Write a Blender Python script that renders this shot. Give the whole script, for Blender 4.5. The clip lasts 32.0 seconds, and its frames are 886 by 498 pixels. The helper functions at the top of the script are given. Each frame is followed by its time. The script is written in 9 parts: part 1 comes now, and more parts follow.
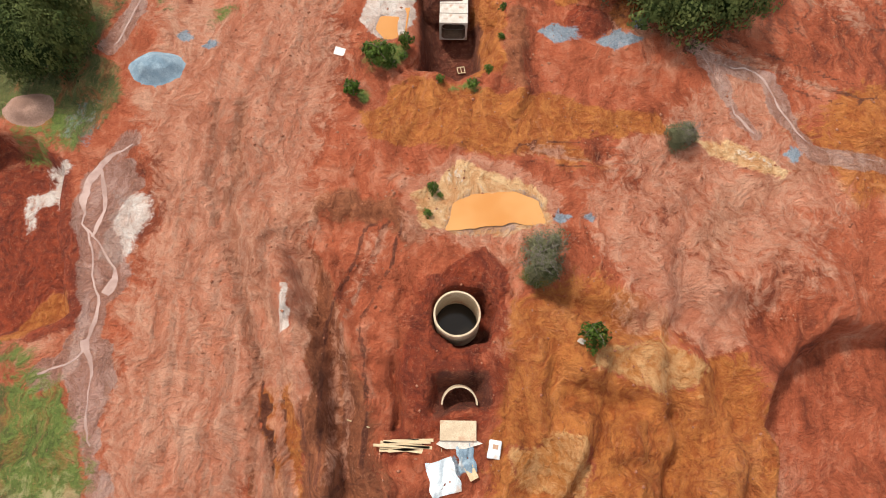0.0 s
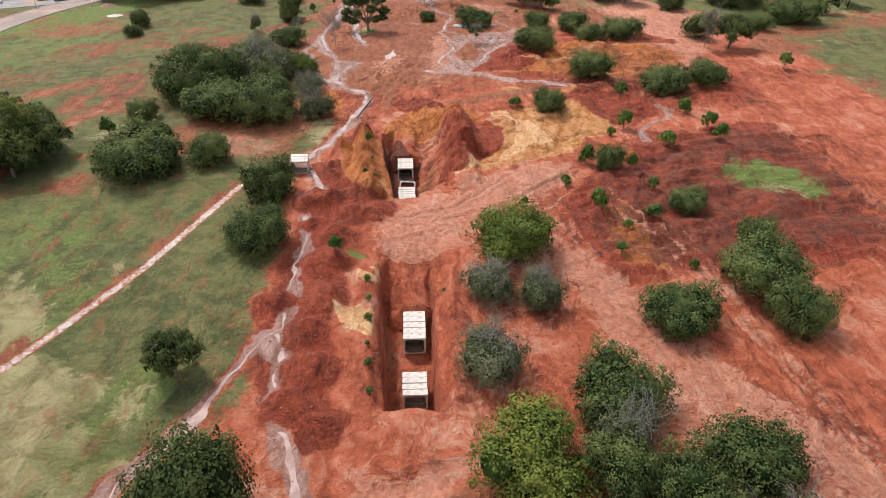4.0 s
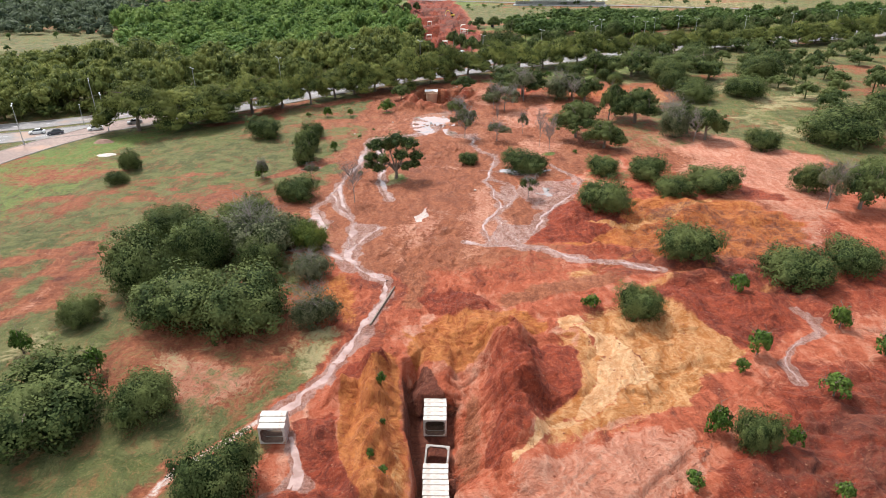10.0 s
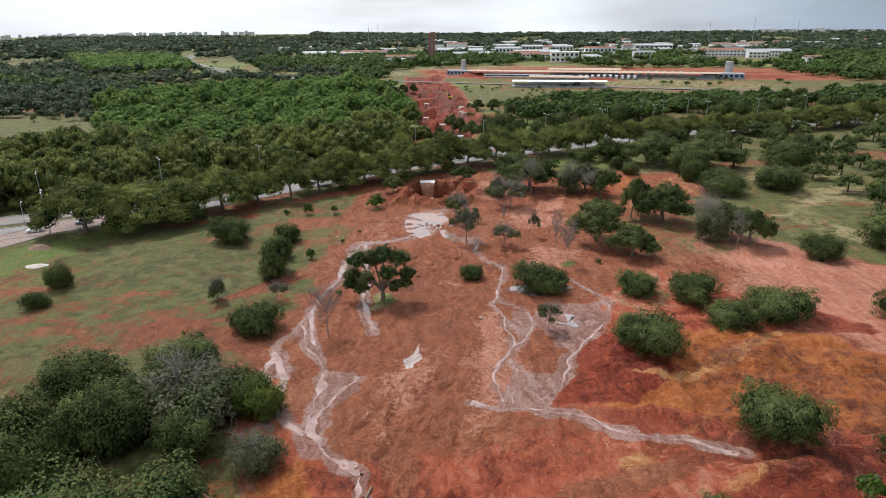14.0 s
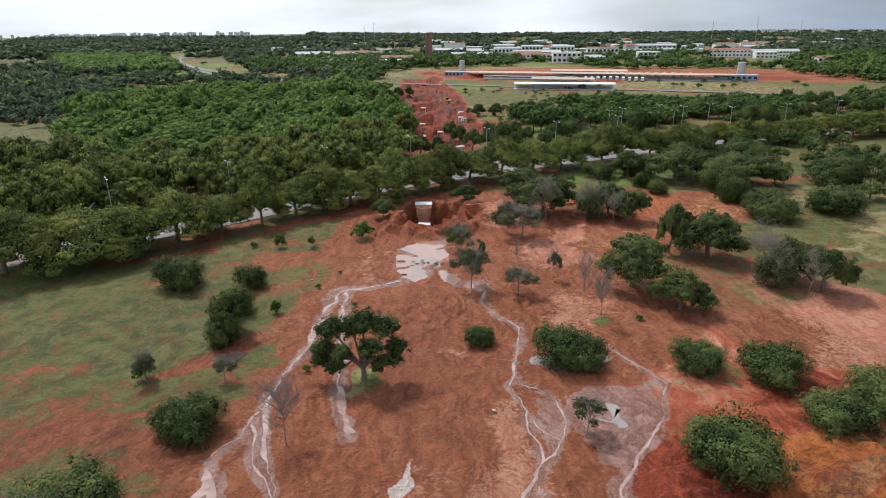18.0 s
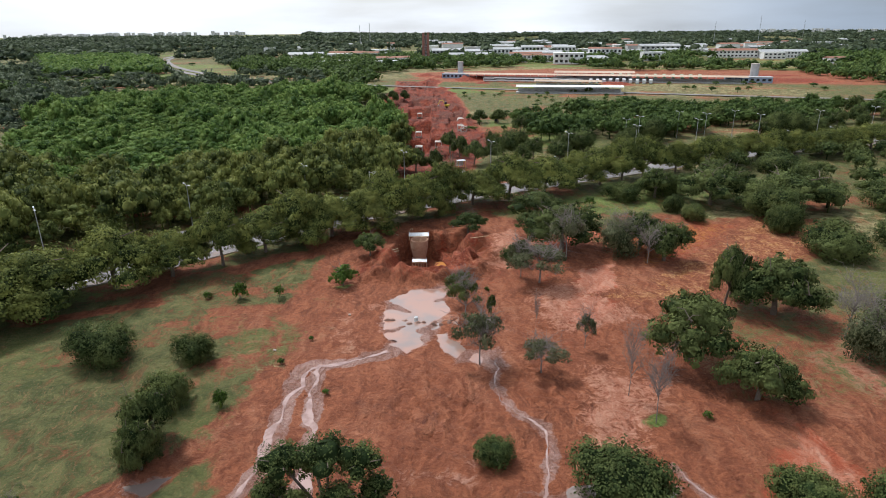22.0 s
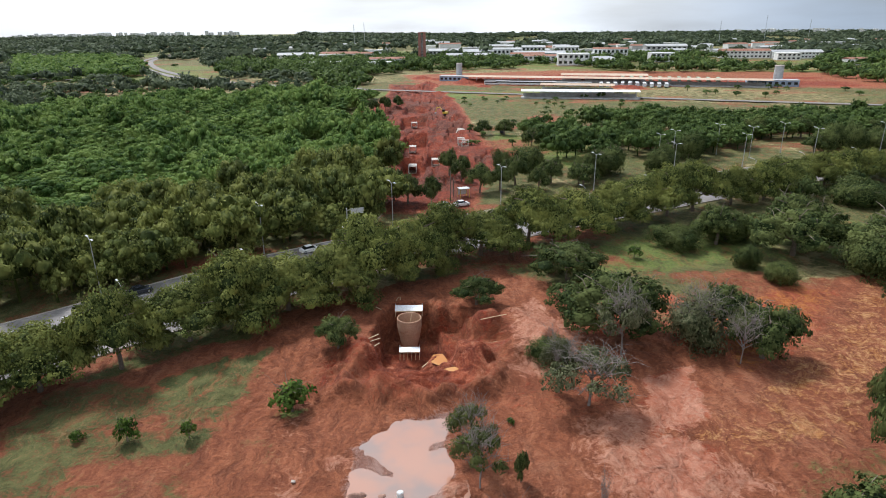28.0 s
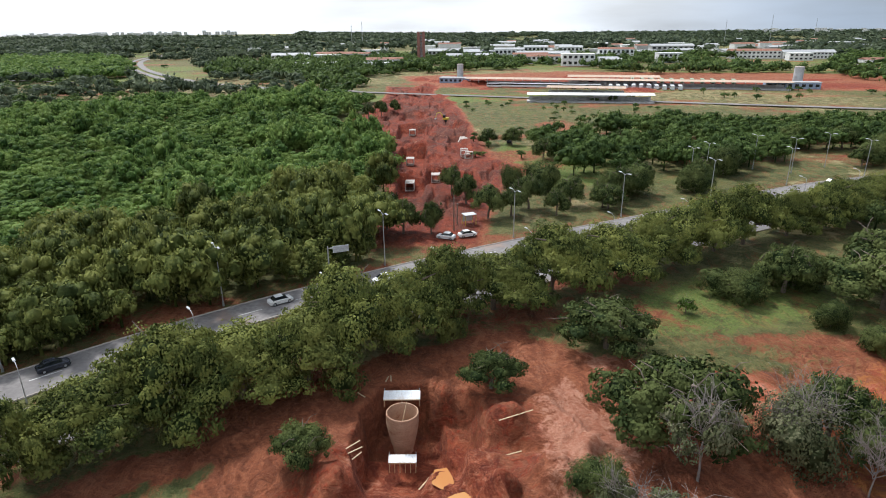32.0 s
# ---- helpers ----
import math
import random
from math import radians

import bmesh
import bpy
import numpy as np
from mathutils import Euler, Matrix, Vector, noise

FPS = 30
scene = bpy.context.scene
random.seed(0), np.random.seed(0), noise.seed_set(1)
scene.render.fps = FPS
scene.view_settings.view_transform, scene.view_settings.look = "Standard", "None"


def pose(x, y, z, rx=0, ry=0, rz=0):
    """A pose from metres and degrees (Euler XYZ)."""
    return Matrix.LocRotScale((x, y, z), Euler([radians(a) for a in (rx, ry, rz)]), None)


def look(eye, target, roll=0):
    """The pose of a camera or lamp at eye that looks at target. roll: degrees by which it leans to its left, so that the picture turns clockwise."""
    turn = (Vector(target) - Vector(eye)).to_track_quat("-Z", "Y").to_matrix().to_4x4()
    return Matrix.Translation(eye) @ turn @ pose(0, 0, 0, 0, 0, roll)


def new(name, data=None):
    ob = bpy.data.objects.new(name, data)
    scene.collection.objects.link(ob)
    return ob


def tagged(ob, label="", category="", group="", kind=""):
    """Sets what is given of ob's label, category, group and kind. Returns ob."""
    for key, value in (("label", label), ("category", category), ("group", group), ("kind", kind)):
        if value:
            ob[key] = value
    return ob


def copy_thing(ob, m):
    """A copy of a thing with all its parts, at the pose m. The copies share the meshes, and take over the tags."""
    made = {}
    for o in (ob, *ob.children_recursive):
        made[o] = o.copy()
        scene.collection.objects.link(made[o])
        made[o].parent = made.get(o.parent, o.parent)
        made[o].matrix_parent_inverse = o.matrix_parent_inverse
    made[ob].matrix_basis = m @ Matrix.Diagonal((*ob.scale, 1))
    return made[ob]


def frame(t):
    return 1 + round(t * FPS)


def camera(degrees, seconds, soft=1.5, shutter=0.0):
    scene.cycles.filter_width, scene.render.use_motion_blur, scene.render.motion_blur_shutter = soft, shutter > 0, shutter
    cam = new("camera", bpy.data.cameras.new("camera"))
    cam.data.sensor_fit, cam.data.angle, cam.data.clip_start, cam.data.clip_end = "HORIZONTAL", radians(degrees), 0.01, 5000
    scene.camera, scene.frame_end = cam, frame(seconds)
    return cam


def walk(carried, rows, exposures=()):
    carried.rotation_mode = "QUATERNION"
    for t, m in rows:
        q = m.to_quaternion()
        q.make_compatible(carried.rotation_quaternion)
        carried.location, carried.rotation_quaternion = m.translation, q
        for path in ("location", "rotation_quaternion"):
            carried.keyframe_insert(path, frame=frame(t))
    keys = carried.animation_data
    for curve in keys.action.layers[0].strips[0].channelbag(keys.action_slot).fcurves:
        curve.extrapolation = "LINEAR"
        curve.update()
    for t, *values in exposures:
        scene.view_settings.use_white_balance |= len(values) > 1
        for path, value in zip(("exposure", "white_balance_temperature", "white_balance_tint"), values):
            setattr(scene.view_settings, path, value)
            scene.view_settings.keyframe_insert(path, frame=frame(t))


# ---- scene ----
cam = camera(71.2, 32.0, 1.0)
PATH = [
    (0, (1.106, 1.399, 49.438), (1.096, 2.062, 47.551), 0.3),
    (0.5, (1.172, 3.923, 49.5), (1.153, 4.606, 47.62), 0.1),
    (1, (1.117, 6.786, 49.53), (1.067, 7.698, 47.75), -0.4),
    (1.5, (0.92, 9.737, 49.737), (0.842, 10.88, 48.097), -0.4),
    (2, (0.948, 12.716, 49.996), (0.841, 14.067, 48.525), -0.6),
    (2.3, (0.783, 14.661, 50.195), (0.668, 16.121, 48.834), -0.5),
    (2.5, (0.831, 16.083, 50.182), (0.703, 17.622, 48.911), -0.7),
    (3, (1.23, 19.139, 50.095), (1.082, 20.766, 48.942), -0.9),
    (3.5, (1.245, 22.418, 50.068), (1.323, 24.049, 48.914), 0.3),
    (4, (1.134, 25.718, 50.078), (1.215, 27.351, 48.926), 0.3),
    (4.5, (1.286, 29.185, 50.166), (1.365, 30.86, 49.076), 0.2),
    (6.5, (1.139, 43.461, 49.926), (1.108, 45.247, 49.025), -0.5),
    (7, (1.177, 47.074, 49.929), (1.146, 48.859, 49.028), -0.5),
    (7.5, (1.215, 50.673, 49.917), (1.185, 52.459, 49.016), -0.5),
    (8, (1.246, 54.275, 49.896), (1.217, 56.061, 48.995), -0.5),
    (8.5, (1.268, 57.910, 49.878), (1.240, 59.695, 48.977), -0.5),
    (9, (1.267, 61.561, 49.853), (1.239, 63.347, 48.952), -0.5),
    (9.5, (1.249, 65.220, 49.817), (1.223, 67.006, 48.917), -0.5),
    (10, (1.221, 68.876, 49.764), (1.195, 70.661, 48.863), -0.5),
    (10.5, (1.186, 72.532, 49.697), (1.161, 74.317, 48.796), -0.5),
    (11, (1.146, 76.219, 49.636), (1.123, 78.004, 48.736), -0.5),
    (11.5, (1.097, 79.921, 49.576), (1.075, 81.715, 48.694), -0.5),
    (12, (1.066, 83.592, 49.484), (1.045, 85.425, 48.685), -0.5),
    (12.5, (1.038, 87.267, 49.340), (1.019, 89.101, 48.542), -0.5),
    (13, (1.023, 90.952, 49.145), (1.004, 92.822, 48.438), -0.5),
    (13.5, (0.982, 94.676, 48.918), (0.964, 96.554, 48.229), -0.5),
    (14, (0.941, 98.423, 48.691), (0.923, 100.301, 48.002), -0.5),
    (14.5, (0.895, 102.149, 48.478), (0.878, 104.027, 47.790), -0.5),
    (16.5, (0.573, 116.960, 47.803), (0.561, 118.837, 47.115), -0.5),
    (17, (0.500, 120.567, 47.667), (0.488, 122.445, 46.979), -0.5),
    (17.5, (0.445, 124.146, 47.563), (0.434, 126.024, 46.875), -0.5),
    (18, (0.395, 127.721, 47.486), (0.385, 129.599, 46.798), -0.5),
    (18.5, (0.339, 131.304, 47.434), (0.331, 133.182, 46.746), -0.5),
    (19, (0.276, 134.872, 47.384), (0.269, 136.750, 46.696), -0.5),
    (19.5, (0.217, 138.411, 47.323), (0.211, 140.289, 46.635), -0.5),
    (20, (0.160, 141.953, 47.251), (0.154, 143.831, 46.563), -0.5),
    (20.5, (0.111, 145.545, 47.178), (0.106, 147.423, 46.489), -0.5),
    (21, (0.075, 149.137, 47.107), (0.071, 151.015, 46.419), -0.5),
    (21.5, (0.043, 152.728, 47.034), (0.040, 154.606, 46.346), -0.5),
    (22, (0.002, 156.288, 46.945), (0.000, 158.166, 46.257), -0.5),
    (22.5, (-0.046, 159.861, 46.861), (-0.047, 161.739, 46.173), -0.5),
    (23, (-0.095, 163.422, 46.788), (-0.095, 165.300, 46.100), -0.5),
    (23.5, (-0.150, 167.003, 46.723), (-0.149, 168.881, 46.035), -0.5),
    (24, (-0.205, 170.576, 46.650), (-0.203, 172.454, 45.962), -0.5),
    (24.5, (-0.245, 174.122, 46.562), (-0.242, 176.000, 45.874), -0.5),
    (25, (-0.272, 177.629, 46.443), (-0.269, 179.507, 45.755), -0.5),
    (25.5, (-0.279, 181.138, 46.314), (-0.276, 183.016, 45.626), -0.5),
    (27.5, (-0.248, 195.220, 45.830), (-0.242, 197.098, 45.142), -0.5),
    (28, (-0.273, 198.701, 45.723), (-0.266, 200.579, 45.035), -0.5),
    (28.5, (-0.317, 202.146, 45.627), (-0.310, 204.024, 44.939), -0.5),
    (29, (-0.367, 205.541, 45.539), (-0.360, 207.418, 44.851), -0.5),
    (29.5, (-0.429, 208.855, 45.446), (-0.422, 210.733, 44.758), -0.5),
    (30, (-0.504, 212.219, 45.382), (-0.496, 214.097, 44.693), -0.5),
    (30.5, (-0.581, 215.611, 45.320), (-0.573, 217.489, 44.632), -0.5),
    (31, (-0.642, 219.009, 45.250), (-0.633, 220.887, 44.561), -0.5),
    (31.5, (-0.676, 222.409, 45.171), (-0.667, 224.287, 44.483), -0.5),
    (32, (-0.703, 225.815, 45.077), (-0.694, 227.693, 44.388), -0.5),
]
walk(cam, [(t, look(eye, target, roll)) for t, eye, target, roll in PATH],
     [(0, 0.28, 6900, 10), (2, 0.48, 6450, 10), (3, 0.24, 6300, 10), (4, 0.34, 6200, 10), (6.5, 0.64, 6200, 10), (9, 0.62, 6200, 10), (11, 0.62, 6200, 10), (12.5, 0.45, 6100, 10), (14, 0.00, 6050, 9), (19, -0.03, 6000, 9), (23, 0.05, 6000, 9), (32, 0.18, 6000, 9)])

# ---- light: bright overcast sky with a veiled high sun ----
SUN_EL, SUN_AZ = 54.0, 35.0  # degrees; azimuth from +y towards -x
world = bpy.data.worlds.new("sky")
scene.world = world
world.use_nodes = True
wn, wl = world.node_tree.nodes, world.node_tree.links
wn.clear()
w_out = wn.new("ShaderNodeOutputWorld")
w_bg = wn.new("ShaderNodeBackground")
w_sky = wn.new("ShaderNodeTexSky")
w_sky.sky_type, w_sky.sun_disc = "NISHITA", False
w_sky.sun_elevation, w_sky.sun_rotation = radians(SUN_EL), radians(-SUN_AZ)
w_sky.air_density, w_sky.dust_density = 1.0, 2.0
w_tc = wn.new("ShaderNodeTexCoord")
w_map = wn.new("ShaderNodeMapping")
w_map.inputs["Scale"].default_value = (1.6, 1.6, 9.0)
w_noise = wn.new("ShaderNodeTexNoise")
w_noise.inputs["Scale"].default_value, w_noise.inputs["Detail"].default_value = 1.7, 7.0
w_ramp = wn.new("ShaderNodeValToRGB")
w_ramp.color_ramp.elements[0].position, w_ramp.color_ramp.elements[1].position = 0.36, 0.62
w_ramp.color_ramp.elements[0].color = (0.62, 0.62, 0.62, 1)
w_cloud = wn.new("ShaderNodeMix")
w_cloud.data_type = "RGBA"
w_gain = wn.new("ShaderNodeMix")
w_gain.data_type, w_gain.blend_type = "RGBA", "MULTIPLY"
w_gain.inputs[0].default_value = 1.0
w_gain.inputs[7].default_value = (0.095, 0.095, 0.095, 1)
w_sep = wn.new("ShaderNodeSeparateXYZ")
w_side = wn.new("ShaderNodeMapRange")
w_side.interpolation_type = "SMOOTHSTEP"
w_side.inputs[1].default_value, w_side.inputs[2].default_value = 0.1, 0.56
w_tint = wn.new("ShaderNodeMix")
w_tint.data_type = "RGBA"
w_tint.inputs[6].default_value, w_tint.inputs[7].default_value = (1.12, 1.13, 1.14, 1), (0.42, 0.48, 0.56, 1)
wl.new(w_tc.outputs["Generated"], w_sep.inputs[0])
wl.new(w_sep.outputs["X"], w_side.inputs[0])
wl.new(w_side.outputs[0], w_tint.inputs[0])
wl.new(w_tint.outputs[2], w_cloud.inputs[7])
wl.new(w_tc.outputs["Generated"], w_map.inputs["Vector"])
wl.new(w_map.outputs["Vector"], w_noise.inputs["Vector"])
wl.new(w_noise.outputs["Fac"], w_ramp.inputs["Fac"])
wl.new(w_sky.outputs["Color"], w_gain.inputs[6])
wl.new(w_ramp.outputs["Color"], w_cloud.inputs[0])
wl.new(w_gain.outputs[2], w_cloud.inputs[6])
wl.new(w_cloud.outputs[2], w_bg.inputs["Color"])
wl.new(w_bg.outputs["Background"], w_out.inputs["Surface"])
w_bg.inputs["Strength"].default_value = 0.95

sun = new("sun", bpy.data.lights.new("sun", "SUN"))
sun.data.energy, sun.data.angle, sun.data.color = 3.7, radians(8), (1.0, 0.95, 0.88)
_az, _el = radians(SUN_AZ), radians(SUN_EL)
sun.matrix_world = look((-math.sin(_az) * math.cos(_el) * 100, math.cos(_az) * math.cos(_el) * 100, math.sin(_el) * 100), (0, 0, 0))


# ---- materials ----
def mat(name):
    m = bpy.data.materials.new(name)
    m.use_nodes = True
    n, l = m.node_tree.nodes, m.node_tree.links
    return m, n, l, n["Principled BSDF"]


def noise_node(n, l, scale, detail=4.0, coord=None, rough=0.55):
    t = n.new("ShaderNodeTexNoise")
    t.inputs["Scale"].default_value, t.inputs["Detail"].default_value, t.inputs["Roughness"].default_value = scale, detail, rough
    if coord is not None:
        l.new(coord, t.inputs["Vector"])
    return t.outputs["Fac"]


def noise_col(n, l, scale, coord):
    t = n.new("ShaderNodeTexNoise")
    t.inputs["Scale"].default_value, t.inputs["Detail"].default_value = scale, 4.0
    l.new(coord, t.inputs["Vector"])
    k = n.new("ShaderNodeVectorMath")
    k.operation = "SCALE"
    k.inputs["Scale"].default_value = 5.0
    l.new(t.outputs["Color"], k.inputs[0])
    return k.outputs[0]


def ramp(n, l, fac, lo, hi):
    r = n.new("ShaderNodeMapRange")
    r.interpolation_type = "SMOOTHSTEP"
    r.inputs[1].default_value, r.inputs[2].default_value = lo, hi
    l.new(fac, r.inputs[0])
    return r.outputs[0]


def mixc(n, l, fac, a, b, mode="MIX"):
    m = n.new("ShaderNodeMix")
    m.data_type, m.blend_type = "RGBA", mode
    for sock, v in ((0, fac), (6, a), (7, b)):
        if isinstance(v, (int, float)):
            m.inputs[sock].default_value = v
        elif isinstance(v, tuple):
            m.inputs[sock].default_value = (*v, 1)
        else:
            l.new(v, m.inputs[sock])
    return m.outputs[2]


def fmath(n, l, op, a, b):
    m = n.new("ShaderNodeMath")
    m.operation = op
    for i, v in enumerate((a, b)):
        if isinstance(v, (int, float)):
            m.inputs[i].default_value = v
        else:
            l.new(v, m.inputs[i])
    return m.outputs[0]


def bump(n, l, b, height, strength, dist):
    k = n.new("ShaderNodeBump")
    k.inputs["Strength"].default_value, k.inputs["Distance"].default_value = strength, dist
    l.new(height, k.inputs["Height"])
    l.new(k.outputs["Normal"], b.inputs["Normal"])


def surface(name, c1, c2, scale=2.0, rough=0.8, metal=0.0, relief=0.3, dist=0.02, dirt=None):
    """A worn surface of two tones at two scales, with fine relief."""
    m, n, l, b = mat(name)
    co = n.new("ShaderNodeTexCoord").outputs["Object"]
    big, fine = noise_node(n, l, scale, 5, co), noise_node(n, l, scale * 11, 4, co)
    c = mixc(n, l, ramp(n, l, big, 0.35, 0.65), c1, c2)
    c = mixc(n, l, ramp(n, l, fine, 0.3, 0.8), c, tuple(v * 0.72 for v in c1))
    if dirt:
        c = mixc(n, l, ramp(n, l, noise_node(n, l, scale * 0.6, 6, co), 0.55, 0.7), c, dirt)
    r = n.new("ShaderNodeObjectInfo").outputs["Random"]
    c = mixc(n, l, fmath(n, l, "MULTIPLY", r, 0.18), c, tuple(v * 0.5 for v in c2))
    l.new(c, b.inputs["Base Color"])
    b.inputs["Roughness"].default_value, b.inputs["Metallic"].default_value = rough, metal
    bump(n, l, b, fine, relief, dist)
    return m


def ground_material():
    m, n, l, b = mat("ground_soil_and_grass")
    geo = n.new("ShaderNodeNewGeometry").outputs["Position"]

    def attr(name):
        a = n.new("ShaderNodeAttribute")
        a.attribute_name = name
        return a.outputs["Fac"]

    def vadd(a, b):
        k = n.new("ShaderNodeVectorMath")
        k.operation = "ADD"
        l.new(a, k.inputs[0])
        l.new(b, k.inputs[1])
        return k.outputs[0]

    def stretched(sx, sy, turn):
        mp = n.new("ShaderNodeMapping")
        mp.inputs["Scale"].default_value = (sx, sy, 1.0)
        mp.inputs["Rotation"].default_value = (0, 0, turn)
        l.new(warp, mp.inputs["Vector"])
        return mp.outputs[0]

    warp = vadd(geo, noise_col(n, l, 0.22, geo))
    n_big, n_mid = noise_node(n, l, 0.055, 7, warp, 0.6), noise_node(n, l, 0.3, 8, warp, 0.66)
    n_fin, n_grain = noise_node(n, l, 1.5, 7, warp, 0.7), noise_node(n, l, 7.0, 5, geo, 0.75)
    n_s1, n_s2 = noise_node(n, l, 0.8, 7, stretched(1.0, 0.14, 0.15), 0.65), noise_node(n, l, 0.7, 7, stretched(1.0, 0.16, -1.0), 0.65)
    streak = mixc(n, l, ramp(n, l, n_big, 0.42, 0.58), n_s1, n_s2)
    edge = fmath(n, l, "ADD", fmath(n, l, "MULTIPLY", fmath(n, l, "SUBTRACT", n_mid, 0.5), 1.0), fmath(n, l, "MULTIPLY", fmath(n, l, "SUBTRACT", n_fin, 0.5), 1.0))

    def zone(name, lo=0.34, hi=0.62):
        a = attr(name)
        return fmath(n, l, "MULTIPLY", ramp(n, l, fmath(n, l, "ADD", a, edge), lo, hi), ramp(n, l, a, 0.02, 0.3))

    tone = fmath(n, l, "ADD", fmath(n, l, "MULTIPLY", n_mid, 0.24), fmath(n, l, "ADD", fmath(n, l, "MULTIPLY", streak, 0.36), fmath(n, l, "MULTIPLY", n_big, 0.40)))
    cr = n.new("ShaderNodeValToRGB")
    stops = [(0.39, (0.13, 0.026, 0.013)), (0.45, (0.28, 0.06, 0.024)), (0.50, (0.42, 0.10, 0.044)), (0.545, (0.49, 0.165, 0.092)), (0.61, (0.60, 0.30, 0.20))]
    cr.color_ramp.elements[0].position, cr.color_ramp.elements[1].position = stops[0][0], stops[-1][0]
    cr.color_ramp.elements[0].color, cr.color_ramp.elements[1].color = (*stops[0][1], 1), (*stops[-1][1], 1)
    for p_, c_ in stops[1:-1]:
        cr.color_ramp.elements.new(p_).color = (*c_, 1)
    l.new(tone, cr.inputs["Fac"])
    c = cr.outputs["Color"]
    # thin rills darkened like occlusion, shade mixed into the soil colour
    rill_shade = ramp(n, l, fmath(n, l, "ABSOLUTE", fmath(n, l, "SUBTRACT", noise_node(n, l, 0.13, 5, warp, 0.6), 0.5), 0.0), 0.012, 0.0)
    rill_shade = fmath(n, l, "MULTIPLY", rill_shade, ramp(n, l, n_mid, 0.45, 0.6))
    c = mixc(n, l, fmath(n, l, "MULTIPLY", rill_shade, 0.25), c, (0.12, 0.028, 0.013))
    c = mixc(n, l, fmath(n, l, "MULTIPLY", ramp(n, l, n_fin, 0.54, 0.72), 0.45), c, (0.24, 0.05, 0.02))
    n_s3 = noise_node(n, l, 2.4, 6, stretched(1.0, 0.10, 0.35), 0.7)
    n_s4 = noise_node(n, l, 2.2, 6, stretched(0.12, 1.0, 0.2), 0.7)

    def soil(c, name, k, lo_c, hi_c):
        return mixc(n, l, fmath(n, l, "MULTIPLY", zone(name), k), c, mixc(n, l, ramp(n, l, fmath(n, l, "ADD", fmath(n, l, "MULTIPLY", n_fin, 0.5), fmath(n, l, "MULTIPLY", streak, 0.5)), 0.40, 0.62), lo_c, hi_c))

    c = soil(c, "brown", 0.85, (0.17, 0.053, 0.023), (0.36, 0.128, 0.058))
    c = soil(c, "orange", 0.88, (0.30, 0.075, 0.014), (0.52, 0.19, 0.045))
    c = soil(c, "ochre", 0.9, (0.40, 0.14, 0.028), (0.60, 0.34, 0.15))
    c = soil(c, "crimson", 0.92, (0.125, 0.018, 0.008), (0.32, 0.052, 0.017))
    # moist dark soil; also carries painted shade of a trench wall and the split
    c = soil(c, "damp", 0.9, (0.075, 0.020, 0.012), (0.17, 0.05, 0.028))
    c = soil(c, "pale", 0.68, (0.46, 0.165, 0.095), (0.62, 0.34, 0.235))
    c = soil(c, "cream", 0.9, (0.56, 0.27, 0.11), (0.74, 0.50, 0.27))
    c = soil(c, "white", 0.9, (0.58, 0.44, 0.38), (0.78, 0.74, 0.70))
    c = mixc(n, l, fmath(n, l, "MULTIPLY", zone("gravel"), 0.95), c, mixc(n, l, ramp(n, l, n_grain, 0.3, 0.7), (0.13, 0.20, 0.27), (0.36, 0.43, 0.50)))
    wet = zone("wet")
    c = mixc(n, l, fmath(n, l, "MULTIPLY", wet, 0.8), c, mixc(n, l, ramp(n, l, streak, 0.42, 0.6), (0.29, 0.15, 0.115), (0.44, 0.29, 0.25)))
    g = mixc(n, l, ramp(n, l, n_mid, 0.38, 0.62), (0.068, 0.084, 0.022), (0.155, 0.152, 0.052))
    g = mixc(n, l, fmath(n, l, "MULTIPLY", ramp(n, l, n_fin, 0.48, 0.68), 0.55), g, (0.06, 0.078, 0.02))
    g = mixc(n, l, fmath(n, l, "MULTIPLY", zone("lush"), 0.7), g, mixc(n, l, ramp(n, l, n_fin, 0.4, 0.6), (0.10, 0.17, 0.025), (0.17, 0.24, 0.05)))
    g = mixc(n, l, fmath(n, l, "MULTIPLY", zone("straw"), 0.7), g, mixc(n, l, ramp(n, l, n_mid, 0.36, 0.64), (0.26, 0.21, 0.085), (0.46, 0.38, 0.20)))
    g = mixc(n, l, fmath(n, l, "MULTIPLY", ramp(n, l, n_big, 0.50, 0.64), 0.5), g, (0.125, 0.145, 0.034))
    thin = noise_node(n, l, 0.5, 7, stretched(1.0, 0.35, 0.7), 0.7)
    c = mixc(n, l, fmath(n, l, "MULTIPLY", zone("grass", 0.26, 0.60), fmath(n, l, "SUBTRACT", 1.0, fmath(n, l, "MULTIPLY", ramp(n, l, thin, 0.50, 0.66), 0.5))), c, g)
    c = mixc(n, l, fmath(n, l, "MULTIPLY", ramp(n, l, n_grain, 0.50, 0.70), 0.32), c, mixc(n, l, 1.0, c, (0.40, 0.36, 0.34), "MULTIPLY"))
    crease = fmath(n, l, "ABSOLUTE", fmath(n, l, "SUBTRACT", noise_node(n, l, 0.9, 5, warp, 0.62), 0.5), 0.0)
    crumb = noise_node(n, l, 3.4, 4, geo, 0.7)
    # crease lines darkened in colour, as shade in narrow folds
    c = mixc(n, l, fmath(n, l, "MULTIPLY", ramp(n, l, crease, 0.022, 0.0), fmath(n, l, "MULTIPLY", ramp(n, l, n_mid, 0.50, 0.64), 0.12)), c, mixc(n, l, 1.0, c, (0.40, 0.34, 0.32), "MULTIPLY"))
    c = mixc(n, l, fmath(n, l, "MULTIPLY", ramp(n, l, crumb, 0.58, 0.66), 0.4), c, mixc(n, l, 0.5, c, (0.58, 0.27, 0.15)))
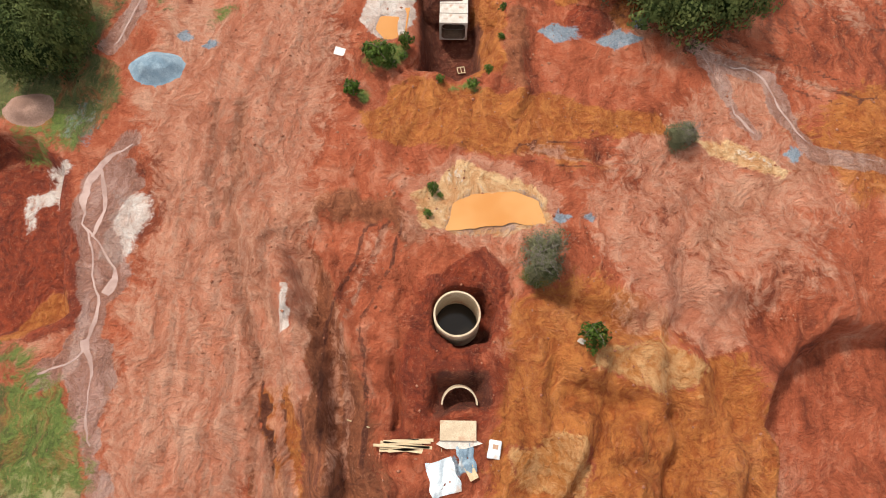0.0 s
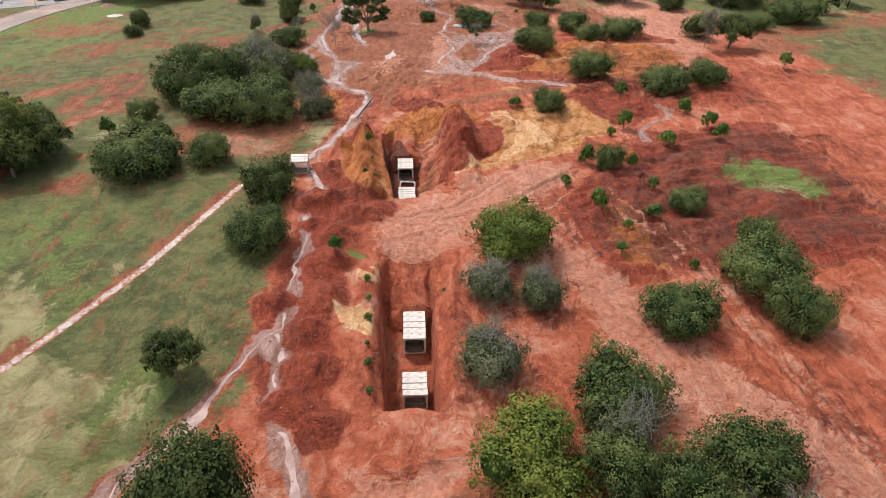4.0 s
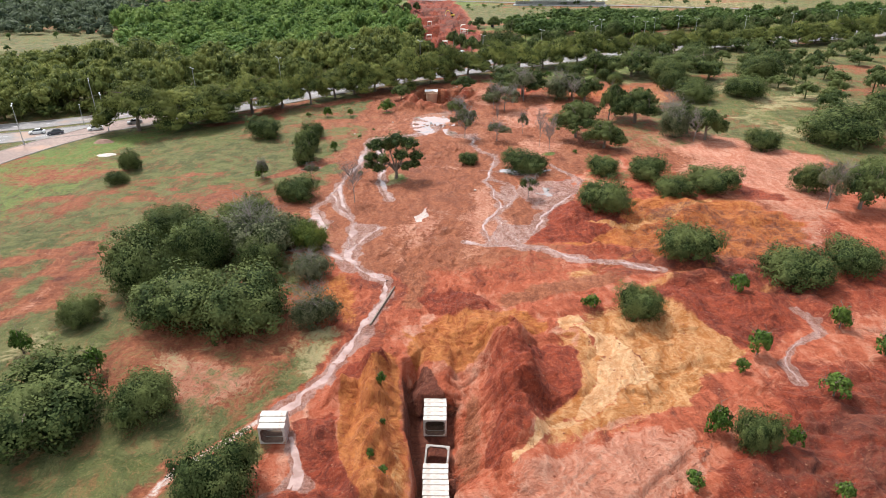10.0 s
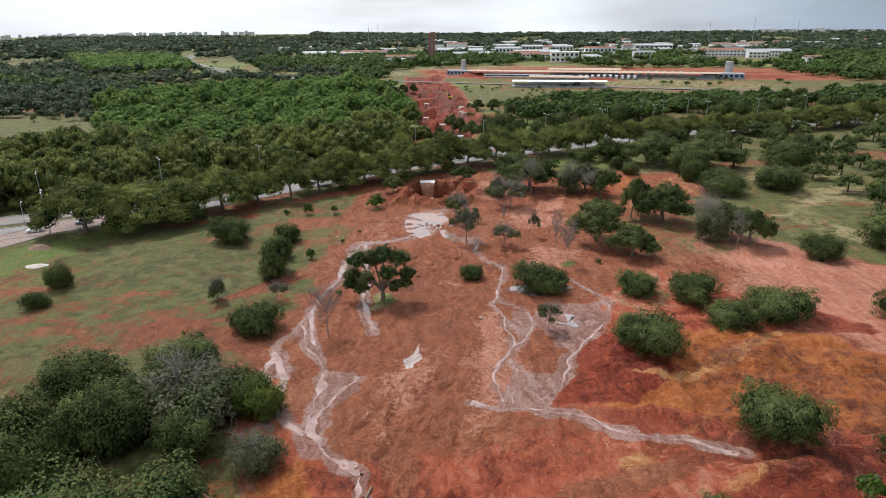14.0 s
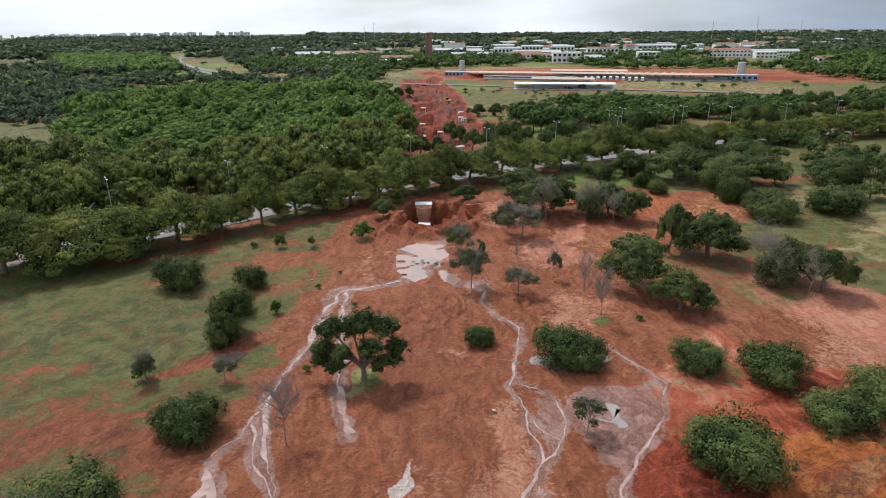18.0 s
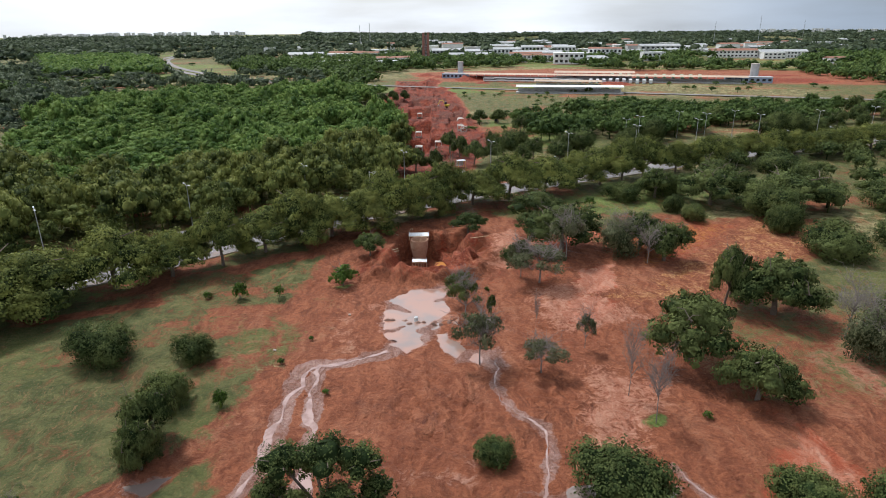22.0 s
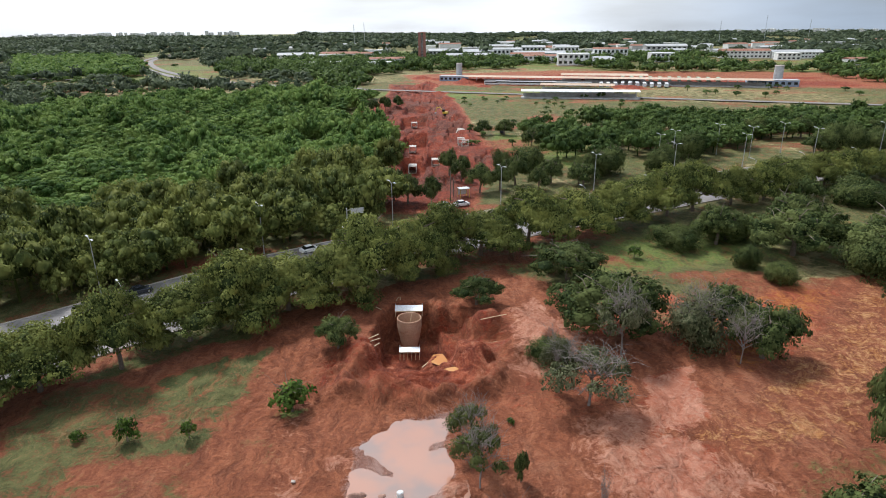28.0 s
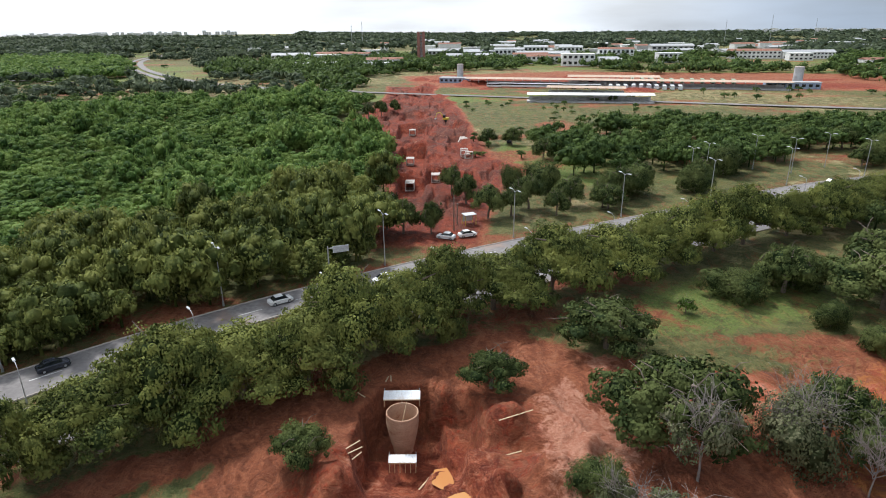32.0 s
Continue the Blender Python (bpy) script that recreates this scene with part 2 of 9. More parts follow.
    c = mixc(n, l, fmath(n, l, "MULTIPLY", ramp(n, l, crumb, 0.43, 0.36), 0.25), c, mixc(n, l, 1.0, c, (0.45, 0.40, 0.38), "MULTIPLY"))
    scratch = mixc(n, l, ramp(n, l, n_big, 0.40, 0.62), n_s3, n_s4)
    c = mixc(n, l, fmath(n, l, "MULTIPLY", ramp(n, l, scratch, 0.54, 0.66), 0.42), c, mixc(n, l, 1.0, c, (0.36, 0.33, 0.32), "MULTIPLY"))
    c = mixc(n, l, fmath(n, l, "MULTIPLY", ramp(n, l, scratch, 0.46, 0.34), 0.45), c, mixc(n, l, 0.45, c, (0.62, 0.29, 0.165)))
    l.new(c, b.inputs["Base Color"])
    rough = n.new("ShaderNodeMapRange")
    rough.inputs[3].default_value, rough.inputs[4].default_value = 0.86, 0.16
    l.new(fmath(n, l, "MULTIPLY", wet, ramp(n, l, n_fin, 0.40, 0.56)), rough.inputs[0])
    l.new(rough.outputs[0], b.inputs["Roughness"])
    b.inputs["Specular IOR Level"].default_value = 0.3
    h = fmath(n, l, "ADD", fmath(n, l, "ADD", n_fin, fmath(n, l, "MULTIPLY", n_grain, 0.12)), fmath(n, l, "MULTIPLY", fmath(n, l, "ADD", n_mid, streak), 0.9))
    h = fmath(n, l, "ADD", h, fmath(n, l, "MULTIPLY", crumb, 0.3))
    bump(n, l, b, h, 1.0, 0.7)
    return m


def water_material(name, c1, c2, rough, ior=1.33, film=0.0, scale=0.14, detail=3):
    m, n, l, b = mat(name)
    geo = n.new("ShaderNodeNewGeometry").outputs["Position"]
    l.new(mixc(n, l, ramp(n, l, noise_node(n, l, scale, detail, geo), 0.36, 0.64), c1, c2), b.inputs["Base Color"])
    b.inputs["Roughness"].default_value, b.inputs["IOR"].default_value = rough, ior
    b.inputs["Coat Weight"].default_value, b.inputs["Coat Roughness"].default_value, b.inputs["Coat IOR"].default_value = film, 0.02, 1.5
    bump(n, l, b, noise_node(n, l, 1.2, 3, geo), 0.05, 0.02)
    return m


def leaf_material(name, dark, light, tip, gloss=0.6):
    m, n, l, b = mat(name)
    rnd = n.new("ShaderNodeNewGeometry").outputs["Random Per Island"]
    info = n.new("ShaderNodeObjectInfo").outputs["Random"]
    co = n.new("ShaderNodeNewGeometry").outputs["Position"]
    tone = n.new("ShaderNodeAttribute")
    tone.attribute_name = "tone"
    grain = noise_node(n, l, 1.6, 4, co, 0.7)
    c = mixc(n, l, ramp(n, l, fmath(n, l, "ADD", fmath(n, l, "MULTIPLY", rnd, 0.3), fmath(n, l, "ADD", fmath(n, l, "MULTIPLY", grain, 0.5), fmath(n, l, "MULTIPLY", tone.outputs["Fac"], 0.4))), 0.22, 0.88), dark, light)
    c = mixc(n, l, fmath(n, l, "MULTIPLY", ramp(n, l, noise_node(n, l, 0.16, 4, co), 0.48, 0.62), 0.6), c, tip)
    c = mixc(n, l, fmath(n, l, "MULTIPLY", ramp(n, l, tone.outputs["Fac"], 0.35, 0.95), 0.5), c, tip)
    c = mixc(n, l, fmath(n, l, "MULTIPLY", info, 0.35), c, tuple(v * 0.7 for v in dark))
    l.new(c, b.inputs["Base Color"])
    b.inputs["Roughness"].default_value = gloss
    b.inputs["Specular IOR Level"].default_value = 0.06
    t = n.new("ShaderNodeBsdfTranslucent")
    l.new(c, t.inputs["Color"])
    mx = n.new("ShaderNodeMixShader")
    mx.inputs[0].default_value = 0.22
    bump(n, l, b, fmath(n, l, "ADD", grain, noise_node(n, l, 5.0, 3, co, 0.7)), 0.7, 0.2)
    l.new(b.outputs[0], mx.inputs[1])
    l.new(t.outputs[0], mx.inputs[2])
    l.new(mx.outputs[0], n["Material Output"].inputs["Surface"])
    return m


GROUND = ground_material()
WATER_CLEAR = water_material("water_silty_clear", (0.20, 0.15, 0.13), (0.28, 0.22, 0.195), 0.03, 2.0, 0.8)
WATER_STREAM = water_material("water_stream_silt", (0.27, 0.165, 0.14), (0.40, 0.275, 0.245), 0.06, 1.42, 0.35, 0.5, 6)
WATER_BROWN = water_material("water_brown_silt", (0.38, 0.195, 0.135), (0.25, 0.18, 0.155), 0.03, 1.8, 0.6)
WATER_ORANGE = water_material("water_muddy_orange", (0.45, 0.19, 0.055), (0.50, 0.25, 0.09), 0.12)
LEAF_DARK = leaf_material("leaves_dark_green", (0.026, 0.044, 0.014), (0.115, 0.15, 0.048), (0.19, 0.215, 0.072))
LEAF_GREY = leaf_material("leaves_grey_green", (0.055, 0.07, 0.030), (0.16, 0.172, 0.085), (0.24, 0.235, 0.14), 0.6)
LEAF_YELLOW = leaf_material("leaves_yellow_green", (0.055, 0.085, 0.018), (0.15, 0.19, 0.04), (0.24, 0.25, 0.05))
LEAF_BRIGHT = leaf_material("leaves_bright_green", (0.035, 0.075, 0.014), (0.115, 0.195, 0.035), (0.165, 0.24, 0.05))
LEAF_PLANT = leaf_material("leaves_plantation_green", (0.040, 0.082, 0.020), (0.19, 0.30, 0.07), (0.29, 0.38, 0.10))
# dark far leaves, lightened and greyed to put distance haze into the colour
LEAF_FAR_HAZE = leaf_material("leaves_far_haze", (0.035, 0.052, 0.032), (0.105, 0.135, 0.075), (0.15, 0.18, 0.10))
LEAF_OLIVE = leaf_material("leaves_olive_green", (0.036, 0.054, 0.016), (0.18, 0.21, 0.055), (0.29, 0.30, 0.08))
LEAF_FOREST = leaf_material("leaves_forest_green", (0.036, 0.064, 0.020), (0.125, 0.19, 0.05), (0.185, 0.25, 0.07))
BARK = surface("bark_grey_brown", (0.16, 0.12, 0.09), (0.26, 0.21, 0.17), 3.0, 0.9)
BARK_PALE = surface("bark_bleached", (0.22, 0.185, 0.165), (0.31, 0.27, 0.25), 3.0, 0.9)
CONCRETE_PALE = surface("concrete_pale", (0.50, 0.44, 0.39), (0.67, 0.63, 0.58), 2.0, 0.8, dirt=(0.36, 0.20, 0.13))
CONCRETE_TAN = surface("concrete_tan", (0.50, 0.38, 0.26), (0.60, 0.48, 0.34), 1.0, 0.75, dirt=(0.38, 0.20, 0.12))
BRICK_TAN = surface("ring_brown", (0.42, 0.25, 0.16), (0.52, 0.33, 0.22), 0.9, 0.85, dirt=(0.27, 0.11, 0.06))
ASPHALT = surface("asphalt_worn", (0.20, 0.185, 0.18), (0.27, 0.25, 0.24), 0.12, 0.85, dirt=(0.30, 0.20, 0.15))
PAINT_WHITE = surface("road_paint_white", (0.7, 0.7, 0.68), (0.8, 0.8, 0.78), 2.0, 0.7)
ASPHALT_DUSTY = surface("asphalt_dusty", (0.24, 0.17, 0.145), (0.33, 0.24, 0.205), 0.12, 0.88, dirt=(0.36, 0.22, 0.16))
KERB = surface("kerb_concrete", (0.42, 0.36, 0.31), (0.52, 0.46, 0.41), 1.0, 0.85)
STEEL_GREY = surface("galvanised_steel", (0.45, 0.46, 0.47), (0.58, 0.59, 0.60), 2.0, 0.45, 0.6, 0.1)
TIMBER = surface("timber_pale", (0.55, 0.40, 0.24), (0.68, 0.53, 0.34), 4.0, 0.75)


# ---- shape helpers ----
def hash2(ix, iy, seed):
    v = np.sin(ix * 127.1 + iy * 311.7 + seed * 74.7) * 43758.5453
    return v - np.floor(v)


def vnoise(x, y, seed=0):
    ix, iy = np.floor(x), np.floor(y)
    fx, fy = x - ix, y - iy
    fx, fy = fx * fx * (3 - 2 * fx), fy * fy * (3 - 2 * fy)
    a, b = hash2(ix, iy, seed), hash2(ix + 1, iy, seed)
    c, d = hash2(ix, iy + 1, seed), hash2(ix + 1, iy + 1, seed)
    return (a + (b - a) * fx) * (1 - fy) + (c + (d - c) * fx) * fy - 0.5


def fbm(x, y, seed=0, octaves=4):
    return sum(vnoise(x * 2**o + 17 * o, y * 2**o - 9 * o, seed + o) / 1.8**o for o in range(octaves))


def sstep(a, b, x):
    t = np.clip((x - a) / (b - a), 0, 1)
    return t * t * (3 - 2 * t)


def line_dist(x, y, pts, closed=False):
    """Distance to a polyline; negative inside if closed."""
    best, inside = np.full(x.shape, 1e9), np.zeros(x.shape, bool)
    ends = pts[1:] + (pts[:1] if closed else [])
    for (ax, ay), (bx, by) in zip(pts, ends):
        ux, uy = bx - ax, by - ay
        t = np.clip(((x - ax) * ux + (y - ay) * uy) / (ux * ux + uy * uy + 1e-9), 0, 1)
        best = np.minimum(best, (x - ax - t * ux) ** 2 + (y - ay - t * uy) ** 2)
        if closed and abs(uy) > 1e-9:
            inside ^= ((ay > y) != (by > y)) & (x < ux * (y - ay) / uy + ax)
    best = np.sqrt(best)
    return np.where(inside, -best, best)


def line_uv(x, y, pts):
    """Distance run along a polyline and signed offset from it."""
    best, u, v, run = np.full(x.shape, 1e9), np.zeros(x.shape), np.zeros(x.shape), 0.0
    for (ax, ay), (bx, by) in zip(pts, pts[1:]):
        ux, uy = bx - ax, by - ay
        ln = math.hypot(ux, uy)
        t = np.clip(((x - ax) * ux + (y - ay) * uy) / (ln * ln), 0, 1)
        d = np.hypot(x - ax - t * ux, y - ay - t * uy)
        k = d < best
        best = np.where(k, d, best)
        u = np.where(k, run + t * ln, u)
        v = np.where(k, d * np.sign(ux * (y - ay) - uy * (x - ax)), v)
        run += ln
    return u, v


def near(pts, margin):
    a = np.array(pts)
    return (GX > a[:, 0].min() - margin) & (GX < a[:, 0].max() + margin) & (GY > a[:, 1].min() - margin) & (GY < a[:, 1].max() + margin)


def axis(fine0, fine1, step, lo, hi, grow=1.13, back_grow=1.13):
    """Coordinates with an even fine middle and steps that widen outwards."""
    v = list(np.arange(fine0, fine1, step))
    d = step
    while v[-1] < hi:
        d *= grow
        v.append(v[-1] + d)
    d, back = step, []
    x = fine0
    while x > lo:
        d *= back_grow
        x -= d
        back.append(x)
    return np.array(back[::-1] + v)


# ---- ground: one sheet from under the camera to the horizon ----
AX, AY = axis(-42, 50, 0.40, -4600, 4600), axis(-8, 306, 0.40, -500, 4900, 1.010)
AX = np.concatenate([AX[AX < -11], np.arange(-11, 13, 0.25), AX[AX > 13]])
for lo_, hi_ in ((34, 58), (110, 144), (271, 298)):
    AY = np.concatenate([AY[AY < lo_ - 0.1], np.arange(lo_, hi_, 0.27), AY[AY > hi_]])
GX, GY = (a.ravel() for a in np.meshgrid(AX, AY))
WX = GX + 1.3 * vnoise(GX * 0.35, GY * 0.35, 3) + 0.5 * vnoise(GX * 1.1, GY * 1.1, 4)
WY = GY + 1.3 * vnoise(GX * 0.35, GY * 0.35, 5) + 0.5 * vnoise(GX * 1.1, GY * 1.1, 6)
GZ = 0.35 * fbm(GX * 0.09, GY * 0.09, 1) + (0.16 + 0.24 * sstep(-0.1, 0.3, fbm(GX * 0.05, GY * 0.05, 15)) * sstep(-40, -24, GX)) * fbm(WX * 0.6, WY * 0.6, 2, 4) - 0.16 * sstep(0.06, 0.0, np.abs(fbm(WX * 0.16, WY * 0.09, 16, 3)))
ZONES = {k: np.zeros(GX.shape) for k in ("grass", "straw", "lush", "orange", "ochre", "crimson", "brown", "pale", "white", "wet", "gravel", "damp", "cream")}


def paint(zone, pts, soft=2.0, gain=1.0, closed=True, width=0.0):
    """Lay a soil zone over a polygon or along a line."""
    s = near(pts, soft + width + 2)
    d = line_dist(WX[s], WY[s], pts, closed) - width
    ZONES[zone][s] = np.maximum(ZONES[zone][s], gain * (1 - sstep(-soft, soft, d)))


def level(pts, margin=2.0, closed=True, width=0.0, z=0.0):
    s = near(pts, margin + width)
    k = 1 - sstep(width, width + margin, line_dist(GX[s], GY[s], pts, closed))
    GZ[s] = GZ[s] * (1 - k) + z * k


def heap(x, y, r, h, zone=None, sx=1.0, sy=1.0):
    s = near([(x, y)], r * 1.6 * max(sx, sy))
    d = np.hypot((WX[s] - x) / sx, (WY[s] - y) / sy) / r
    GZ[s] += h * (1 - sstep(0.05, 1.15, d)) * (1 + 0.5 * vnoise(GX[s] * 0.9, GY[s] * 0.9, 8))
    if zone:
        ZONES[zone][s] = np.maximum(ZONES[zone][s], 1 - sstep(0.6, 1.35, d))
        for other in ("grass", "pale", "wet", "white", "brown"):
            if other != zone:
                ZONES[other][s] *= 0.1 + 0.9 * sstep(0.7, 1.3, d)


def ridge(pts, w, h, zone=None, fade=0.0):
    s = near(pts, w * 2)
    d = line_dist(WX[s], WY[s], pts) / w
    if fade:
        h = h * sstep(0, fade, line_uv(WX[s], WY[s], pts)[0])
    GZ[s] += h * (1 - sstep(0, 1, d)) * (1 + 0.7 * vnoise(GX[s] * 0.6, GY[s] * 0.6, 9))
    if zone:
        ZONES[zone][s] = np.maximum(ZONES[zone][s], 1 - sstep(0.7, 1.3, d))


def dig(pts, floor, wall=0.7, rough=0.5, ramp_to=None):
    """Cut a pit down to floor; ramp_to (y0, y1, z1) lets its floor rise towards y1."""
    s = near(pts, 4)
    d = line_dist(GX[s] + rough * 0.5 * (WX[s] - GX[s]), GY[s] + rough * 0.5 * (WY[s] - GY[s]), pts, True)
    bottom = np.full(d.shape, float(floor)) + 0.25 * fbm(GX[s] * 0.8, GY[s] * 0.8, 12)
    if ramp_to:
        y0, y1, z1 = ramp_to
        bottom += (z1 - floor) * sstep(y0, y1, GY[s])
    k = sstep(0, wall, -d)
    GZ[s] = GZ[s] * (1 - k) + np.minimum(bottom, GZ[s]) * k


# far land sinks gently towards the valley, with long low swells
k = sstep(-0.05, 0.25, fbm(GX * 0.04, GY * 0.04, 17, 3)) * (1 - sstep(300, 320, GY)) * sstep(-34, -26, GX) * (1 - sstep(60, 80, GX))
GZ -= 0.38 * k * sstep(0.16, 0.0, np.abs(fbm(WX * 0.23, WY * 0.16, 18, 3))) + 0.22 * k * sstep(0.12, 0.0, np.abs(fbm(WX * 0.55, WY * 0.4, 19, 2)))
FAR = np.hypot(GX, GY - 100)
GZ += -0.0100 * np.clip(FAR - 950, 0, None) + 8 * sstep(1200, 3500, FAR) * fbm(GX * 0.0011, GY * 0.0011, 20, 3)
GZ += (4 * sstep(500, 2600, GX) + 15 * sstep(400, -1200, GX)) * sstep(900, 2600, GY)

# grassland round the bare corridor
DIRT = [(-31, -20), (-33, 5), (-47, 7), (-50, 28), (-38, 31.5), (-30, 38), (-25, 44), (-22.5, 52), (-19, 64), (-16.5, 74), (-17.3, 86), (-17.4, 100), (-19.4, 114), (-14.5, 131), (-13.5, 142),
        (-20.6, 152), (-25.6, 167), (-27.7, 187), (-23.8, 208), (-26.8, 225), (-23.9, 240), (-26.9, 258), (-24.9, 275), (-29.9, 289), (-10, 303), (10, 311), (20, 303), (30, 300)]
DIRT += [(52.1, 296), (66.1, 285), (50.1, 268), (62.1, 256), (70.1, 240), (92.2, 216), (104.3, 186), (94.4, 166), (108.5, 122), (118.9, 60), (131, -20)]
CORRIDOR = [(-13, 352), (7, 352), (12, 380), (20, 412), (30, 421), (18, 440), (14, 484), (11, 560), (6, 606), (4, 622), (-6, 640), (-4, 690), (-38, 704), (-34, 640), (-37, 600), (-36, 560), (-48, 522), (-38, 497), (-22, 483), (-20, 450), (-24, 430), (-15, 400)]
dd = line_dist(WX, WY, DIRT, True)
bare = fbm(GX * 0.035, GY * 0.06, 31, 5)
g = sstep(-1.5, 3.5, dd) * (0.76 - 0.45 * sstep(-0.02, 0.5, bare + 0.10 * (1 - sstep(2, 40, dd))))
gc = line_dist(WX, WY, CORRIDOR, True)
g *= sstep(-1, 4, gc)
yard = [(-10, 700), (40, 690), (330, 640), (420, 760), (120, 830), (-30, 790)]
g *= 0.25 + 0.75 * sstep(-5, 15, line_dist(WX, WY, yard, True))
ZONES["grass"] = np.maximum(g, 0.97 * sstep(900, 1300, FAR))
ZONES["straw"] = 0.62 * sstep(0.0, 0.5, fbm(GX * 0.07, GY * 0.05, 41, 5)) * (1 - sstep(300, 600, FAR)) + 0.5 * sstep(0.0, 0.3, fbm(GX * 0.006, GY * 0.012, 43, 4)) * sstep(300, 600, FAR)
ZONES["lush"] = 0.8 * sstep(0.0, 0.25, fbm(GX * 0.007, GY * 0.016, 44, 4)) * sstep(300, 600, FAR)
for a, b, r in ((-43.2, 70, 9), (-51.2, 82, 9), (-36.1, 64, 6), (-29.1, 60, 4)):
    s = near([(a, b)], r * 2)
    ZONES["straw"][s] = np.maximum(ZONES["straw"][s], 1 - sstep(0.4, 1.3, np.hypot(WX[s] - a, WY[s] - b) / r))
paint("lush", [(-119.8, 205), (-95.9, 236), (-69.9, 268), (-39.9, 290), (-43.9, 284), (-74.9, 250), (-99.8, 200)], 6)
paint("lush", [(-59.1, 50), (-43.1, 48), (-35.3, 90), (-49.5, 120), (-65.4, 110)], 8, 0.45)
paint("lush", [(10, 313), (40, 330), (90, 345), (130, 330), (80, 318), (30, 306)], 5, 0.55)
paint("lush", [(18, 405), (60, 400), (70, 440), (24, 470)], 8)
for x, y, r in ((56.6, 114, 7), (62.5, 117, 6), (-4.6, 38.5, 2.2), (3.2, 34.2, 1.6), (-7, 34, 1.2), (12.4, 11, 1.3), (-0.1, 24, 1.2), (-8.3, 96, 2), (-7.9, 104, 1.2), (-19.4, 266, 4), (-6.9, 116, 1.0), (9, 17, 2), (37.2, 207, 4), (47.2, 204, 5), (26.2, 222, 2), (-11.8, 203, 5), (20.2, 209, 4), (-19.8, 232, 2)):
    s = near([(x, y)], r * 2)
    ZONES["grass"][s] = np.maximum(ZONES["grass"][s], 0.8 * (1 - sstep(0.3, 1.2, np.hypot(WX[s] - x, WY[s] - y) / r)))
    ZONES["lush"][s] = np.maximum(ZONES["lush"][s], 0.8 * (1 - sstep(0.3, 1.2, np.hypot(WX[s] - x, WY[s] - y) / r)))

paint("grass", [(-75, 42), (-30, 44), (-25, 52), (-21, 64), (-18, 76), (-20, 100), (-40, 118), (-80, 110)], 4, 0.9)
paint("grass", [(-36, -12), (-25, -10), (-25.5, 0), (-28, 6), (-36, 7)], 1.5, 0.9)
paint("grass", [(-46, 31.5), (-37, 31.5), (-32.5, 28), (-29.5, 32), (-31, 40), (-42, 42)], 1.5, 0.85)
s = near([(-48, 124), (-16, 154)], 6)
ZONES["grass"][s] *= 0.45 + 0.55 * sstep(-3, 3, line_dist(WX[s], WY[s], [(-47, 128), (-22, 124), (-16, 146), (-20, 153), (-44, 150)], True))
# thin worn turf between the works and the road: brown earth shows through in long streaks
k = sstep(130, 160, GY) * (1 - sstep(285, 310, GY)) * sstep(-22, -30, GX) * sstep(-130, -100, GX)
worn = sstep(-0.05, 0.22, fbm(WX * 0.035 + WY * 0.05, WY * 0.11 - WX * 0.07, 33, 5))
ZONES["grass"] *= 1 - 0.42 * k * worn
ZONES["brown"] = np.maximum(ZONES["brown"], 0.75 * k)
ZONES["straw"] *= 1 - 0.7 * k
# coloured soils
paint("pale", [(-27, -10), (-14, -10), (-10, 20), (-9, 40), (-11, 60), (-24, 64), (-29, 44), (-25, 20)], 5, 0.85)
paint("pale", [(14, 8), (34, 16), (40, 30), (22, 34), (12, 26)], 5, 0.6)
paint("pale", [(-6, 60), (6, 58), (14, 66), (28, 100), (22, 116), (4, 112), (6, 96), (8, 80)], 5, 0.45)
paint("pale", [(-12, 160), (-2, 160), (6, 190), (10, 230), (-6, 232), (-10, 200)], 5, 0.35)
paint("ochre", [(16.4, 144), (23.4, 148), (34.4, 151), (41.5, 139), (33.5, 131), (19.5, 121), (11.5, 120), (14.5, 132)], 3, 0.72)
paint("ochre", [(-9.5, 132), (-6.5, 131), (-3.4, 112), (-6.9, 111)], 1.2, 0.8)
paint("ochre", [(14, 12), (21, 12), (23, 4), (17, -3), (9, -3), (10, 2)], 3, 0.72)
paint("orange", [(6, 15), (14, 17), (24, 14), (27, 6), (27, -10), (4, -10), (5, 4)], 3, 0.85)
paint("orange", [(-11.5, 133), (-7, 133), (-2.9, 111), (-8.4, 110)], 1.5)
paint("ochre", [(1.2, 286.5), (3.4, 287.5), (3.2, 290), (1.6, 290)], 0.8, 0.8)
paint("orange", [(3, 36), (6, 36), (6.4, 50), (3.9, 52)], 1.0, 0.9)
paint("orange", [(-3, 33), (11, 31), (15, 27), (3, 28), (-5, 30)], 2, 0.9)
paint("orange", [(30.3, 172), (60.3, 178), (62.2, 190), (34.2, 190)], 4, 0.8)
paint("orange", [(44.1, 250), (62.1, 262), (92, 300), (70, 306), (50.1, 280)], 6, 0.45)
paint("orange", [(31, 31), (37, 23), (43, 26), (41, 34)], 3, 0.7)
paint("orange", [(-25.6, 152), (-19.6, 150), (-11.5, 142), (-15.6, 160)], 2, 0.7)
paint("crimson", [(-16.2, 66), (-8.2, 66), (-8.4, 110), (-16.4, 112), (-18.3, 86)], 1.5, 0.7)
paint("crimson", [(24.7, 86), (70.7, 92), (74.5, 132), (44.5, 136), (26.6, 112)], 6, 0.8)
paint("crimson", [(29.4, 153), (40.4, 156), (53.4, 151), (49.5, 141), (40.5, 141)], 2.5)
paint("crimson", [(19, 160), (20, 180), (30, 194), (52, 197), (76, 186), (80, 152), (52, 140), (41, 152)], 4, 0.55)
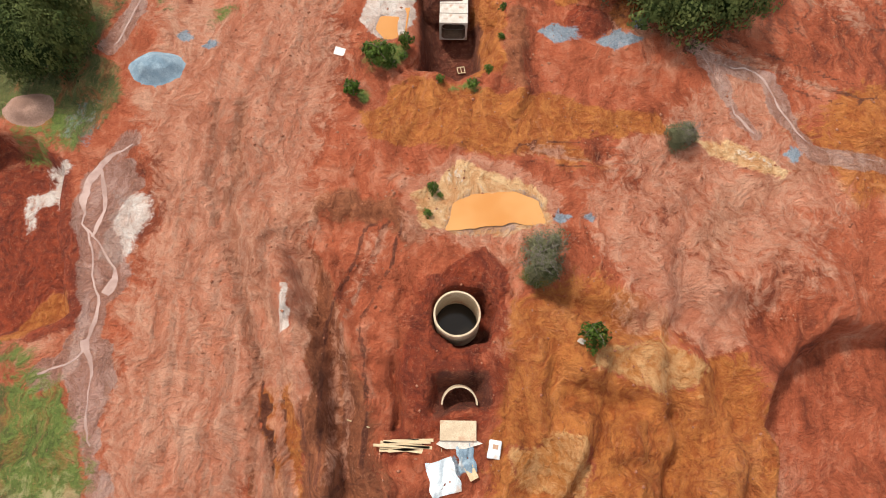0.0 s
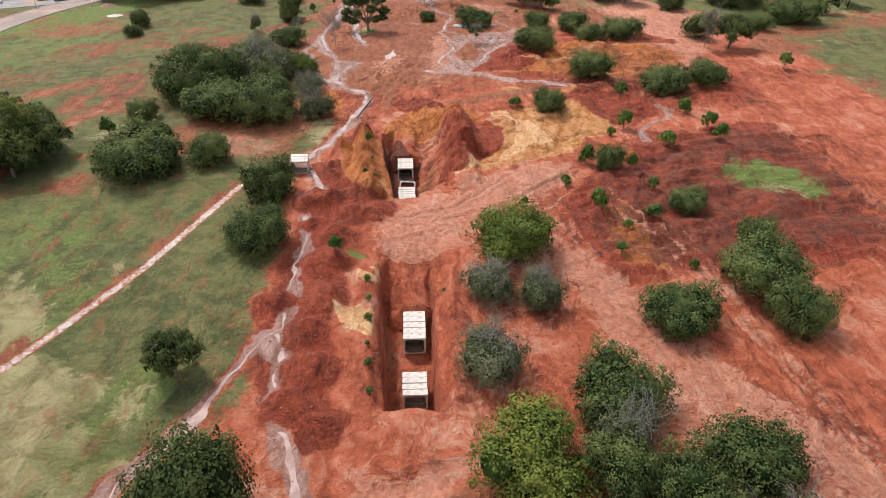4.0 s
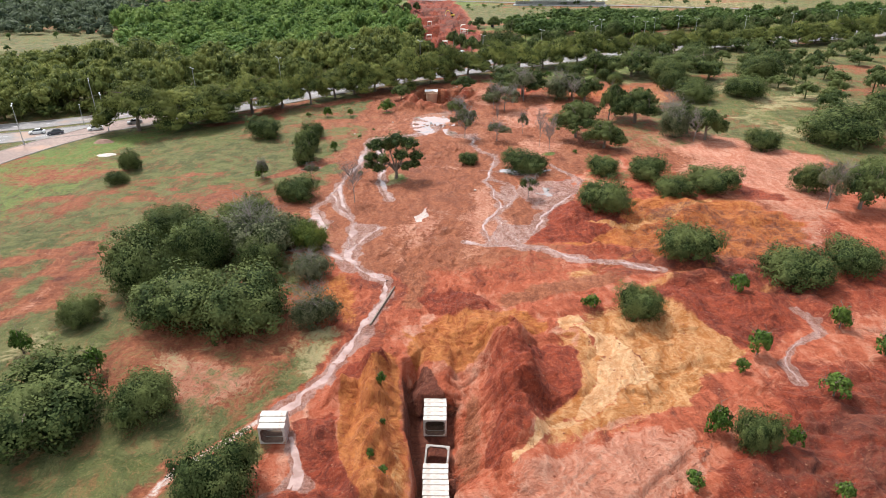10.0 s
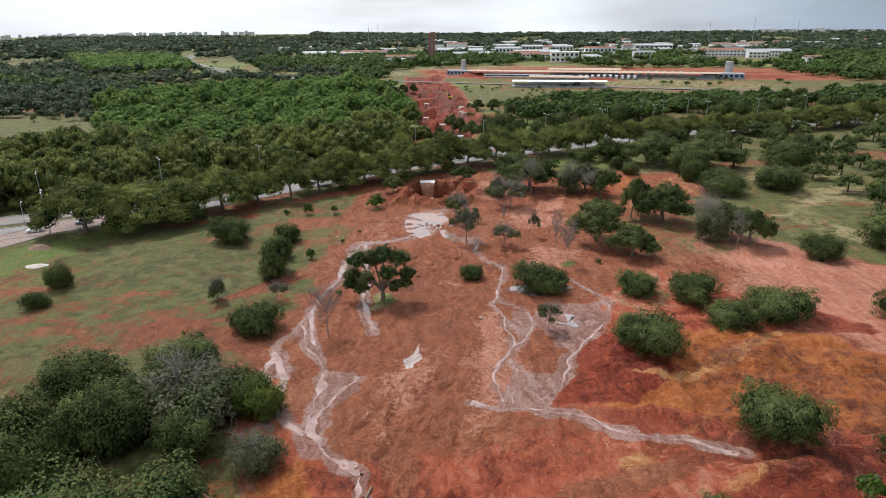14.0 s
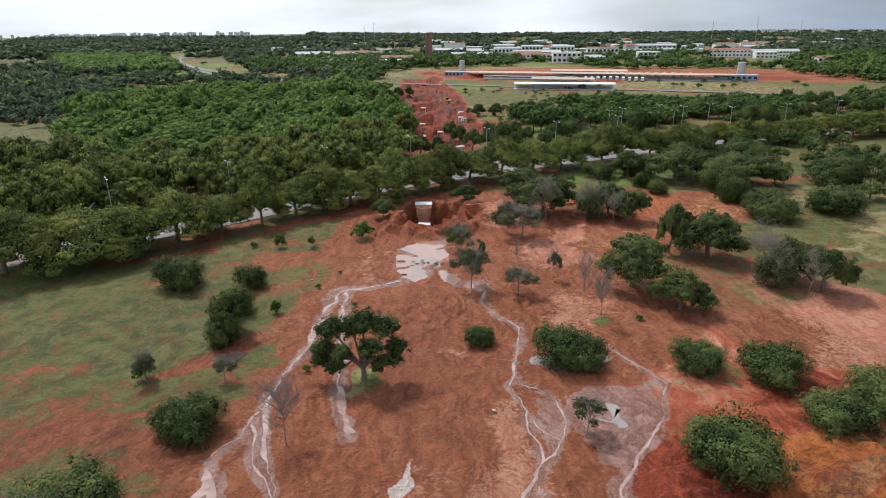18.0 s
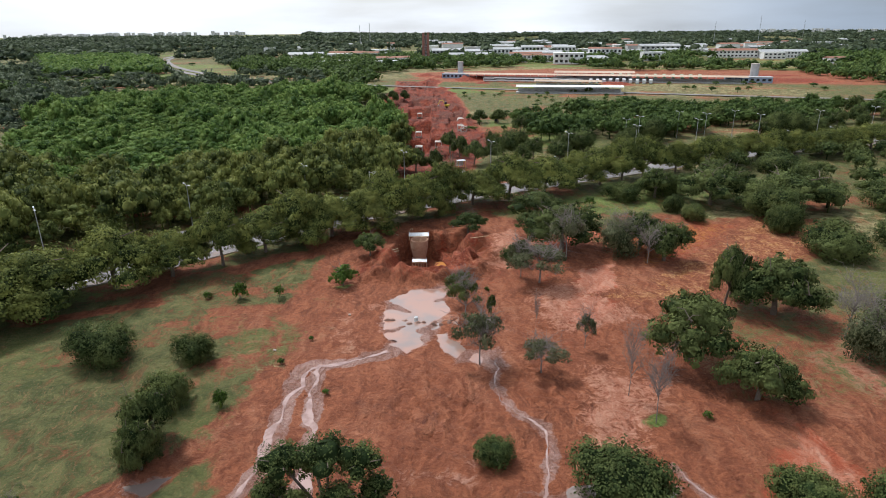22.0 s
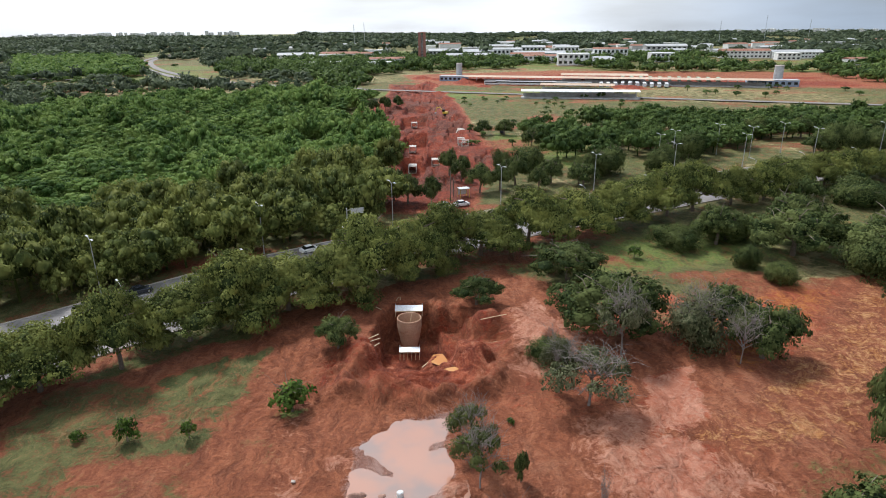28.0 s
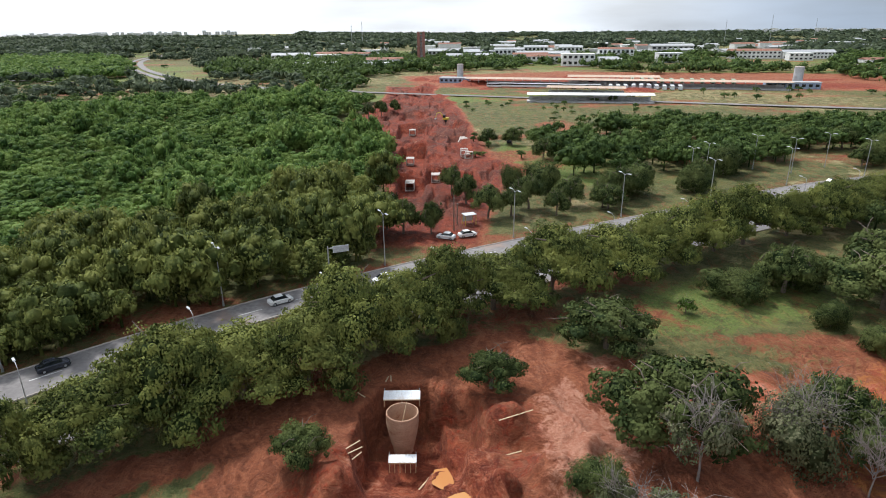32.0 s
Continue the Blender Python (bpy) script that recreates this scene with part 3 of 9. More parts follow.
for p_ in ([(22, 158), (34, 166), (52, 170)], [(26, 184), (40, 190), (60, 190)], [(46, 150), (58, 158), (72, 160)], [(30, 152), (44, 160), (60, 176)]):
    paint("ochre", p_, 1.5, 0.75, False, 1.2)
paint("orange", [(24, 176), (40, 180), (56, 184), (66, 178), (44, 172), (28, 168)], 3, 0.7)
paint("crimson", [(4.5, 140), (12.5, 136), (12.5, 124), (7.5, 119), (4.5, 128)], 3.5, 0.6)
paint("crimson", [(-1.6, 151), (8.4, 149), (6.4, 146), (-1.6, 146)], 1.5)
paint("crimson", [(-14.9, 296), (2, 300), (14.1, 292), (14.1, 272), (-15.9, 272)], 3, 0.35)
paint("pale", [(9, 272), (17, 272), (22, 284), (16, 298), (11, 292)], 3, 0.7)
paint("crimson", [(-39, 21), (-32, 24), (-29, 15), (-28, 12), (-36, 9)], 1.5)
paint("crimson", [(-3, 17), (7, 17), (8, 3), (-4, 2)], 2, 0.55)
paint("crimson", [(26, 8), (33, 13.5), (45, 14), (45, -6), (27, -6)], 2, 0.3)
paint("crimson", CORRIDOR, 5, 1.0)
paint("damp", CORRIDOR, 5, 0.7)
paint("crimson", [(15, 730), (300, 650), (330, 690), (20, 790)], 15, 0.7)
for a in ([(-29.5, 120), (-21.5, 132), (-39.5, 138)], [(18.7, 92), (26.9, 60), (41, 40), (44.9, 60), (30.7, 84), (23.6, 108)], [(-6.1, 62), (4.9, 62), (3.9, 54), (-5.1, 56)],
          [(-5.3, 97), (6.7, 97), (14.6, 108), (4.6, 113), (-5.4, 108)], [(62.4, 160), (92.2, 205), (88.1, 240), (70.1, 250), (52.1, 236), (66.2, 205)], [(-2.7, 180), (-5.7, 186), (-4.8, 191)], [(20.1, 296), (28, 308), (18, 310)],
          [(15, 30), (31, 40), (35, 20), (21, 12)], [(-25, -8), (-13, -8), (-19, 16), (-25, 8)], [(-27, 26), (-19, 40), (-25.1, 60), (-29, 44)], [(-19.9, 240), (-11.9, 236), (-13.9, 262), (-19.9, 270)], [(14.1, 244), (36.1, 250), (30.1, 268), (16.1, 262)]):
    paint("pale", a, 3, 0.66)
for a in ([(14.5, 142), (18.4, 144), (19.5, 141)], [(20.5, 131), (24.5, 130), (26.5, 142), (21.5, 141)], [(18.5, 122), (25.5, 126), (23.5, 131)], [(2.9, 58), (-4.1, 56), (3.9, 59)], [(-3.6, 146), (-0.6, 147), (-2.6, 143)], [(32, 30), (36, 22), (32, 24)], [(-8.3, 84), (-5.3, 86), (-7.2, 80)], [(-9.3, 92), (-6.3, 92), (-7.3, 88)], [(22, 20), (34, 33), (31, 30)]):
    paint("pale", a, 0.8, 1.0)
for a in ([(12, 122), (20, 130), (27, 141)], [(15, 120), (24, 127), (33, 134)], [(11, 128), (17, 138), (22, 146)], [(22, 124), (29, 130), (37, 137)], [(4, 100), (14, 106), (22, 116)], [(6, 99), (18, 104), (27, 113)], [(24, 136), (31, 144)]):
    paint("pale", a, 0.7, 0.85, False, 0.35)
paint("white", [(-28.4, 23.4), (-25, 23.4), (-24.4, 19), (-26.6, 16.4), (-28.6, 18)], 1.3, 0.75)
paint("white", [(-6.1, 49), (-3.5, 48), (-3.6, 43), (-6, 44)], 0.8, 0.72)
paint("white", [(-36, 27), (-32, 26), (-34, 22)], 1.2, 0.8)
# blue-grey tint over the wet flat by the pond; no gravel lies here
paint("gravel", [(17.4, 196.8), (20.2, 199.8), (27.1, 200), (26.6, 196.7), (25, 192.9), (22.1, 189.4)], 3.0, 0.42)
paint("gravel", [(-34, 33), (-30.6, 33), (-31, 28), (-34, 29)], 1.2, 0.6)
for x, y, r in ((11.8, 41, 2.0), (17.0, 40.6, 2.2), (19.4, 42.2, 0.9), (31.6, 28.8, 1.3), (10.8, 21.8, 0.8), (-24, 40, 1.0), (-21.6, 39.4, 0.8), (1.4, 0.8, 1.1), (13.6, 22, 0.8), (20, 42, 0.8)):
    paint("gravel", [(x - r, y), (x, y + r * 0.8), (x + r, y), (x, y - r * 0.8)], 0.5, 0.85)
    if x > 9:
        paint("white", [(x - r, y), (x - r * 0.2, y + r * 0.6), (x, y - r * 0.8)], 0.4, 0.7)

for a, w in (([(-13.5, 19), (-9.5, 14), (-7.5, 9), (-5.6, 3), (-4, -4)], 1.6), ([(-14.4, 20.7), (-10, 22.4), (-3.4, 22.6), (-1.6, 20.6)], 1.5), ([(7.6, 43), (6.8, 33)], 1.2), ([(-3, 55), (8, 58), (16, 52)], 2.0), ([(-4, 56), (-10, 52)], 1.6), ([(-14, 3), (-12, 12), (-13, 17)], 0.8),
             ([(22, 16), (26, 24), (34, 28)], 1.6), ([(-6, 133), (-3, 122), (-2, 112)], 0.8), ([(4, 130), (3, 118)], 1.2), ([(10, 150), (24, 156), (40, 164)], 2.0), ([(-4, 150), (-6, 170), (0, 190)], 2.0), ([(16, 224), (26, 232), (44, 236)], 3.0), ([(-20, 214), (-14, 230), (-20, 244)], 3.0)):
    paint("brown", a, 1.4, 0.8, False, w)
ZONES["brown"] = np.maximum(ZONES["brown"], 1.0 * sstep(-0.4, -0.05, fbm(GX * 0.03, GY * 0.03, 71, 3)) * sstep(130, 200, GY) * (1 - sstep(310, 320, GY)))
ZONES["brown"] = np.maximum(ZONES["brown"], 0.8 * sstep(-2, 8, dd))
paint("brown", [(-13, 19), (-8.8, 11), (-7.2, 4), (-5, -6)], 1.0, 1.0, False, 2.0)
paint("pale", [(-14.6, 17), (-11.8, 10), (-10.6, 2), (-9.6, -6)], 0.6, 1.0, False, 0.8)
paint("orange", [(-12, 3), (-9.4, 3), (-8.5, -6), (-11, -6)], 1.0, 0.9)
paint("crimson", [(-41, 30), (-35, 29), (-32, 25), (-31.5, 19), (-32, 12), (-46, 10), (-48, 24)], 1.5, 1.0)
paint("pale", [(-3.2, 25), (1.5, 28), (7, 27.4), (11, 25), (11, 20), (-2, 19.4)], 1.6, 0.9)
for p_ in ([(38, 224), (66, 222), (74, 236), (66, 256), (54, 268), (66, 284), (50, 296), (30, 300), (40, 270), (34, 246)], [(-22, 236), (-12, 240), (-14, 262), (-24, 262)], [(28, 196), (44, 200), (48, 210), (34, 212)]):
    paint("grass", p_, 6, 0.40)
for p_ in ([(4, 160), (14, 176), (10, 200), (2, 196)], [(14, 212), (24, 216), (34, 232), (20, 236)], [(8, 246), (20, 250), (28, 262), (14, 262)], [(52, 206), (72, 200), (84, 214), (66, 226)], [(-6, 164), (0, 178), (-4, 188), (-10, 176)]):
    paint("pale", p_, 4, 0.6)
# wheel tracks pressed into the mud
random.seed(5)
TRACKS = [[(-20, -8), (-22, 12), (-21, 30), (-17, 46), (-12, 60)], [(-17, -8), (-19, 12), (-18, 30), (-14, 48)], [(-2, 60), (8, 62), (18, 56), (27, 44)], [(10, 60), (16, 56), (24, 40), (38, 34)], [(-14, -8), (-17, 10), (-16.5, 26), (-12, 44)], [(8, 28), (18, 27), (30, 20)], [(4, 104), (16, 109), (27, 119)], [(30, 112), (36, 96), (38, 84)],
          [(20.6, 113), (23.7, 94), (25.3, 82), (27.8, 74), (32.8, 65), (37.9, 56), (45, 40)], [(37.6, 101), (39.8, 80), (42.8, 66), (46.9, 50)], [(-10, -6), (-13, 10), (-16, 24), (-13, 40), (-11.1, 56)],
          [(-7, 0), (-8, 12), (-5, 20)], [(-3.3, 99), (8.6, 103), (18.6, 112), (26.5, 118)], [(-5.4, 104), (6.6, 108), (16.5, 118)],
          [(-11.9, 262), (-19.8, 232), (-29.8, 215)], [(16.2, 230), (30.1, 250), (44.1, 262), (70.1, 270)], [(-89.6, 150), (-59.7, 175), (-39.8, 200), (-25.8, 225)], [(-79.5, 130), (-65.6, 165), (-51.8, 190), (-29.8, 218)],
          [(-74.3, 95), (-69.5, 130), (-61.6, 160)], [(-13.9, 268), (-39.9, 262), (-69.9, 250)], [(18.3, 176), (30.3, 180), (50.3, 182)], [(20.3, 184), (36.3, 186), (54.3, 178)], [(4, 380), (8, 420), (6, 460), (8, 560)], [(-4.9, 236), (4.2, 222), (8.2, 205)]]
for path in TRACKS:
    far = 0.4 if path[0][1] > 124 else 1.0
    for side in (0, 0.95):
        line = [(x + side, y + 0.4 * side) for x, y in path]
        s = near(line, 2)
        d = line_dist(GX[s] + 0.5 * (WX[s] - GX[s]), GY[s], line)
        GZ[s] += far * (-0.13 * (1 - sstep(0.15, 0.45, d)) + 0.07 * (1 - sstep(0.1, 0.5, np.abs(d - 0.7))))
        ZONES["pale"][s] = np.maximum(ZONES["pale"][s], 0.48 * far * (1 - sstep(0.2, 0.7, d)))
        ZONES["grass"][s] *= 0.1 + 0.9 * sstep(0.5, 2.2, d)

# spoil heaps and banks
ridge([(-14.6, 19), (-10.4, 12), (-8.8, 5), (-6.4, -4)], 2.0, 2.0, "brown")
ridge([(-11.6, 18), (-8.2, 11), (-6.6, 4), (-4.4, -4)], 1.3, -0.9, "brown")
ridge([(-9.4, 18), (-6.4, 11), (-4.9, 4), (-3, -4)], 1.2, 0.7)
for p_, h_ in (([(17, 13), (14, 5), (10, -5)], -1.3), ([(21, 13), (19.5, 4), (17, -6)], -1.5), ([(24.5, 14), (24.5, 5), (23, -5)], -1.4), ([(12, 9), (9.5, 3), (7, -3)], -0.9)):
    ridge(p_, 1.5, h_, None, 9.0)
ridge([(19, 13), (17, 4), (14, -5)], 1.2, 0.7, "orange")
ridge([(-18.3, 33), (-18, 27), (-16.2, 18), (-13.6, 6), (-12.6, 0)], 0.55, -0.7, "brown")
ridge([(-14.4, 20.7), (-10, 22), (-3.2, 22.4), (-1.6, 20.8)], 1.8, 0.8)
ridge([(-12, 18), (-11, 10), (-11, 0)], 1.6, 0.5, "pale")
ridge([(8.4, 43), (7, 32.6)], 1.5, 0.9)
ridge([(5.2, 34), (5.5, 50)], 1.1, 0.5)
for x, y, r, h, z in ((-13, 128, 3.2, 2.0, None), (-13.5, 120, 3.6, 2.0, None), (-9, 133, 2.4, 1.9, "orange"), (-8, 126, 2.3, 1.7, "orange"), (-7, 119, 2.2, 1.7, "orange"), (-5.4, 113, 2.0, 0.9, "orange"),
                      (14.4, 42.5, 1.8, 1.0, "crimson"), (18.4, 43.5, 1.8, 0.9, "orange"), (12.9, 46, 1.8, 0.8, "orange"), (9.9, 58, 3.0, 0.9, None), (3.4, 148, 4.0, 1.3, "crimson"), (8.9, 138, 4.4, 3.4, None), (9.9, 130, 4.2, 3.4, None), (8.9, 123, 3.6, 2.4, None),
                      (5.5, 142, 4.5, 1.4, "orange"), (36.4, 149, 5, 1.4, None), (46.4, 148, 5, 1.4, None), (28.3, 180, 9, 1.5, None), (46.3, 184, 9, 1.2, None), (-11.9, 278, 3.5, 1.5, None), (4.6, 275, 2.6, 1.3, None), (10.1, 278.5, 3.5, 1.5, None), (7.2, 288, 3.4, 1.7, None), (-13.5, 283, 2.5, 0.8, None),
                      (25, 3, 5, 1.6, None), (15, 0, 5, 1.3, None), (31, 18, 5, 1.0, None), (41, 30, 6, 1.0, "orange"), (-8, 470, 6, 2.5, "crimson"), (6, 520, 7, 3, "crimson"), (-18, 430, 5, 2, "crimson"), (-30, 560, 9, 3, "crimson"), (2, 600, 8, 2, "crimson")):
    heap(x, y, r, h, z)
ridge([(-6.4, 112), (-7, 120), (-7.6, 127), (-8.4, 134)], 3.0, 2.2, "orange")
ridge([(-9.5, 114), (-11, 122), (-12.5, 130)], 2.6, 1.0)
ridge([(8.8, 117), (9.6, 124), (10, 132), (8.4, 140)], 4.2, 1.6)
ridge([(-5, 56), (2, 57.5), (10, 55.5), (15, 50)], 2.2, 0.9)
ridge([(6.6, 37), (7.4, 44), (9, 50)], 1.8, 0.9)
ridge([(5.6, 70), (6, 80), (5.4, 92)], 1.6, 0.7)
ridge([(13, 276), (15, 284), (12, 292)], 3.0, 1.0)
random.seed(19)
for k_ in range(70):
    y = random.uniform(360, 660)
    x = random.uniform(-15, 10) - 0.03 * max(0, y - 450)
    heap(x, y, random.uniform(2.5, 6), random.uniform(-3.2, 1.4), "crimson" if random.random() < 0.6 else None, 1.0, random.uniform(0.7, 1.6))
for k_ in range(34):
    x, y = random.uniform(-20, 300), random.uniform(650, 780)
    heap(x, y, random.uniform(5, 12), random.uniform(0.8, 3.0), "crimson")
for p_ in ([(9, 439), (9, 450)], [(6, 560), (2, 520)], [(5, 380), (7, 400)]):
    level(p_, 4.0, False, 3.0)
s = near(CORRIDOR, 2)
k = sstep(2, -5, line_dist(GX[s], GY[s], CORRIDOR, True))
GZ[s] += k * (2.0 * np.abs(fbm(GX[s] * 0.085, GY[s] * 0.06, 47, 3)) - 0.6 - 1.6 * sstep(0.12, 0.0, np.abs(fbm(GX[s] * 0.11, GY[s] * 0.05, 48, 3))))
ZONES["pale"][s] = np.maximum(ZONES["pale"][s], 0.3 * k * sstep(0.2, 0.45, fbm(GX[s] * 0.3, GY[s] * 0.1, 49, 4)))
ZONES["damp"][s] *= 1 - 0.45 * k * (1 - sstep(-0.1, 0.25, fbm(GX[s] * 0.12, GY[s] * 0.06, 46, 4)))
ZONES["orange"][s] = np.maximum(ZONES["orange"][s], 0.45 * k * sstep(0.15, 0.35, fbm(GX[s] * 0.08, GY[s] * 0.05, 45, 4)))
# eroded humps on the red field
s = near([(24.8, 78), (74.5, 136)], 6)
k = sstep(4, -6, line_dist(GX[s], GY[s], [(26.7, 84), (72.8, 78), (78.5, 132), (44.5, 138), (24.6, 114)], True))
GZ[s] += k * (2.4 * np.abs(fbm(GX[s] * 0.14, GY[s] * 0.22, 50, 3)) - 1.1 * np.abs(fbm(GX[s] * 0.42, GY[s] * 0.5, 59, 2)))
s = near([(20, 142), (78, 198)], 6)
k = sstep(4, -6, line_dist(GX[s], GY[s], [(22, 162), (26, 190), (52, 194), (74, 184), (78, 154), (52, 144)], True))
GZ[s] += k * (3.0 * np.abs(fbm(GX[s] * 0.10, GY[s] * 0.16, 51, 3)) - 0.9 * np.abs(fbm(GX[s] * 0.35, GY[s] * 0.42, 69, 2)))
# gullies washed into the slopes
s = near([(3.6, 116), (34.4, 150)], 4)
GZ[s] -= 0.6 * sstep(0.2, 0.42, np.abs(fbm(WX[s] * 0.22, WY[s] * 0.10, 52, 2))) * sstep(2, -4, line_dist(GX[s], GY[s], [(3.6, 116), (12.5, 117), (36.5, 132), (34.4, 150), (14.4, 146), (3.5, 140)], True))
s = near([(-5, -6), (31, 20)], 4)
k = sstep(7, 14, GX[s]) * (1 - sstep(12, 20, GY[s]))
GZ[s] -= (0.35 + 1.3 * k) * sstep(0.22, 0.02, np.abs(fbm(WX[s] * 0.16, WY[s] * 0.11, 53, 2))) - 0.8 * k

# cuts
def bank(x, w, y0, y1, z0, z1):
    """Soil slid back over a buried box: rises from y0 to y1, falling away past half width w."""
    s = near([(x - w, y0), (x + w, y1)], 3)
    z = z0 + (z1 - z0) * (GY[s] - y0) / (y1 - y0) - 1.3 * np.clip(np.abs(WX[s] - x) - w, 0, None) + 0.3 * fbm(GX[s] * 0.7, GY[s] * 0.7, 13)
    k = (GY[s] > y0 + 0.3 * vnoise(GX[s] * 1.2, GY[s] * 0, 14)) & (GY[s] < y1 + 1)
    GZ[s] = np.where(k, np.maximum(GZ[s], z), GZ[s])


def rills(pts, sx, sy, depth, seed):
    """Rain-cut furrows over a slope, stretched by sx and sy."""
    s = near(pts, 3)
    k = sstep(1.5, -1.5, line_dist(WX[s], WY[s], pts, True))
    GZ[s] -= k * depth * sstep(0.2, 0.0, np.abs(fbm(WX[s] * sx, WY[s] * sy, seed, 3)))


dig([(-4, 36), (-4.6, 46), (-5, 55), (8, 55.5), (7.6, 48), (5.6, 37), (2, 35)], -2.4, 3.4, 1.2, (46, 55, -0.4))
dig([(-1.9, 37), (-2.4, 46), (-2.6, 51), (2.5, 52), (4.2, 49), (3.9, 37), (1.8, 36)], -5.0, 0.8, 0.5, (44.5, 52.5, -1.6))
rills([(-3, 112), (-5.5, 136), (-2.8, 137), (-1.5, 113)], 0.2, 0.9, 0.4, 58)
bank(1.43, 1.5, 46.0, 53, -1.45, 0.1)
rills([(2.5, 38), (4.5, 50), (-2, 53), (-3, 57), (9, 56), (8, 44), (6, 37)], 0.5, 0.22, 0.5, 54)
dig([(-4.4, 68), (-5, 80), (-5.6, 93), (-3.6, 98.5), (4.0, 98.5), (5.2, 91), (5.0, 68)], -1.6, 1.8, 1.0, (88, 98, -0.5))
dig([(-2.9, 68.6), (-3.8, 80), (-4.5, 92), (-3.3, 97), (2.8, 97), (3.4, 90), (3.2, 68.9)], -6.8, 0.9, 0.35, (87.5, 97, -0.8))
dig([(-2.8, 112), (-4, 124), (-5.4, 137), (-3, 144), (3, 144), (7.2, 139), (8.4, 131), (8, 120), (5, 113)], -5.0, 6.5, 0.7, (128, 143, -0.3))
dig([(-2.8, 111.5), (-4.2, 124), (-5.4, 135), (-2.6, 139.5), (0.4, 137), (2.2, 131), (2.4, 121), (1.6, 111.8)], -6.0, 0.9, 0.5, (130.5, 140, -1.2))
bank(0.45, 1.7, 88.2, 95, -3.5, -0.6)
bank(-0.82, 1.7, 131.3, 138, -2.8, -0.8)
rills([(0.5, 113), (1, 140), (5, 145), (9, 138), (9.5, 122), (6, 113)], 0.12, 0.75, 0.7, 55)
rills([(10, 118), (12, 146), (34, 150), (38, 134), (20, 120)], 0.12, 0.16, 0.7, 56)
rills([(-10, 114), (-6, 113), (-8.5, 136), (-14, 134)], 0.4, 0.12, 0.4, 57)
# moist floors of the cuts; in the third trench wall shade is painted too
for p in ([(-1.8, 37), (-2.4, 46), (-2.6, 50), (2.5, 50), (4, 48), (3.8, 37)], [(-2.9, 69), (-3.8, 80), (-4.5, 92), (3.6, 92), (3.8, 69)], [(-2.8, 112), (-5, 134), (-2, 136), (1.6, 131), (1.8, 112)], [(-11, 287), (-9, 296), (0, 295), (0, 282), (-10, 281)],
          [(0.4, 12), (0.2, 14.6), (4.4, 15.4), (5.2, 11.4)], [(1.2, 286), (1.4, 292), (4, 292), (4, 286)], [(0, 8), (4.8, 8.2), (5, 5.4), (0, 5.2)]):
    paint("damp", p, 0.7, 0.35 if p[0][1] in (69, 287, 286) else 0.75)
dig([(-11.5, 287), (-11, 291), (-9, 296.5), (-2.5, 297), (0.5, 294), (1, 288), (-1, 286.5)], -6.4, 1.8, 0.8)
dig([(-11.4, 289), (-12, 284), (-10, 276), (-6, 272), (-1, 272.5), (2.5, 277), (2.5, 286), (0, 290)], -5.7, 2.2, 0.8, (284.5, 272.5, -0.2))
dig([(-3.5, 290), (-2.5, 294.5), (1, 295.5), (4.6, 293), (5, 286), (3, 283), (-2, 284)], -4.2, 2.0, 1.0)
dig([(5.4, 274.2), (7.6, 275.6), (7.8, 273.4), (6, 272.4)], -1.6, 0.8, 0.6)
dig([(0.2, 11.8), (-0.1, 14.2), (1.6, 15.8), (4.4, 15.6), (5.7, 13.5), (5.0, 11.0), (2.2, 10.5)], -3.6, 0.7, 0.6)
dig([(-0.6, 8.4), (5, 8.6), (5.2, 5.2), (-0.7, 5)], -2.2, 1.4, 0.8)
dig([(-3.6, 9.5), (-2.2, 9.8), (-1.8, 4), (-3.2, 3.6)], -1.6, 0.8, 0.9)
dig([(34, 13.6), (32.6, 13.6), (28.8, 10.7), (26.6, 7.6), (25.2, 4.6), (26, -10), (61, -12), (57, 12)], -3.2, 1.6, 0.9)
dig([(-41, 30), (-36, 29.4), (-32.6, 26), (-31.2, 19), (-28.4, 12.5), (-32.2, 11), (-45, 8), (-51, 18)], -3.0, 1.6, 0.9)
dig([(-12, 354), (-4, 354), (-4, 378), (-12, 378)], -4.0, 1.6, 1.0)
dig([(-14, 391), (-5, 391), (-4, 418), (-14, 418)], -4.6, 1.4, 1.0)
dig([(-6, 403), (4, 403), (4, 430), (-5, 430)], -4.1, 1.4, 1.0)
dig([(-17, 427), (-5, 427), (-5, 466), (-16, 466)], -4.6, 1.6, 1.0)
dig([(-19, 484), (-7, 484), (-6, 522), (-20, 522)], -4.4, 1.8, 1.0)
dig([(-21, 534), (-8, 534), (-7, 566), (-20, 570)], -3.6, 2.0, 1.0)
dig([(2, 470), (9, 470), (8, 490), (3, 492)], -3.0, 1.5, 1.0)

# caterpillar treads pressed into the clay
for p_ in ([(7.2, 36), (7.6, 47)], [(9.4, 37), (10.4, 48)], [(12, 52), (5, 56.5), (-4, 57.6)], [(-6.5, 54), (-9, 40)], [(-3, 113), (-1, 110.5), (3, 110.5)], [(-9, 272), (-5, 276), (-3, 281)], [(-6.6, 272), (-3, 275), (-1.2, 279)]):
    s = near(p_, 2)
    u, v = line_uv(GX[s], GY[s], p_)
    GZ[s] += 0.07 * np.sin(u * 2 * np.pi / 0.95) * sstep(0.75, 0.5, np.abs(v)) - 0.05 * sstep(0.8, 0.6, np.abs(v))

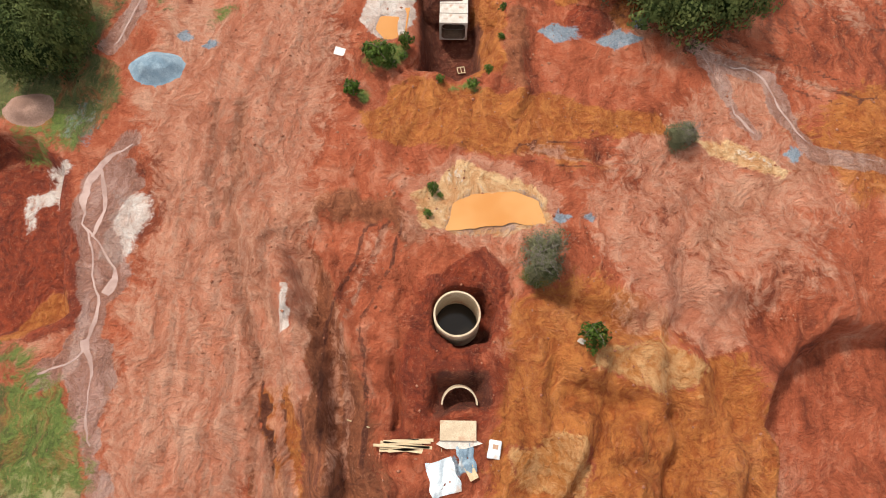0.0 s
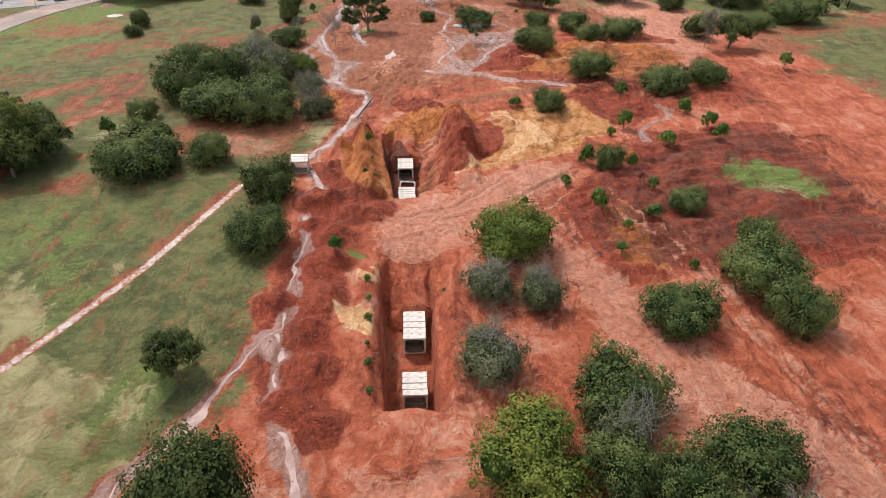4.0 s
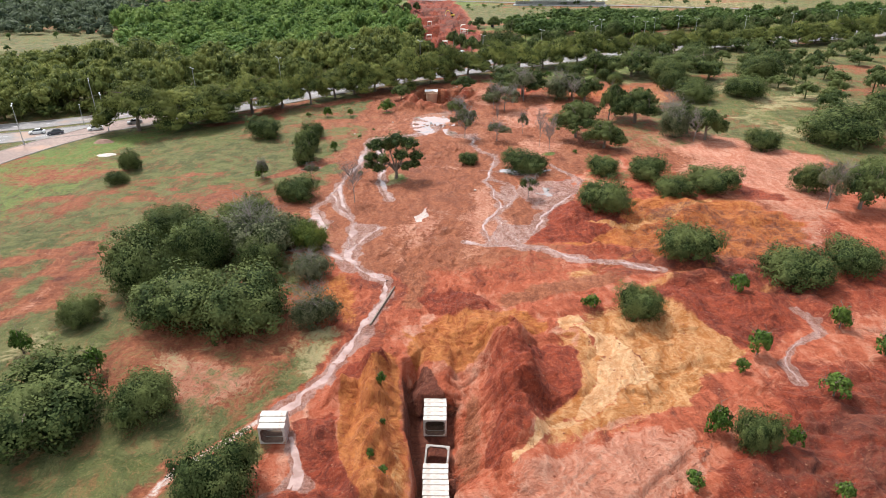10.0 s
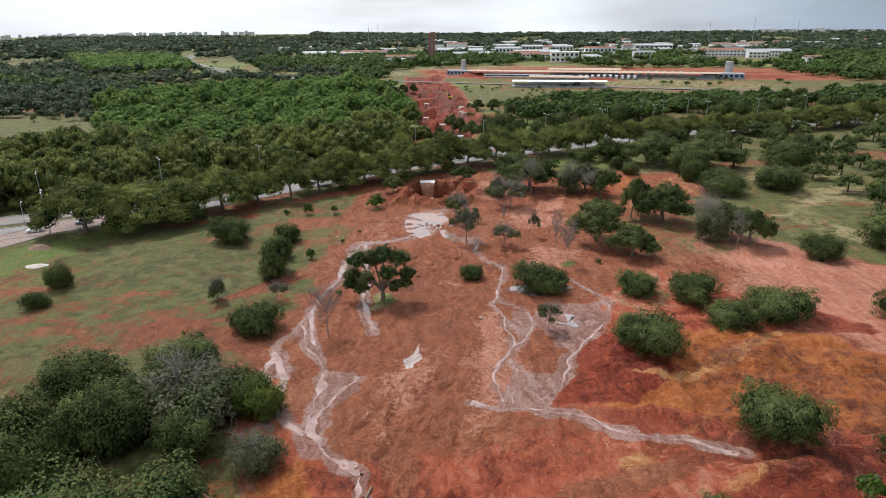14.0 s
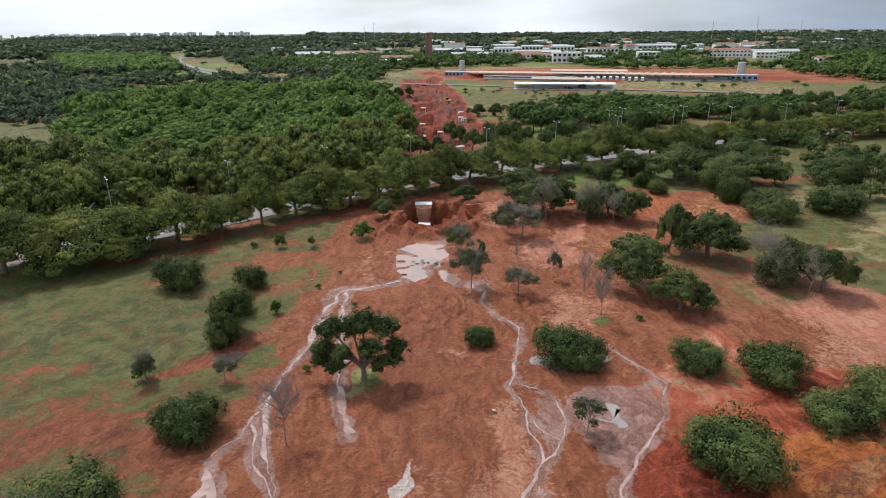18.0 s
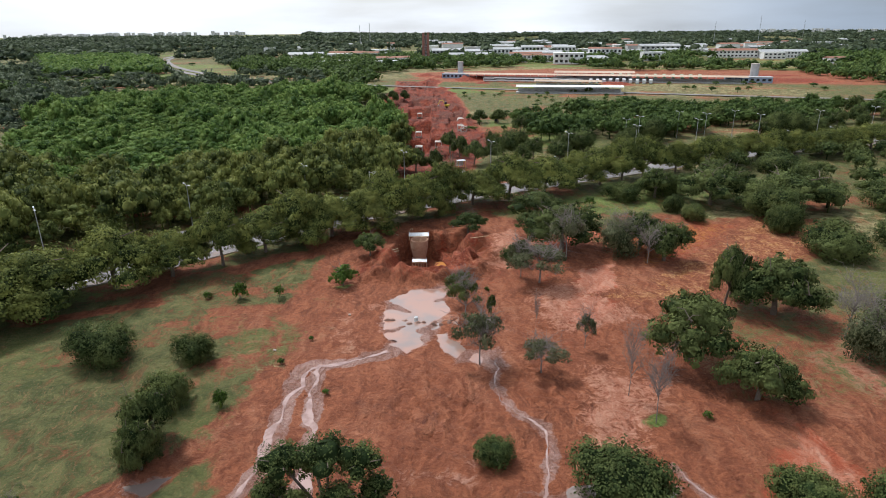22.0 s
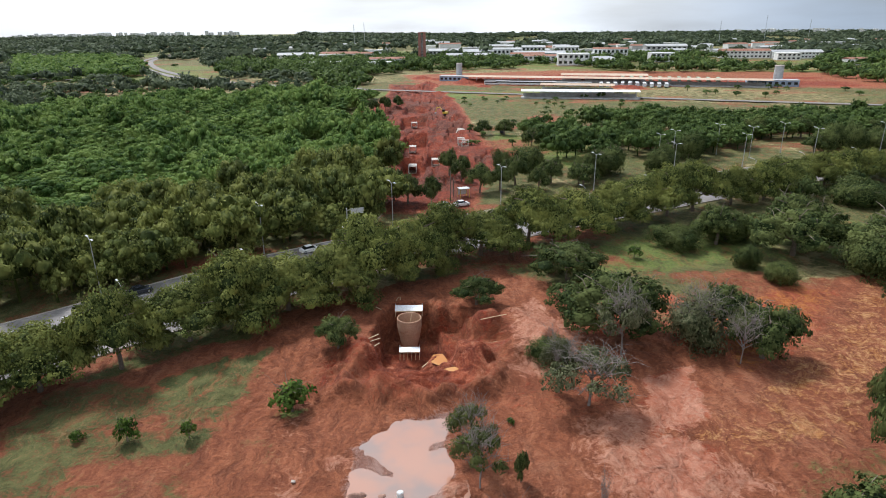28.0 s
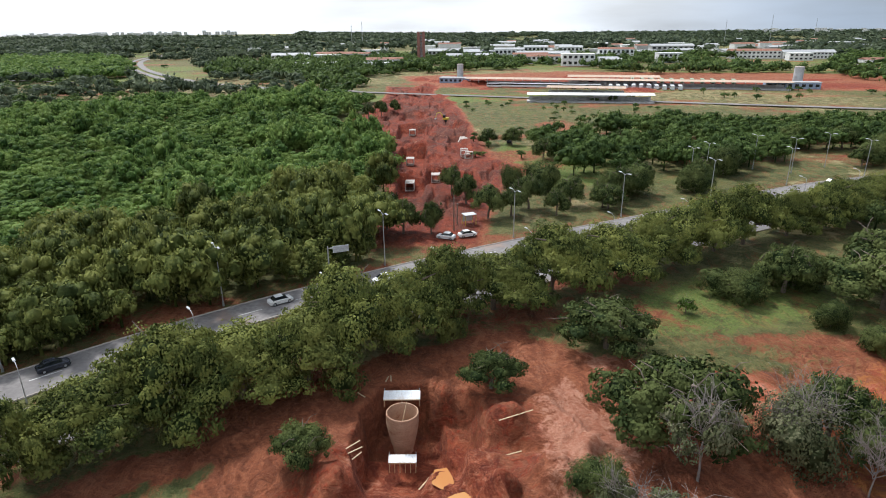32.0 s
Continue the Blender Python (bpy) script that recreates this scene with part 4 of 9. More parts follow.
# ---- still water and streams ----
PUDDLES = [
    ("orange", [(0.8, 20.6), (9.8, 21.2), (9.1, 23.6), (7, 24.4), (3, 24), (1.4, 23)]),
    ("orange", [(-6, 42.7), (-4, 43), (-4.2, 40.6), (-5.6, 40.4), (-6.2, 41.2)]),
    ("brown", [(-11.3, 248.9), (-10.2, 258), (-6.0, 261.5), (-3.1, 263.4), (0.9, 264.3), (0.5, 253.5), (-1, 245.1), (-2.6, 242.6), (-6.2, 238.6), (-10.2, 239.3), (-8.4, 243.1)]),
    ("brown", [(1.5, 240.4), (5.0, 239.2), (9, 240.6), (8.8, 235.1), (6.8, 233.4), (4.2, 235.8), (1.5, 235.1)]),
    ("brown", [(-1.4, 244.6), (0.2, 245.1), (3.0, 239.8), (1.4, 236.4), (-0.6, 241.3)]),
    ("clear", [(19.6, 197.5), (21.3, 197.2), (21.6, 193.2), (20, 192.3), (19.2, 194.7)]),
    ("clear", [(8.2, 208.5), (16.2, 210.5), (26.2, 209), (18.2, 206)]),
    ("orange", [(0.2, 278.6), (1.6, 279.2), (2.2, 277.9), (1.2, 276.6), (-0.1, 277.2)]),
    ("orange", [(-1.3, 282.6), (-0.4, 282.8), (0.1, 281.2), (-0.6, 280.4), (-1.5, 281.2)]),
    ("clear", [(-35.8, 211), (-30.8, 212), (-31.8, 209)]),
]
STREAMS = [
    (0.9, [(-8.4, 238.9), (-13.9, 236.2), (-20.7, 234.8), (-20.7, 213.8), (-23.4, 204.1), (-24, 196.1), (-24.6, 191.7), (-27.1, 186.4)]),
    (0.5, [(-24, 193.6), (-22.5, 186.9), (-19.9, 182.8), (-18, 179.5)]),
    (0.5, [(-23.7, 201.3), (-22.9, 193.7), (-20.9, 186.9), (-18.2, 180.4)]),
    (0.7, [(-27.1, 186.4), (-25.5, 182.7), (-26.4, 177), (-23.8, 171.9), (-23.4, 167), (-22.1, 164.4)]),
    (0.7, [(-25.5, 182.7), (-23.3, 177.1), (-23.1, 170.3), (-20.4, 166.6), (-17.3, 163.1)]),
    (0.45, [(-26.4, 177), (-23.7, 177.8), (-22.4, 179.4)]),
    (0.45, [(-23.6, 169.6), (-21.5, 167.6), (-18.5, 164.5)]),
    (0.8, [(-18.7, 235.7), (-15.4, 210.1), (-14.4, 197.5), (-11.5, 191)]),
    (1, [(-12, 176.8), (-15.1, 171.2), (-16.7, 167.4), (-16.5, 163.1), (-14.4, 159.9), (-11.7, 158.1), (-9, 155.8), (-9.4, 156.3), (-8.6, 152.2), (-10.2, 145.7), (-12, 139), (-14.3, 132.5), (-17.8, 126.7), (-19.7, 123.8)]),
    (0.8, [(-17.6, 178.9), (-16.9, 172), (-17.2, 167.4), (-16.9, 163.8)]),
    (0.6, [(-16.9, 121), (-15.4, 117), (-13.6, 113.5), (-15.3, 112.1), (-17.3, 112.6)]),
    (0.8, [(-15, 115.5), (-15.6, 105.3), (-14.2, 98.4), (-15.2, 90.5), (-14.9, 83.4), (-15.1, 79.6), (-14, 72.6), (-14.1, 69.3), (-12.8, 65.3), (-10.5, 60.8), (-9.4, 56.6), (-9.7, 51.9), (-9.8, 47)]),
    (0.7, [(-14.6, 81.5), (-17.9, 78.1), (-20.4, 72.2), (-23.5, 64.7), (-27, 60.7), (-28.1, 52.2), (-29.1, 47), (-29.8, 43), (-31.5, 38.7)]),
    (0.6, [(-16, 80.1), (-13.4, 76), (-14.3, 70.4)]),
    (0.7, [(-27.6, 28.5), (-29.7, 26.2), (-30.6, 23.4), (-30.5, 20.7), (-28.9, 17.7), (-28.9, 15.7), (-27.5, 13.3), (-27.9, 11), (-28.3, 8.7), (-31.1, 7.2)]),
    (0.5, [(-29.9, 20.2), (-27.8, 18.2), (-26, 16.3), (-27.1, 13.8)]),
    (0.5, [(-27.8, 10.5), (-26.9, 8.3), (-26.7, 5.2), (-25.7, 2.3)]),
    (0.5, [(-29.5, 25.6), (-28.5, 22.9), (-29, 19.2)]),
    (0.75, [(7.9, 238.2), (6.9, 229.7), (8.6, 224), (12.3, 220.4), (12.5, 215.2), (10.9, 210.4), (10.3, 204.5), (8.7, 201.7), (10.5, 196.5), (11, 189.5), (11.1, 184.8), (9.4, 181.2), (7.8, 178.9), (7.4, 174), (8.3, 170.4)]),
    (0.6, [(10.2, 203.1), (14.5, 199.6), (15.2, 194.1), (13.9, 188.4), (11.4, 185.6)]),
    (0.4, [(10.5, 196.5), (12.2, 191.7), (14, 189.9)]),
    (0.5, [(10.4, 182.1), (10.8, 176.6), (12.6, 172.4), (13.6, 170)]),
    (0.5, [(11.5, 179.3), (9.3, 174), (9.8, 170)]),
    (0.8, [(3.8, 170.2), (7.2, 168.9), (11.5, 169.8), (14.6, 168.2), (17.7, 167.5), (20.4, 165), (24.1, 163.9), (22, 163.3), (30, 162.3), (35.9, 159.8)]),
    (0.6, [(25.5, 213.1), (27.2, 209.1), (29.7, 204.7), (30.8, 202), (28.6, 196.7), (27.5, 193.1), (23.1, 187.4), (19.9, 183.3), (18.5, 177.6), (15.2, 172.9), (12.4, 170.8)]),
    (0.5, [(52.1, 147.3), (53.5, 144.7), (52.8, 141.4), (47.6, 138.2), (44.7, 134.6), (44.5, 130.6)]),
    (0.45, [(24.6, 40), (26.3, 36.2), (27.4, 32.6), (29.1, 30.3)]),
    (0.45, [(26, 38.4), (31, 36.3), (31.9, 32.1), (33.9, 28.6), (40.1, 27.4)]),
]
SHEETS = [
    [(15.4, 197.8), (19.2, 201.8), (29.1, 202), (28.6, 196.7), (27, 191.9), (22.1, 187.4), (19.7, 184.9), (17.7, 187.8), (16.6, 190.6)],
    [(-17.1, 179.3), (-12.9, 178.5), (-11, 174.1), (-14.8, 168.9), (-15, 164.5), (-13.4, 160.3), (-14.8, 158.4), (-16.7, 159.5), (-17.6, 164.5), (-17.5, 170.4)],
    [(11.1, 179.3), (8.5, 173.1), (7.2, 170.4), (11.4, 169.5), (14, 170), (15.5, 172.1), (18.7, 177.2), (20.4, 183.3), (19.1, 183.6), (16, 177.5), (13.1, 177.1)],
    [(-18.4, 163.1), (-14.2, 163.2), (-13.5, 159.3), (-16.4, 159)],
    [(12.3, 198.6), (16.1, 198.6), (14.2, 187.3), (11.6, 185.6)],
    [(-18.2, 80), (-14.6, 81.5), (-12.5, 76.1), (-12.3, 68.4), (-10.6, 61.7), (-12.6, 64.4), (-15.4, 69.2), (-16.1, 74.7)],
    [(-29.3, 61.4), (-25.6, 62.6), (-25.2, 54.8), (-27.6, 49.3), (-29, 43.7), (-31.2, 38.7), (-32, 39.2), (-30.3, 44.3), (-29.3, 50.6)],
    [(-30.4, 20.2), (-30.4, 25.1), (-26.4, 27.9), (-26.2, 24), (-28, 20.3), (-24.8, 16.3), (-27, 13.3), (-28.8, 15.2)],
    [(-27.9, 8.7), (-26, 10.5), (-24.7, 6.1), (-25.1, 1.9), (-23.2, -1.2), (-25.3, -1.3), (-27.7, 3.5)],
    [(-17.9, 112.4), (-15.3, 116.5), (-12.3, 113), (-14.6, 111.6)],
]
for tone, p in PUDDLES:
    deep = p[0][1] in (278.6, 282.6)
    level(p, 2.6 if deep else 4.5, z=-2.6 if deep else 0.0)
    s = near(p, 3)
    d = line_dist(WX[s], WY[s], p, True)
    GZ[s] -= (0.0 if deep else 0.22) * sstep(0.6, -1.0, d)
    if deep:
        GZ[s] = np.where(d < 0.35, -2.95, GZ[s])
    if tone in ("clear", "brown"):
        GZ[s] += (0.24 if len(p) > 5 else 0.08) * fbm(GX[s] * 0.3, GY[s] * 0.3, 68, 3) * sstep(1.0, -1.0, d)
    paint("wet", p, 2.0, 0.85)
    ZONES["grass"][s] *= sstep(-0.5, 1.2, d)
for w, p in STREAMS:
    level(p, 2.2, False, 1.5 * w + 0.4, -0.05)
    s = near(p, 3 * w + 3)
    d = line_dist(GX[s], GY[s], p) - 1.5 * w * vnoise(GX[s] * 0.3, GY[s] * 0.3, 62) - 1.0 * w * vnoise(GX[s] * 0.9, GY[s] * 0.9, 63)
    GZ[s] += 0.03 * fbm(GX[s] * 0.7, GY[s] * 0.7, 69, 3) * sstep(w * 2.4, w * 1.2, d)
    ZONES["wet"][s] = np.maximum(ZONES["wet"][s], (0.6 if p[0][0] > 5 and p[0][1] > 150 else 0.95) * sstep(w * 1.5 + 0.4, w * 0.6, d))
    ZONES["grass"][s] *= sstep(w * 0.9, w * 1.5 + 0.9, d)
for p in SHEETS:
    level(p, 2.5, True, 0.0, -0.05)
    s = near(p, 4)
    d = line_dist(GX[s], GY[s], p, True) + 1.8 * fbm(GX[s] * 0.35, GY[s] * 0.35, 64, 4)
    ZONES["wet"][s] = np.maximum(ZONES["wet"][s], 0.9 * sstep(0.5, -0.5, d))
    ZONES["grass"][s] *= sstep(-0.2, 0.8, d)
# dry footpath of pale trodden clay
for p in ([(-59.1, 60), (-54, 65.5), (-46.1, 73.2), (-41.4, 82), (-35.6, 94), (-27.8, 115.8), (-19.9, 124.6)], [(-46.1, 73.2), (-46.5, 59), (-44.1, 54), (-43.1, 50)]):
    level(p, 1.5, False, 0.5, -0.03)
    s = near(p, 3)
    d = line_dist(GX[s], GY[s], p)
    ZONES["grass"][s] *= sstep(0.5, 0.95, d)
    ZONES["pale"][s] = np.maximum(ZONES["pale"][s], sstep(0.85, 0.35, d))
    ZONES["white"][s] = np.maximum(ZONES["white"][s], 0.54 * sstep(0.85, 0.35, d))
# mud bars in the wide puddle
for p, w in (([(-12.5, 254.8), (-9, 255), (-5.6, 253.4)], 1.5), ([(2, 251), (-1.6, 249.4), (-3.6, 246.2)], 1.1), ([(-10, 246), (-6.6, 247.4)], 0.8), ([(2, 258.5), (-1.6, 257.6)], 0.9)):
    ridge(p, w, 0.34, "pale")
heap(-25.4, 47.3, 2.9, 1.5, "crimson")
# red spoil heaps between the stream and the trenches
for x, y, r, h in ((-12.2, 69, 2.4, 1.5), (-9.2, 66.5, 2.0, 1.2), (-10.7, 74, 2.5, 1.6), (-11.7, 80, 2.3, 1.5), (-16.8, 86, 1.9, 1.3), (-10.8, 86, 2.4, 1.3), (-11.3, 94, 2.6, 1.5), (-10.4, 100, 2.6, 1.6), (-13.9, 104, 1.8, 1.0),
                   (-15.4, 110, 2.2, 1.5), (-11.8, 110, 2.4, 1.7), (-7.4, 111, 2.4, 1.5), (-8.4, 106, 2.2, 1.3), (-5, 108, 2.0, 0.9)):
    heap(x, y, r * 1.35, h * 1.25, "crimson")

for x, y, r, h in ((5.2, 275.5, 3.2, 0.8), (10.5, 278.5, 4.2, 0.7), (-13.5, 279, 3.2, 1.0), (13.5, 286, 3.6, 0.6), (7.6, 288.5, 3.6, 0.8), (-7.5, 270, 3.5, 0.8)):
    heap(x, y, r, h)
paint("damp", [(-11, 166), (8, 168), (12, 200), (7, 230), (-6, 236), (-16, 226), (-10, 200)], 6, 0.36)
paint("damp", [(-70, 150), (-32, 158), (-30, 200), (-30, 245), (-70, 240)], 9, 0.42)
# horseshoe of dug spoil in front of the second shaft, with wheel ruts inside it
for p, w, h in (([(-11.5, 276.5), (-15, 272), (-12.5, 268.6), (-6.5, 268.4), (-1.6, 266.2), (3, 267), (6.8, 271), (6.2, 275.5)], 3.0, 1.9), ([(-19, 271), (-15, 267.5), (-9, 266.5)], 2.2, 0.8), ([(-8.5, 273), (-4.5, 271.2), (0, 270.2), (3.2, 272), (3.8, 275)], 0.9, 0.6), ([(-7, 275), (-3.6, 273.6), (0.2, 273.2)], 0.8, 0.5), ([(8, 272), (11, 278), (16, 283)], 2.6, 0.9)):
    ridge(p, w, h)
s = near([(-4, 271)], 17)
GZ[s] += 0.55 * sstep(15, 9, np.hypot((GX[s] + 4) * 0.85, GY[s] - 271)) * fbm(WX[s] * 0.55, WY[s] * 0.55, 71, 4) * sstep(263.5, 266.5, GY[s])
dig([(2.6, 288), (6, 287), (12, 285.4), (12.6, 283), (7, 281.6), (2.6, 282.6)], -1.2, 2.2, 1.0)
paint("crimson", [(-20, 266), (-10, 264.5), (2, 264), (9, 268), (15, 280), (14, 292), (4, 299), (-10, 299), (-15, 290), (-20, 278)], 6, 0.45)
paint("crimson", [(-20, 240), (-12, 238), (4, 232), (26, 236), (32, 262), (26, 290), (-18, 290), (-24, 262)], 8, 0.34)
paint("damp", [(-15, 267), (-6, 266), (4, 266), (8, 272), (6, 284), (0, 290), (-9, 287), (-13, 276)], 3, 0.35)
SOILS = [
    ("pale", 2.5, [(7.8, 114.5), (11.4, 117.8), (18.7, 121.5), (28, 122.7), (27.5, 116.6), (22.7, 111.3), (12.8, 105.9), (7.1, 105.8)]),
    ("pale", 1.5, [(-1.4, 107), (3.5, 108.1), (8.3, 107.1), (6.7, 104), (2.7, 102), (-1.1, 100.2), (-2.6, 103.9)]),
    ("orange", 1.5, [(39.2, 192.1), (50.6, 187.8), (56.6, 190), (63.4, 187.9), (69.1, 176.4), (61.1, 164.1), (36.5, 163.8), (30.5, 169.5), (18, 169.3), (27.1, 172.6), (36.2, 179.6)]),
    ("crimson", 0.8, [(21.1, 187), (28.8, 190.8), (28, 183.4), (34.7, 179), (36.5, 177.8), (26.7, 171), (14.8, 170), (19.4, 177.6)]),
    ("crimson", 1, [(64.6, 200.3), (69.7, 197.8), (71.9, 189.1), (63.8, 190.6)]),
    ("crimson", 1, [(53.4, 207.9), (55.7, 202.3), (50.2, 199.6), (39.7, 196.9), (45.3, 200.8)]),
    ("ochre", 0.7, [(24.7, 176.9), (33.5, 176.7), (42.6, 182), (50.5, 185.2), (57.3, 190.5), (50.4, 189.5), (53.6, 187.8), (49.4, 182.6), (42.3, 178.8), (33.7, 174.6)]),
    ("pale", 2, [(60.6, 226.5), (76.5, 232.6), (79.9, 221.2), (90.1, 221.3), (93.2, 214.6), (76.2, 188.1), (66.5, 199.8), (65.5, 214.2)]),
    ("crimson", 0.8, [(37, 146.6), (44.1, 148.9), (50.4, 146.8), (50.5, 143.3), (44.3, 136.7), (41.6, 138.1), (37.2, 139.6)]),
    ("crimson", 0.8, [(9.4, 135.5), (14.7, 139.3), (17.6, 137), (16.9, 130), (12.7, 123.9), (8.1, 119.5), (5.3, 116.1), (4.8, 119.5), (7.3, 127.4)]),
    ("crimson", 0.7, [(-16.8, 111), (-13.4, 112.3), (-8.3, 111.1), (-4.6, 110.3), (-4.1, 104.3), (-12.9, 104.2), (-15.4, 107.9)]),
    ("crimson", 0.8, [(-17.4, 122.7), (-12.7, 125.1), (-10.3, 119.1), (-8.2, 112.6), (-10.7, 111.3), (-13.5, 114.7)]),
    ("crimson", 0.6, [(-12.8, 133.5), (-9.9, 135.7), (-6.4, 132.9), (-10.1, 131.2), (-13.6, 128.8)]),
    ("crimson", 0.9, [(-3.8, 151.3), (1.4, 153.3), (6, 149.5), (4.1, 146.7), (-2.2, 146.6)]),
    ("orange", 0.6, [(-12.9, 129.5), (-7, 132.3), (-5.3, 124.7), (-4.8, 110.6), (-7.5, 110.1), (-9.9, 116.2), (-11.6, 123.5)]),
    ("orange", 1.2, [(-5.5, 142.3), (1.4, 145.8), (10.4, 147.7), (15.4, 144.2), (8, 137.8), (1.4, 136.2), (-4.3, 136.9)]),
    ("ochre", 0.9, [(21.7, 145.4), (28.8, 149.1), (32.8, 147.3), (37.1, 143.8), (40.3, 137.5), (37.3, 132.9), (32.2, 131.5), (29.9, 126.7), (25.2, 125.3), (19.2, 124.1), (12.1, 120.9), (12.1, 124.2), (16.4, 129), (19.7, 134.4)]),
    ("crimson", 2.5, [(22, 104.2), (30.9, 118), (43.6, 126.8), (61.7, 137.4), (73.8, 139.4), (44.2, 91.1), (26.5, 90.9)]),
    ("orange", 1.5, [(28.7, 106.2), (33.1, 107.3), (35, 100.6), (34.9, 91), (29.3, 91)]),
    ("crimson", 0.6, [(-13.1, 74.2), (-10.5, 79.2), (-8.9, 90.1), (-11.4, 101.1), (-14.5, 104.4), (-12.8, 94.4), (-13.6, 82.8)]),
    ("crimson", 0.5, [(-12.3, 66.8), (-8.1, 68.6), (-7.3, 64.2), (-11.1, 63.5)]),
    ("crimson", 0.5, [(-18.9, 83.8), (-16.4, 88.1), (-14.8, 82.7), (-16.9, 81.3)]),
    ("crimson", 0.4, [(-28.3, 45.4), (-27.2, 48.5), (-23.6, 49.1), (-22.7, 47.1), (-24, 44.2), (-27.4, 44.5)]),
    ("crimson", 0.5, [(12.1, 42.3), (13.6, 44.2), (15.9, 44.1), (15.9, 42.3), (13.5, 41.3)]),
    ("orange", 0.5, [(15.9, 44.1), (17.6, 45.4), (20.9, 45), (20.1, 42.3), (17.1, 41.8)]),
    ("orange", 0.8, [(10.3, 54), (13.5, 50.6), (15.4, 48), (14.5, 45.4), (11.9, 45.2), (10.5, 47.6)]),
    ("pale", 0.8, [(-8, 54.3), (-4.1, 58.2), (0.7, 61.1), (5.8, 62.8), (10.2, 62.2), (4.5, 60), (3.3, 57.4), (-1.7, 57.9), (-6.3, 55.2)]),
    ("pale", 0.9, [(-4.4, 102.4), (4.5, 102), (8.8, 98.1), (2, 94.5), (-4, 95.7)]),
    ("pale", 0.5, [(-21.9, 33), (-22.8, 37.1), (-22.6, 40.5), (-23.8, 44.1), (-22.1, 46.5), (-22.1, 42.9), (-21.4, 40), (-21.8, 36.1), (-20.7, 33.1)]),
    ("white", 0.6, [(-6.8, 45.2), (-5.5, 47.9), (-2.9, 46.8), (-2.4, 43.6), (-3.7, 41.1), (-6.2, 40.4), (-7.3, 42.7)]),
    ("orange", 1.2, [(-6.9, 31.9), (-1.8, 36.2), (6.6, 34.3), (14.4, 32.9), (21.1, 32.4), (21.9, 30.1), (11.7, 29.9), (2.5, 28.6), (-5.7, 29.5)]),
    ("crimson", 0.8, [(-2, 12.9), (-0.2, 16.3), (4.5, 19.4), (6.8, 16.9), (6.3, 12.6), (4, 9.3), (5.3, 5.9), (0.9, 4.9), (-2.6, 6.6)]),
    ("orange", 1, [(7.6, 9.4), (11.3, 11.8), (15.8, 11.4), (19.9, 11.5), (23.8, 9.7), (25.1, 6.3), (22.9, -0.4), (6.1, -0.7), (4.4, 2.5)]),
    ("ochre", 1.2, [(14.4, 10.5), (19, 11.5), (22.5, 9.7), (20.8, 7), (16.4, 7.4), (13.4, 8.6)]),
    ("ochre", 1.2, [(6.1, 2.5), (10.1, 3.9), (13, 1.9), (12, -0.5), (7.4, -0.6)]),
    ("crimson", 0.6, [(-37.3, 20.6), (-32.9, 22.8), (-30.4, 19.2), (-29.3, 14.2), (-32.1, 11.3), (-34.6, 10.4)]),
    ("orange", 0.7, [(-35.1, 12.2), (-33.1, 15.1), (-29.7, 14.7), (-32.1, 11.1), (-34.6, 10.3)]),
    ("pale", 0.4, [(-13.8, 19.5), (-12.1, 19.6), (-10.4, 13.7), (-10.6, 10.9), (-8.8, 6.9), (-8.9, 5.6), (-10.7, 7.3), (-12.1, 12.7)]),
    ("white", 0.4, [(-12.1, 14.6), (-11.3, 14.6), (-10.7, 11.3), (-11.5, 11.3)]),
    ("orange", 0.7, [(-13.3, 6.8), (-10.6, 6.8), (-9.4, 3.9), (-9, -0.6), (-11.3, 1), (-12.7, 3.8)]),
    ("pale", 1.5, [(-19.9, 3.7), (-15.5, 3.8), (-14.5, -0.3), (-19.2, -0.4)]),
    ("pale", 0.6, [(-2.3, 24.1), (1.5, 26.8), (6, 26.2), (9.5, 24.6), (10.2, 21), (-1, 20.3)]),
    ("pale", 0.5, [(23.2, 29.8), (26.5, 30.2), (31.6, 26.9), (30.7, 25.8), (23.8, 28.4)]),
    ("pale", 2, [(16.2, 16.1), (18.8, 19.2), (26.7, 17.3), (25.9, 11.6), (23.4, 9.7), (20, 11.9)]),
    ("white", 0.5, [(-5.2, 179.1), (-5.9, 181.9), (-4.5, 185), (-4.2, 187.1), (-3.6, 186), (-4.5, 179.1)]),
    ("pale", 0.4, [(-5.6, 143.1), (-3, 144.4), (-2.5, 142.4), (-4.6, 140.7)]),
    ("brown", 4, [(-13.3, 215.3), (-7.1, 242.8), (3.6, 242.9), (14.6, 227), (15.4, 215.4)]),
    ("brown", 2, [(-9, 208), (-0.5, 210), (8.7, 206.6), (5, 198), (5.7, 186), (-8.9, 186), (-8.7, 198)]),
    ("brown", 3, [(-20, 262), (-24, 242), (-12, 234), (12, 231), (20, 246), (15, 262), (6, 266), (-14, 266)]),
    ("pale", 2, [(27.2, 271.5), (34.4, 274.3), (32.7, 262.5), (29.7, 252.4), (22.6, 247), (20, 252.6), (25.8, 262.6)]),
    ("brown", 1.5, [(-52, 270), (-42.7, 275), (-35, 283), (-26.6, 284), (-13.8, 293.6), (-9, 304), (-1, 304), (-11.5, 289), (-18.7, 278.6), (-25.8, 280.7), (-38.8, 271.4), (-45.3, 265)]),
    ("grass", 1.5, [(-39.4, 272.8), (-25.9, 281.2), (-27.5, 274.8), (-32.4, 268.6), (-37.4, 270)]),
